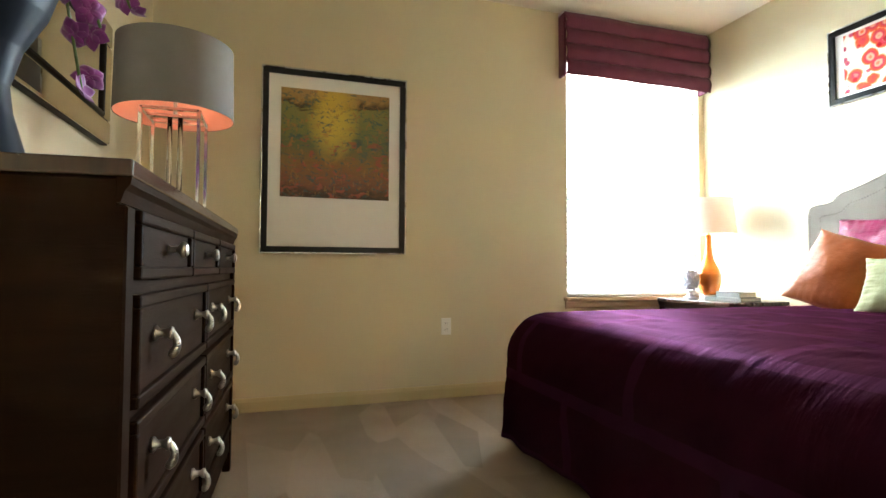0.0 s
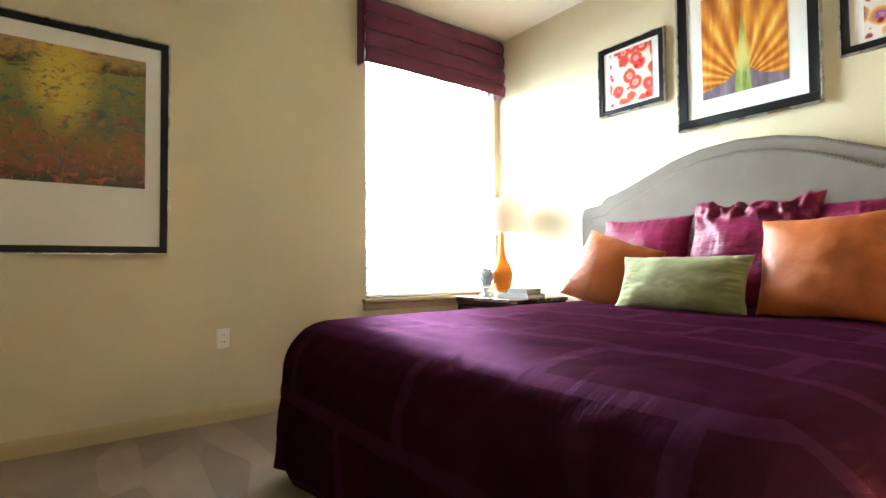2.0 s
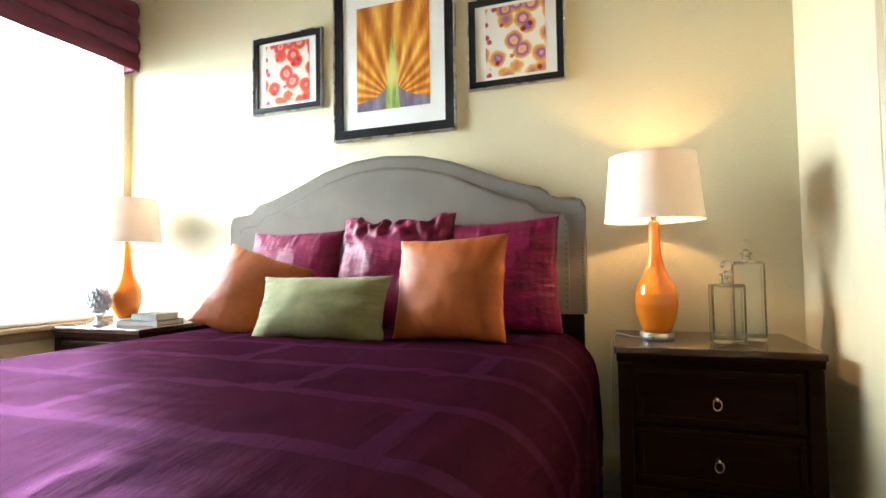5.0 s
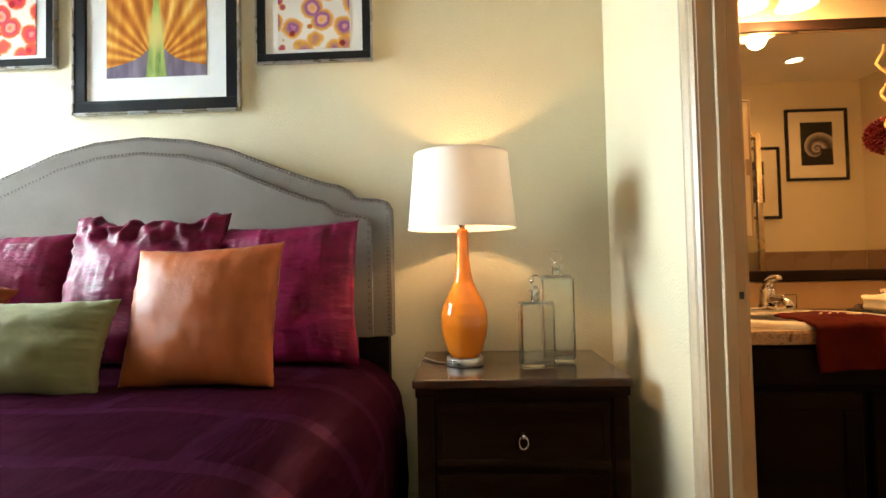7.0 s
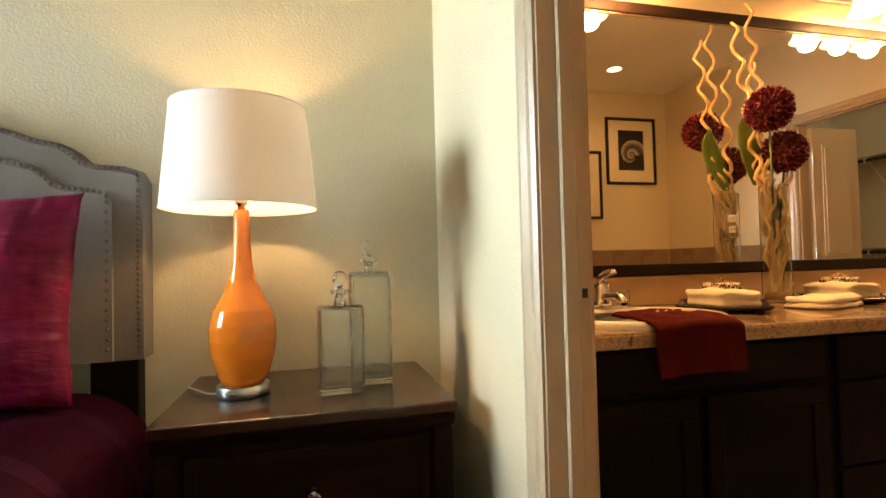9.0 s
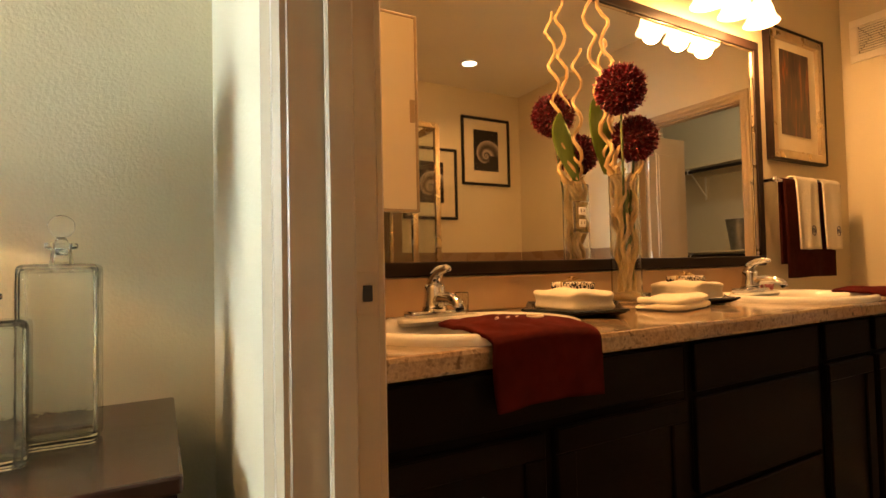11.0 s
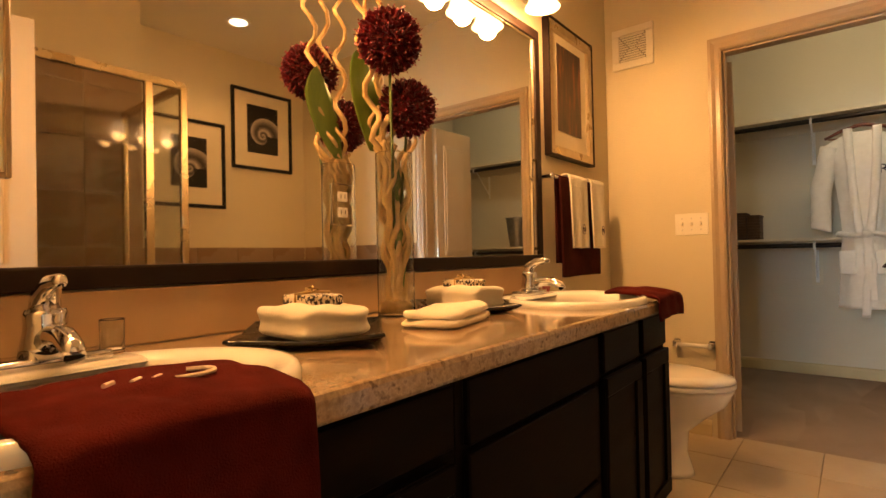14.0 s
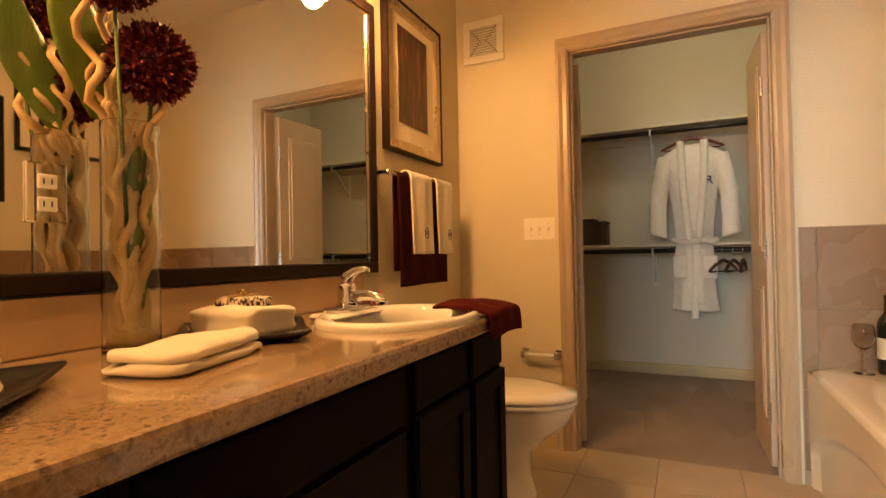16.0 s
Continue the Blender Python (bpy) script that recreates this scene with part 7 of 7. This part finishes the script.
def tile_grid(parent, name, material, a0, a1, b0, b1, size_a, size_b, place, gap=0.004, thick=0.006):
    """Tiles over a rectangle; place(a, b) gives a tile's pose from its low corner."""
    meshes = {}
    a = a0
    while a < a1 - 0.01:
        w = min(size_a, a1 - a) - gap
        b = b0
        while b < b1 - 0.01:
            h = min(size_b, b1 - b) - gap
            key = (round(w, 3), round(h, 3))
            if key not in meshes:
                ob = part(name, box(0, w, 0, h, 0, thick, 0.0015), material, parent)
                meshes[key] = ob.data
            else:
                ob = new(name, meshes[key])
                ob.parent = parent
            ob.matrix_basis = place(a, b)
            b += size_b
        a += size_a


tile_grid(floor_bath, "tile", M["tile_floor"], OPP_X, WALL_X, CLO_Y - 0.055, 0.03, 0.333, 0.333, lambda a, b: pose(a, b, -0.004))
surround = solo("wall_tile_bed", box(OPP_X + 0.0005, 2.30, CLO_Y + 0.0005, CLO_Y + 0.004, 0, 1.082), M["grout"], "grout bed behind the tub wall tiles", "tiles", kind="structure")
tile_grid(surround, "tile", M["tile_wall"], OPP_X + 0.012, 2.30, 0.062, 1.082, 0.34, 0.34, lambda a, b: pose(a, CLO_Y + 0.004, b, 90) @ pose(0, 0, -0.006))
surround2 = solo("wall_tile_bed_side", box(OPP_X + 0.0005, OPP_X + 0.004, CLO_Y + 0.012, -1.602, 0, 1.082), M["grout"], "grout bed behind the tub side tiles", "tiles", kind="structure")
tile_grid(surround2, "tile", M["tile_wall"], CLO_Y + 0.014, -1.602, 0.062, 1.082, 0.34, 0.34, lambda a, b: pose(OPP_X + 0.004, a, b, 90, 0, 90))
surround3 = solo("wall_tile_shower", box(CHASE_X + 0.0005, CHASE_X + 0.004, -1.60, PART_Y0 - 0.004, 0.06, 2.24), M["grout"], "grout bed behind the shower wall tiles", "tiles", kind="structure")
tile_grid(surround3, "tile", M["tile_wall"], -1.60, PART_Y0 - 0.006, 0.06, 2.24, 0.34, 0.34, lambda a, b: pose(CHASE_X + 0.004, a, b, 90, 0, 90))
surround4 = solo("wall_tile_shower_end", box(CHASE_X + 0.012, SX, PART_Y0 - 0.004, PART_Y0 - 0.0005, 0.06, 2.24), M["grout"], "grout bed behind the shower end tiles", "tiles", kind="structure")
tile_grid(surround4, "tile", M["tile_wall"], CHASE_X + 0.012, SX, 0.06, 2.24, 0.34, 0.34, lambda a, b: pose(a, PART_Y0 - 0.004, b, 90))
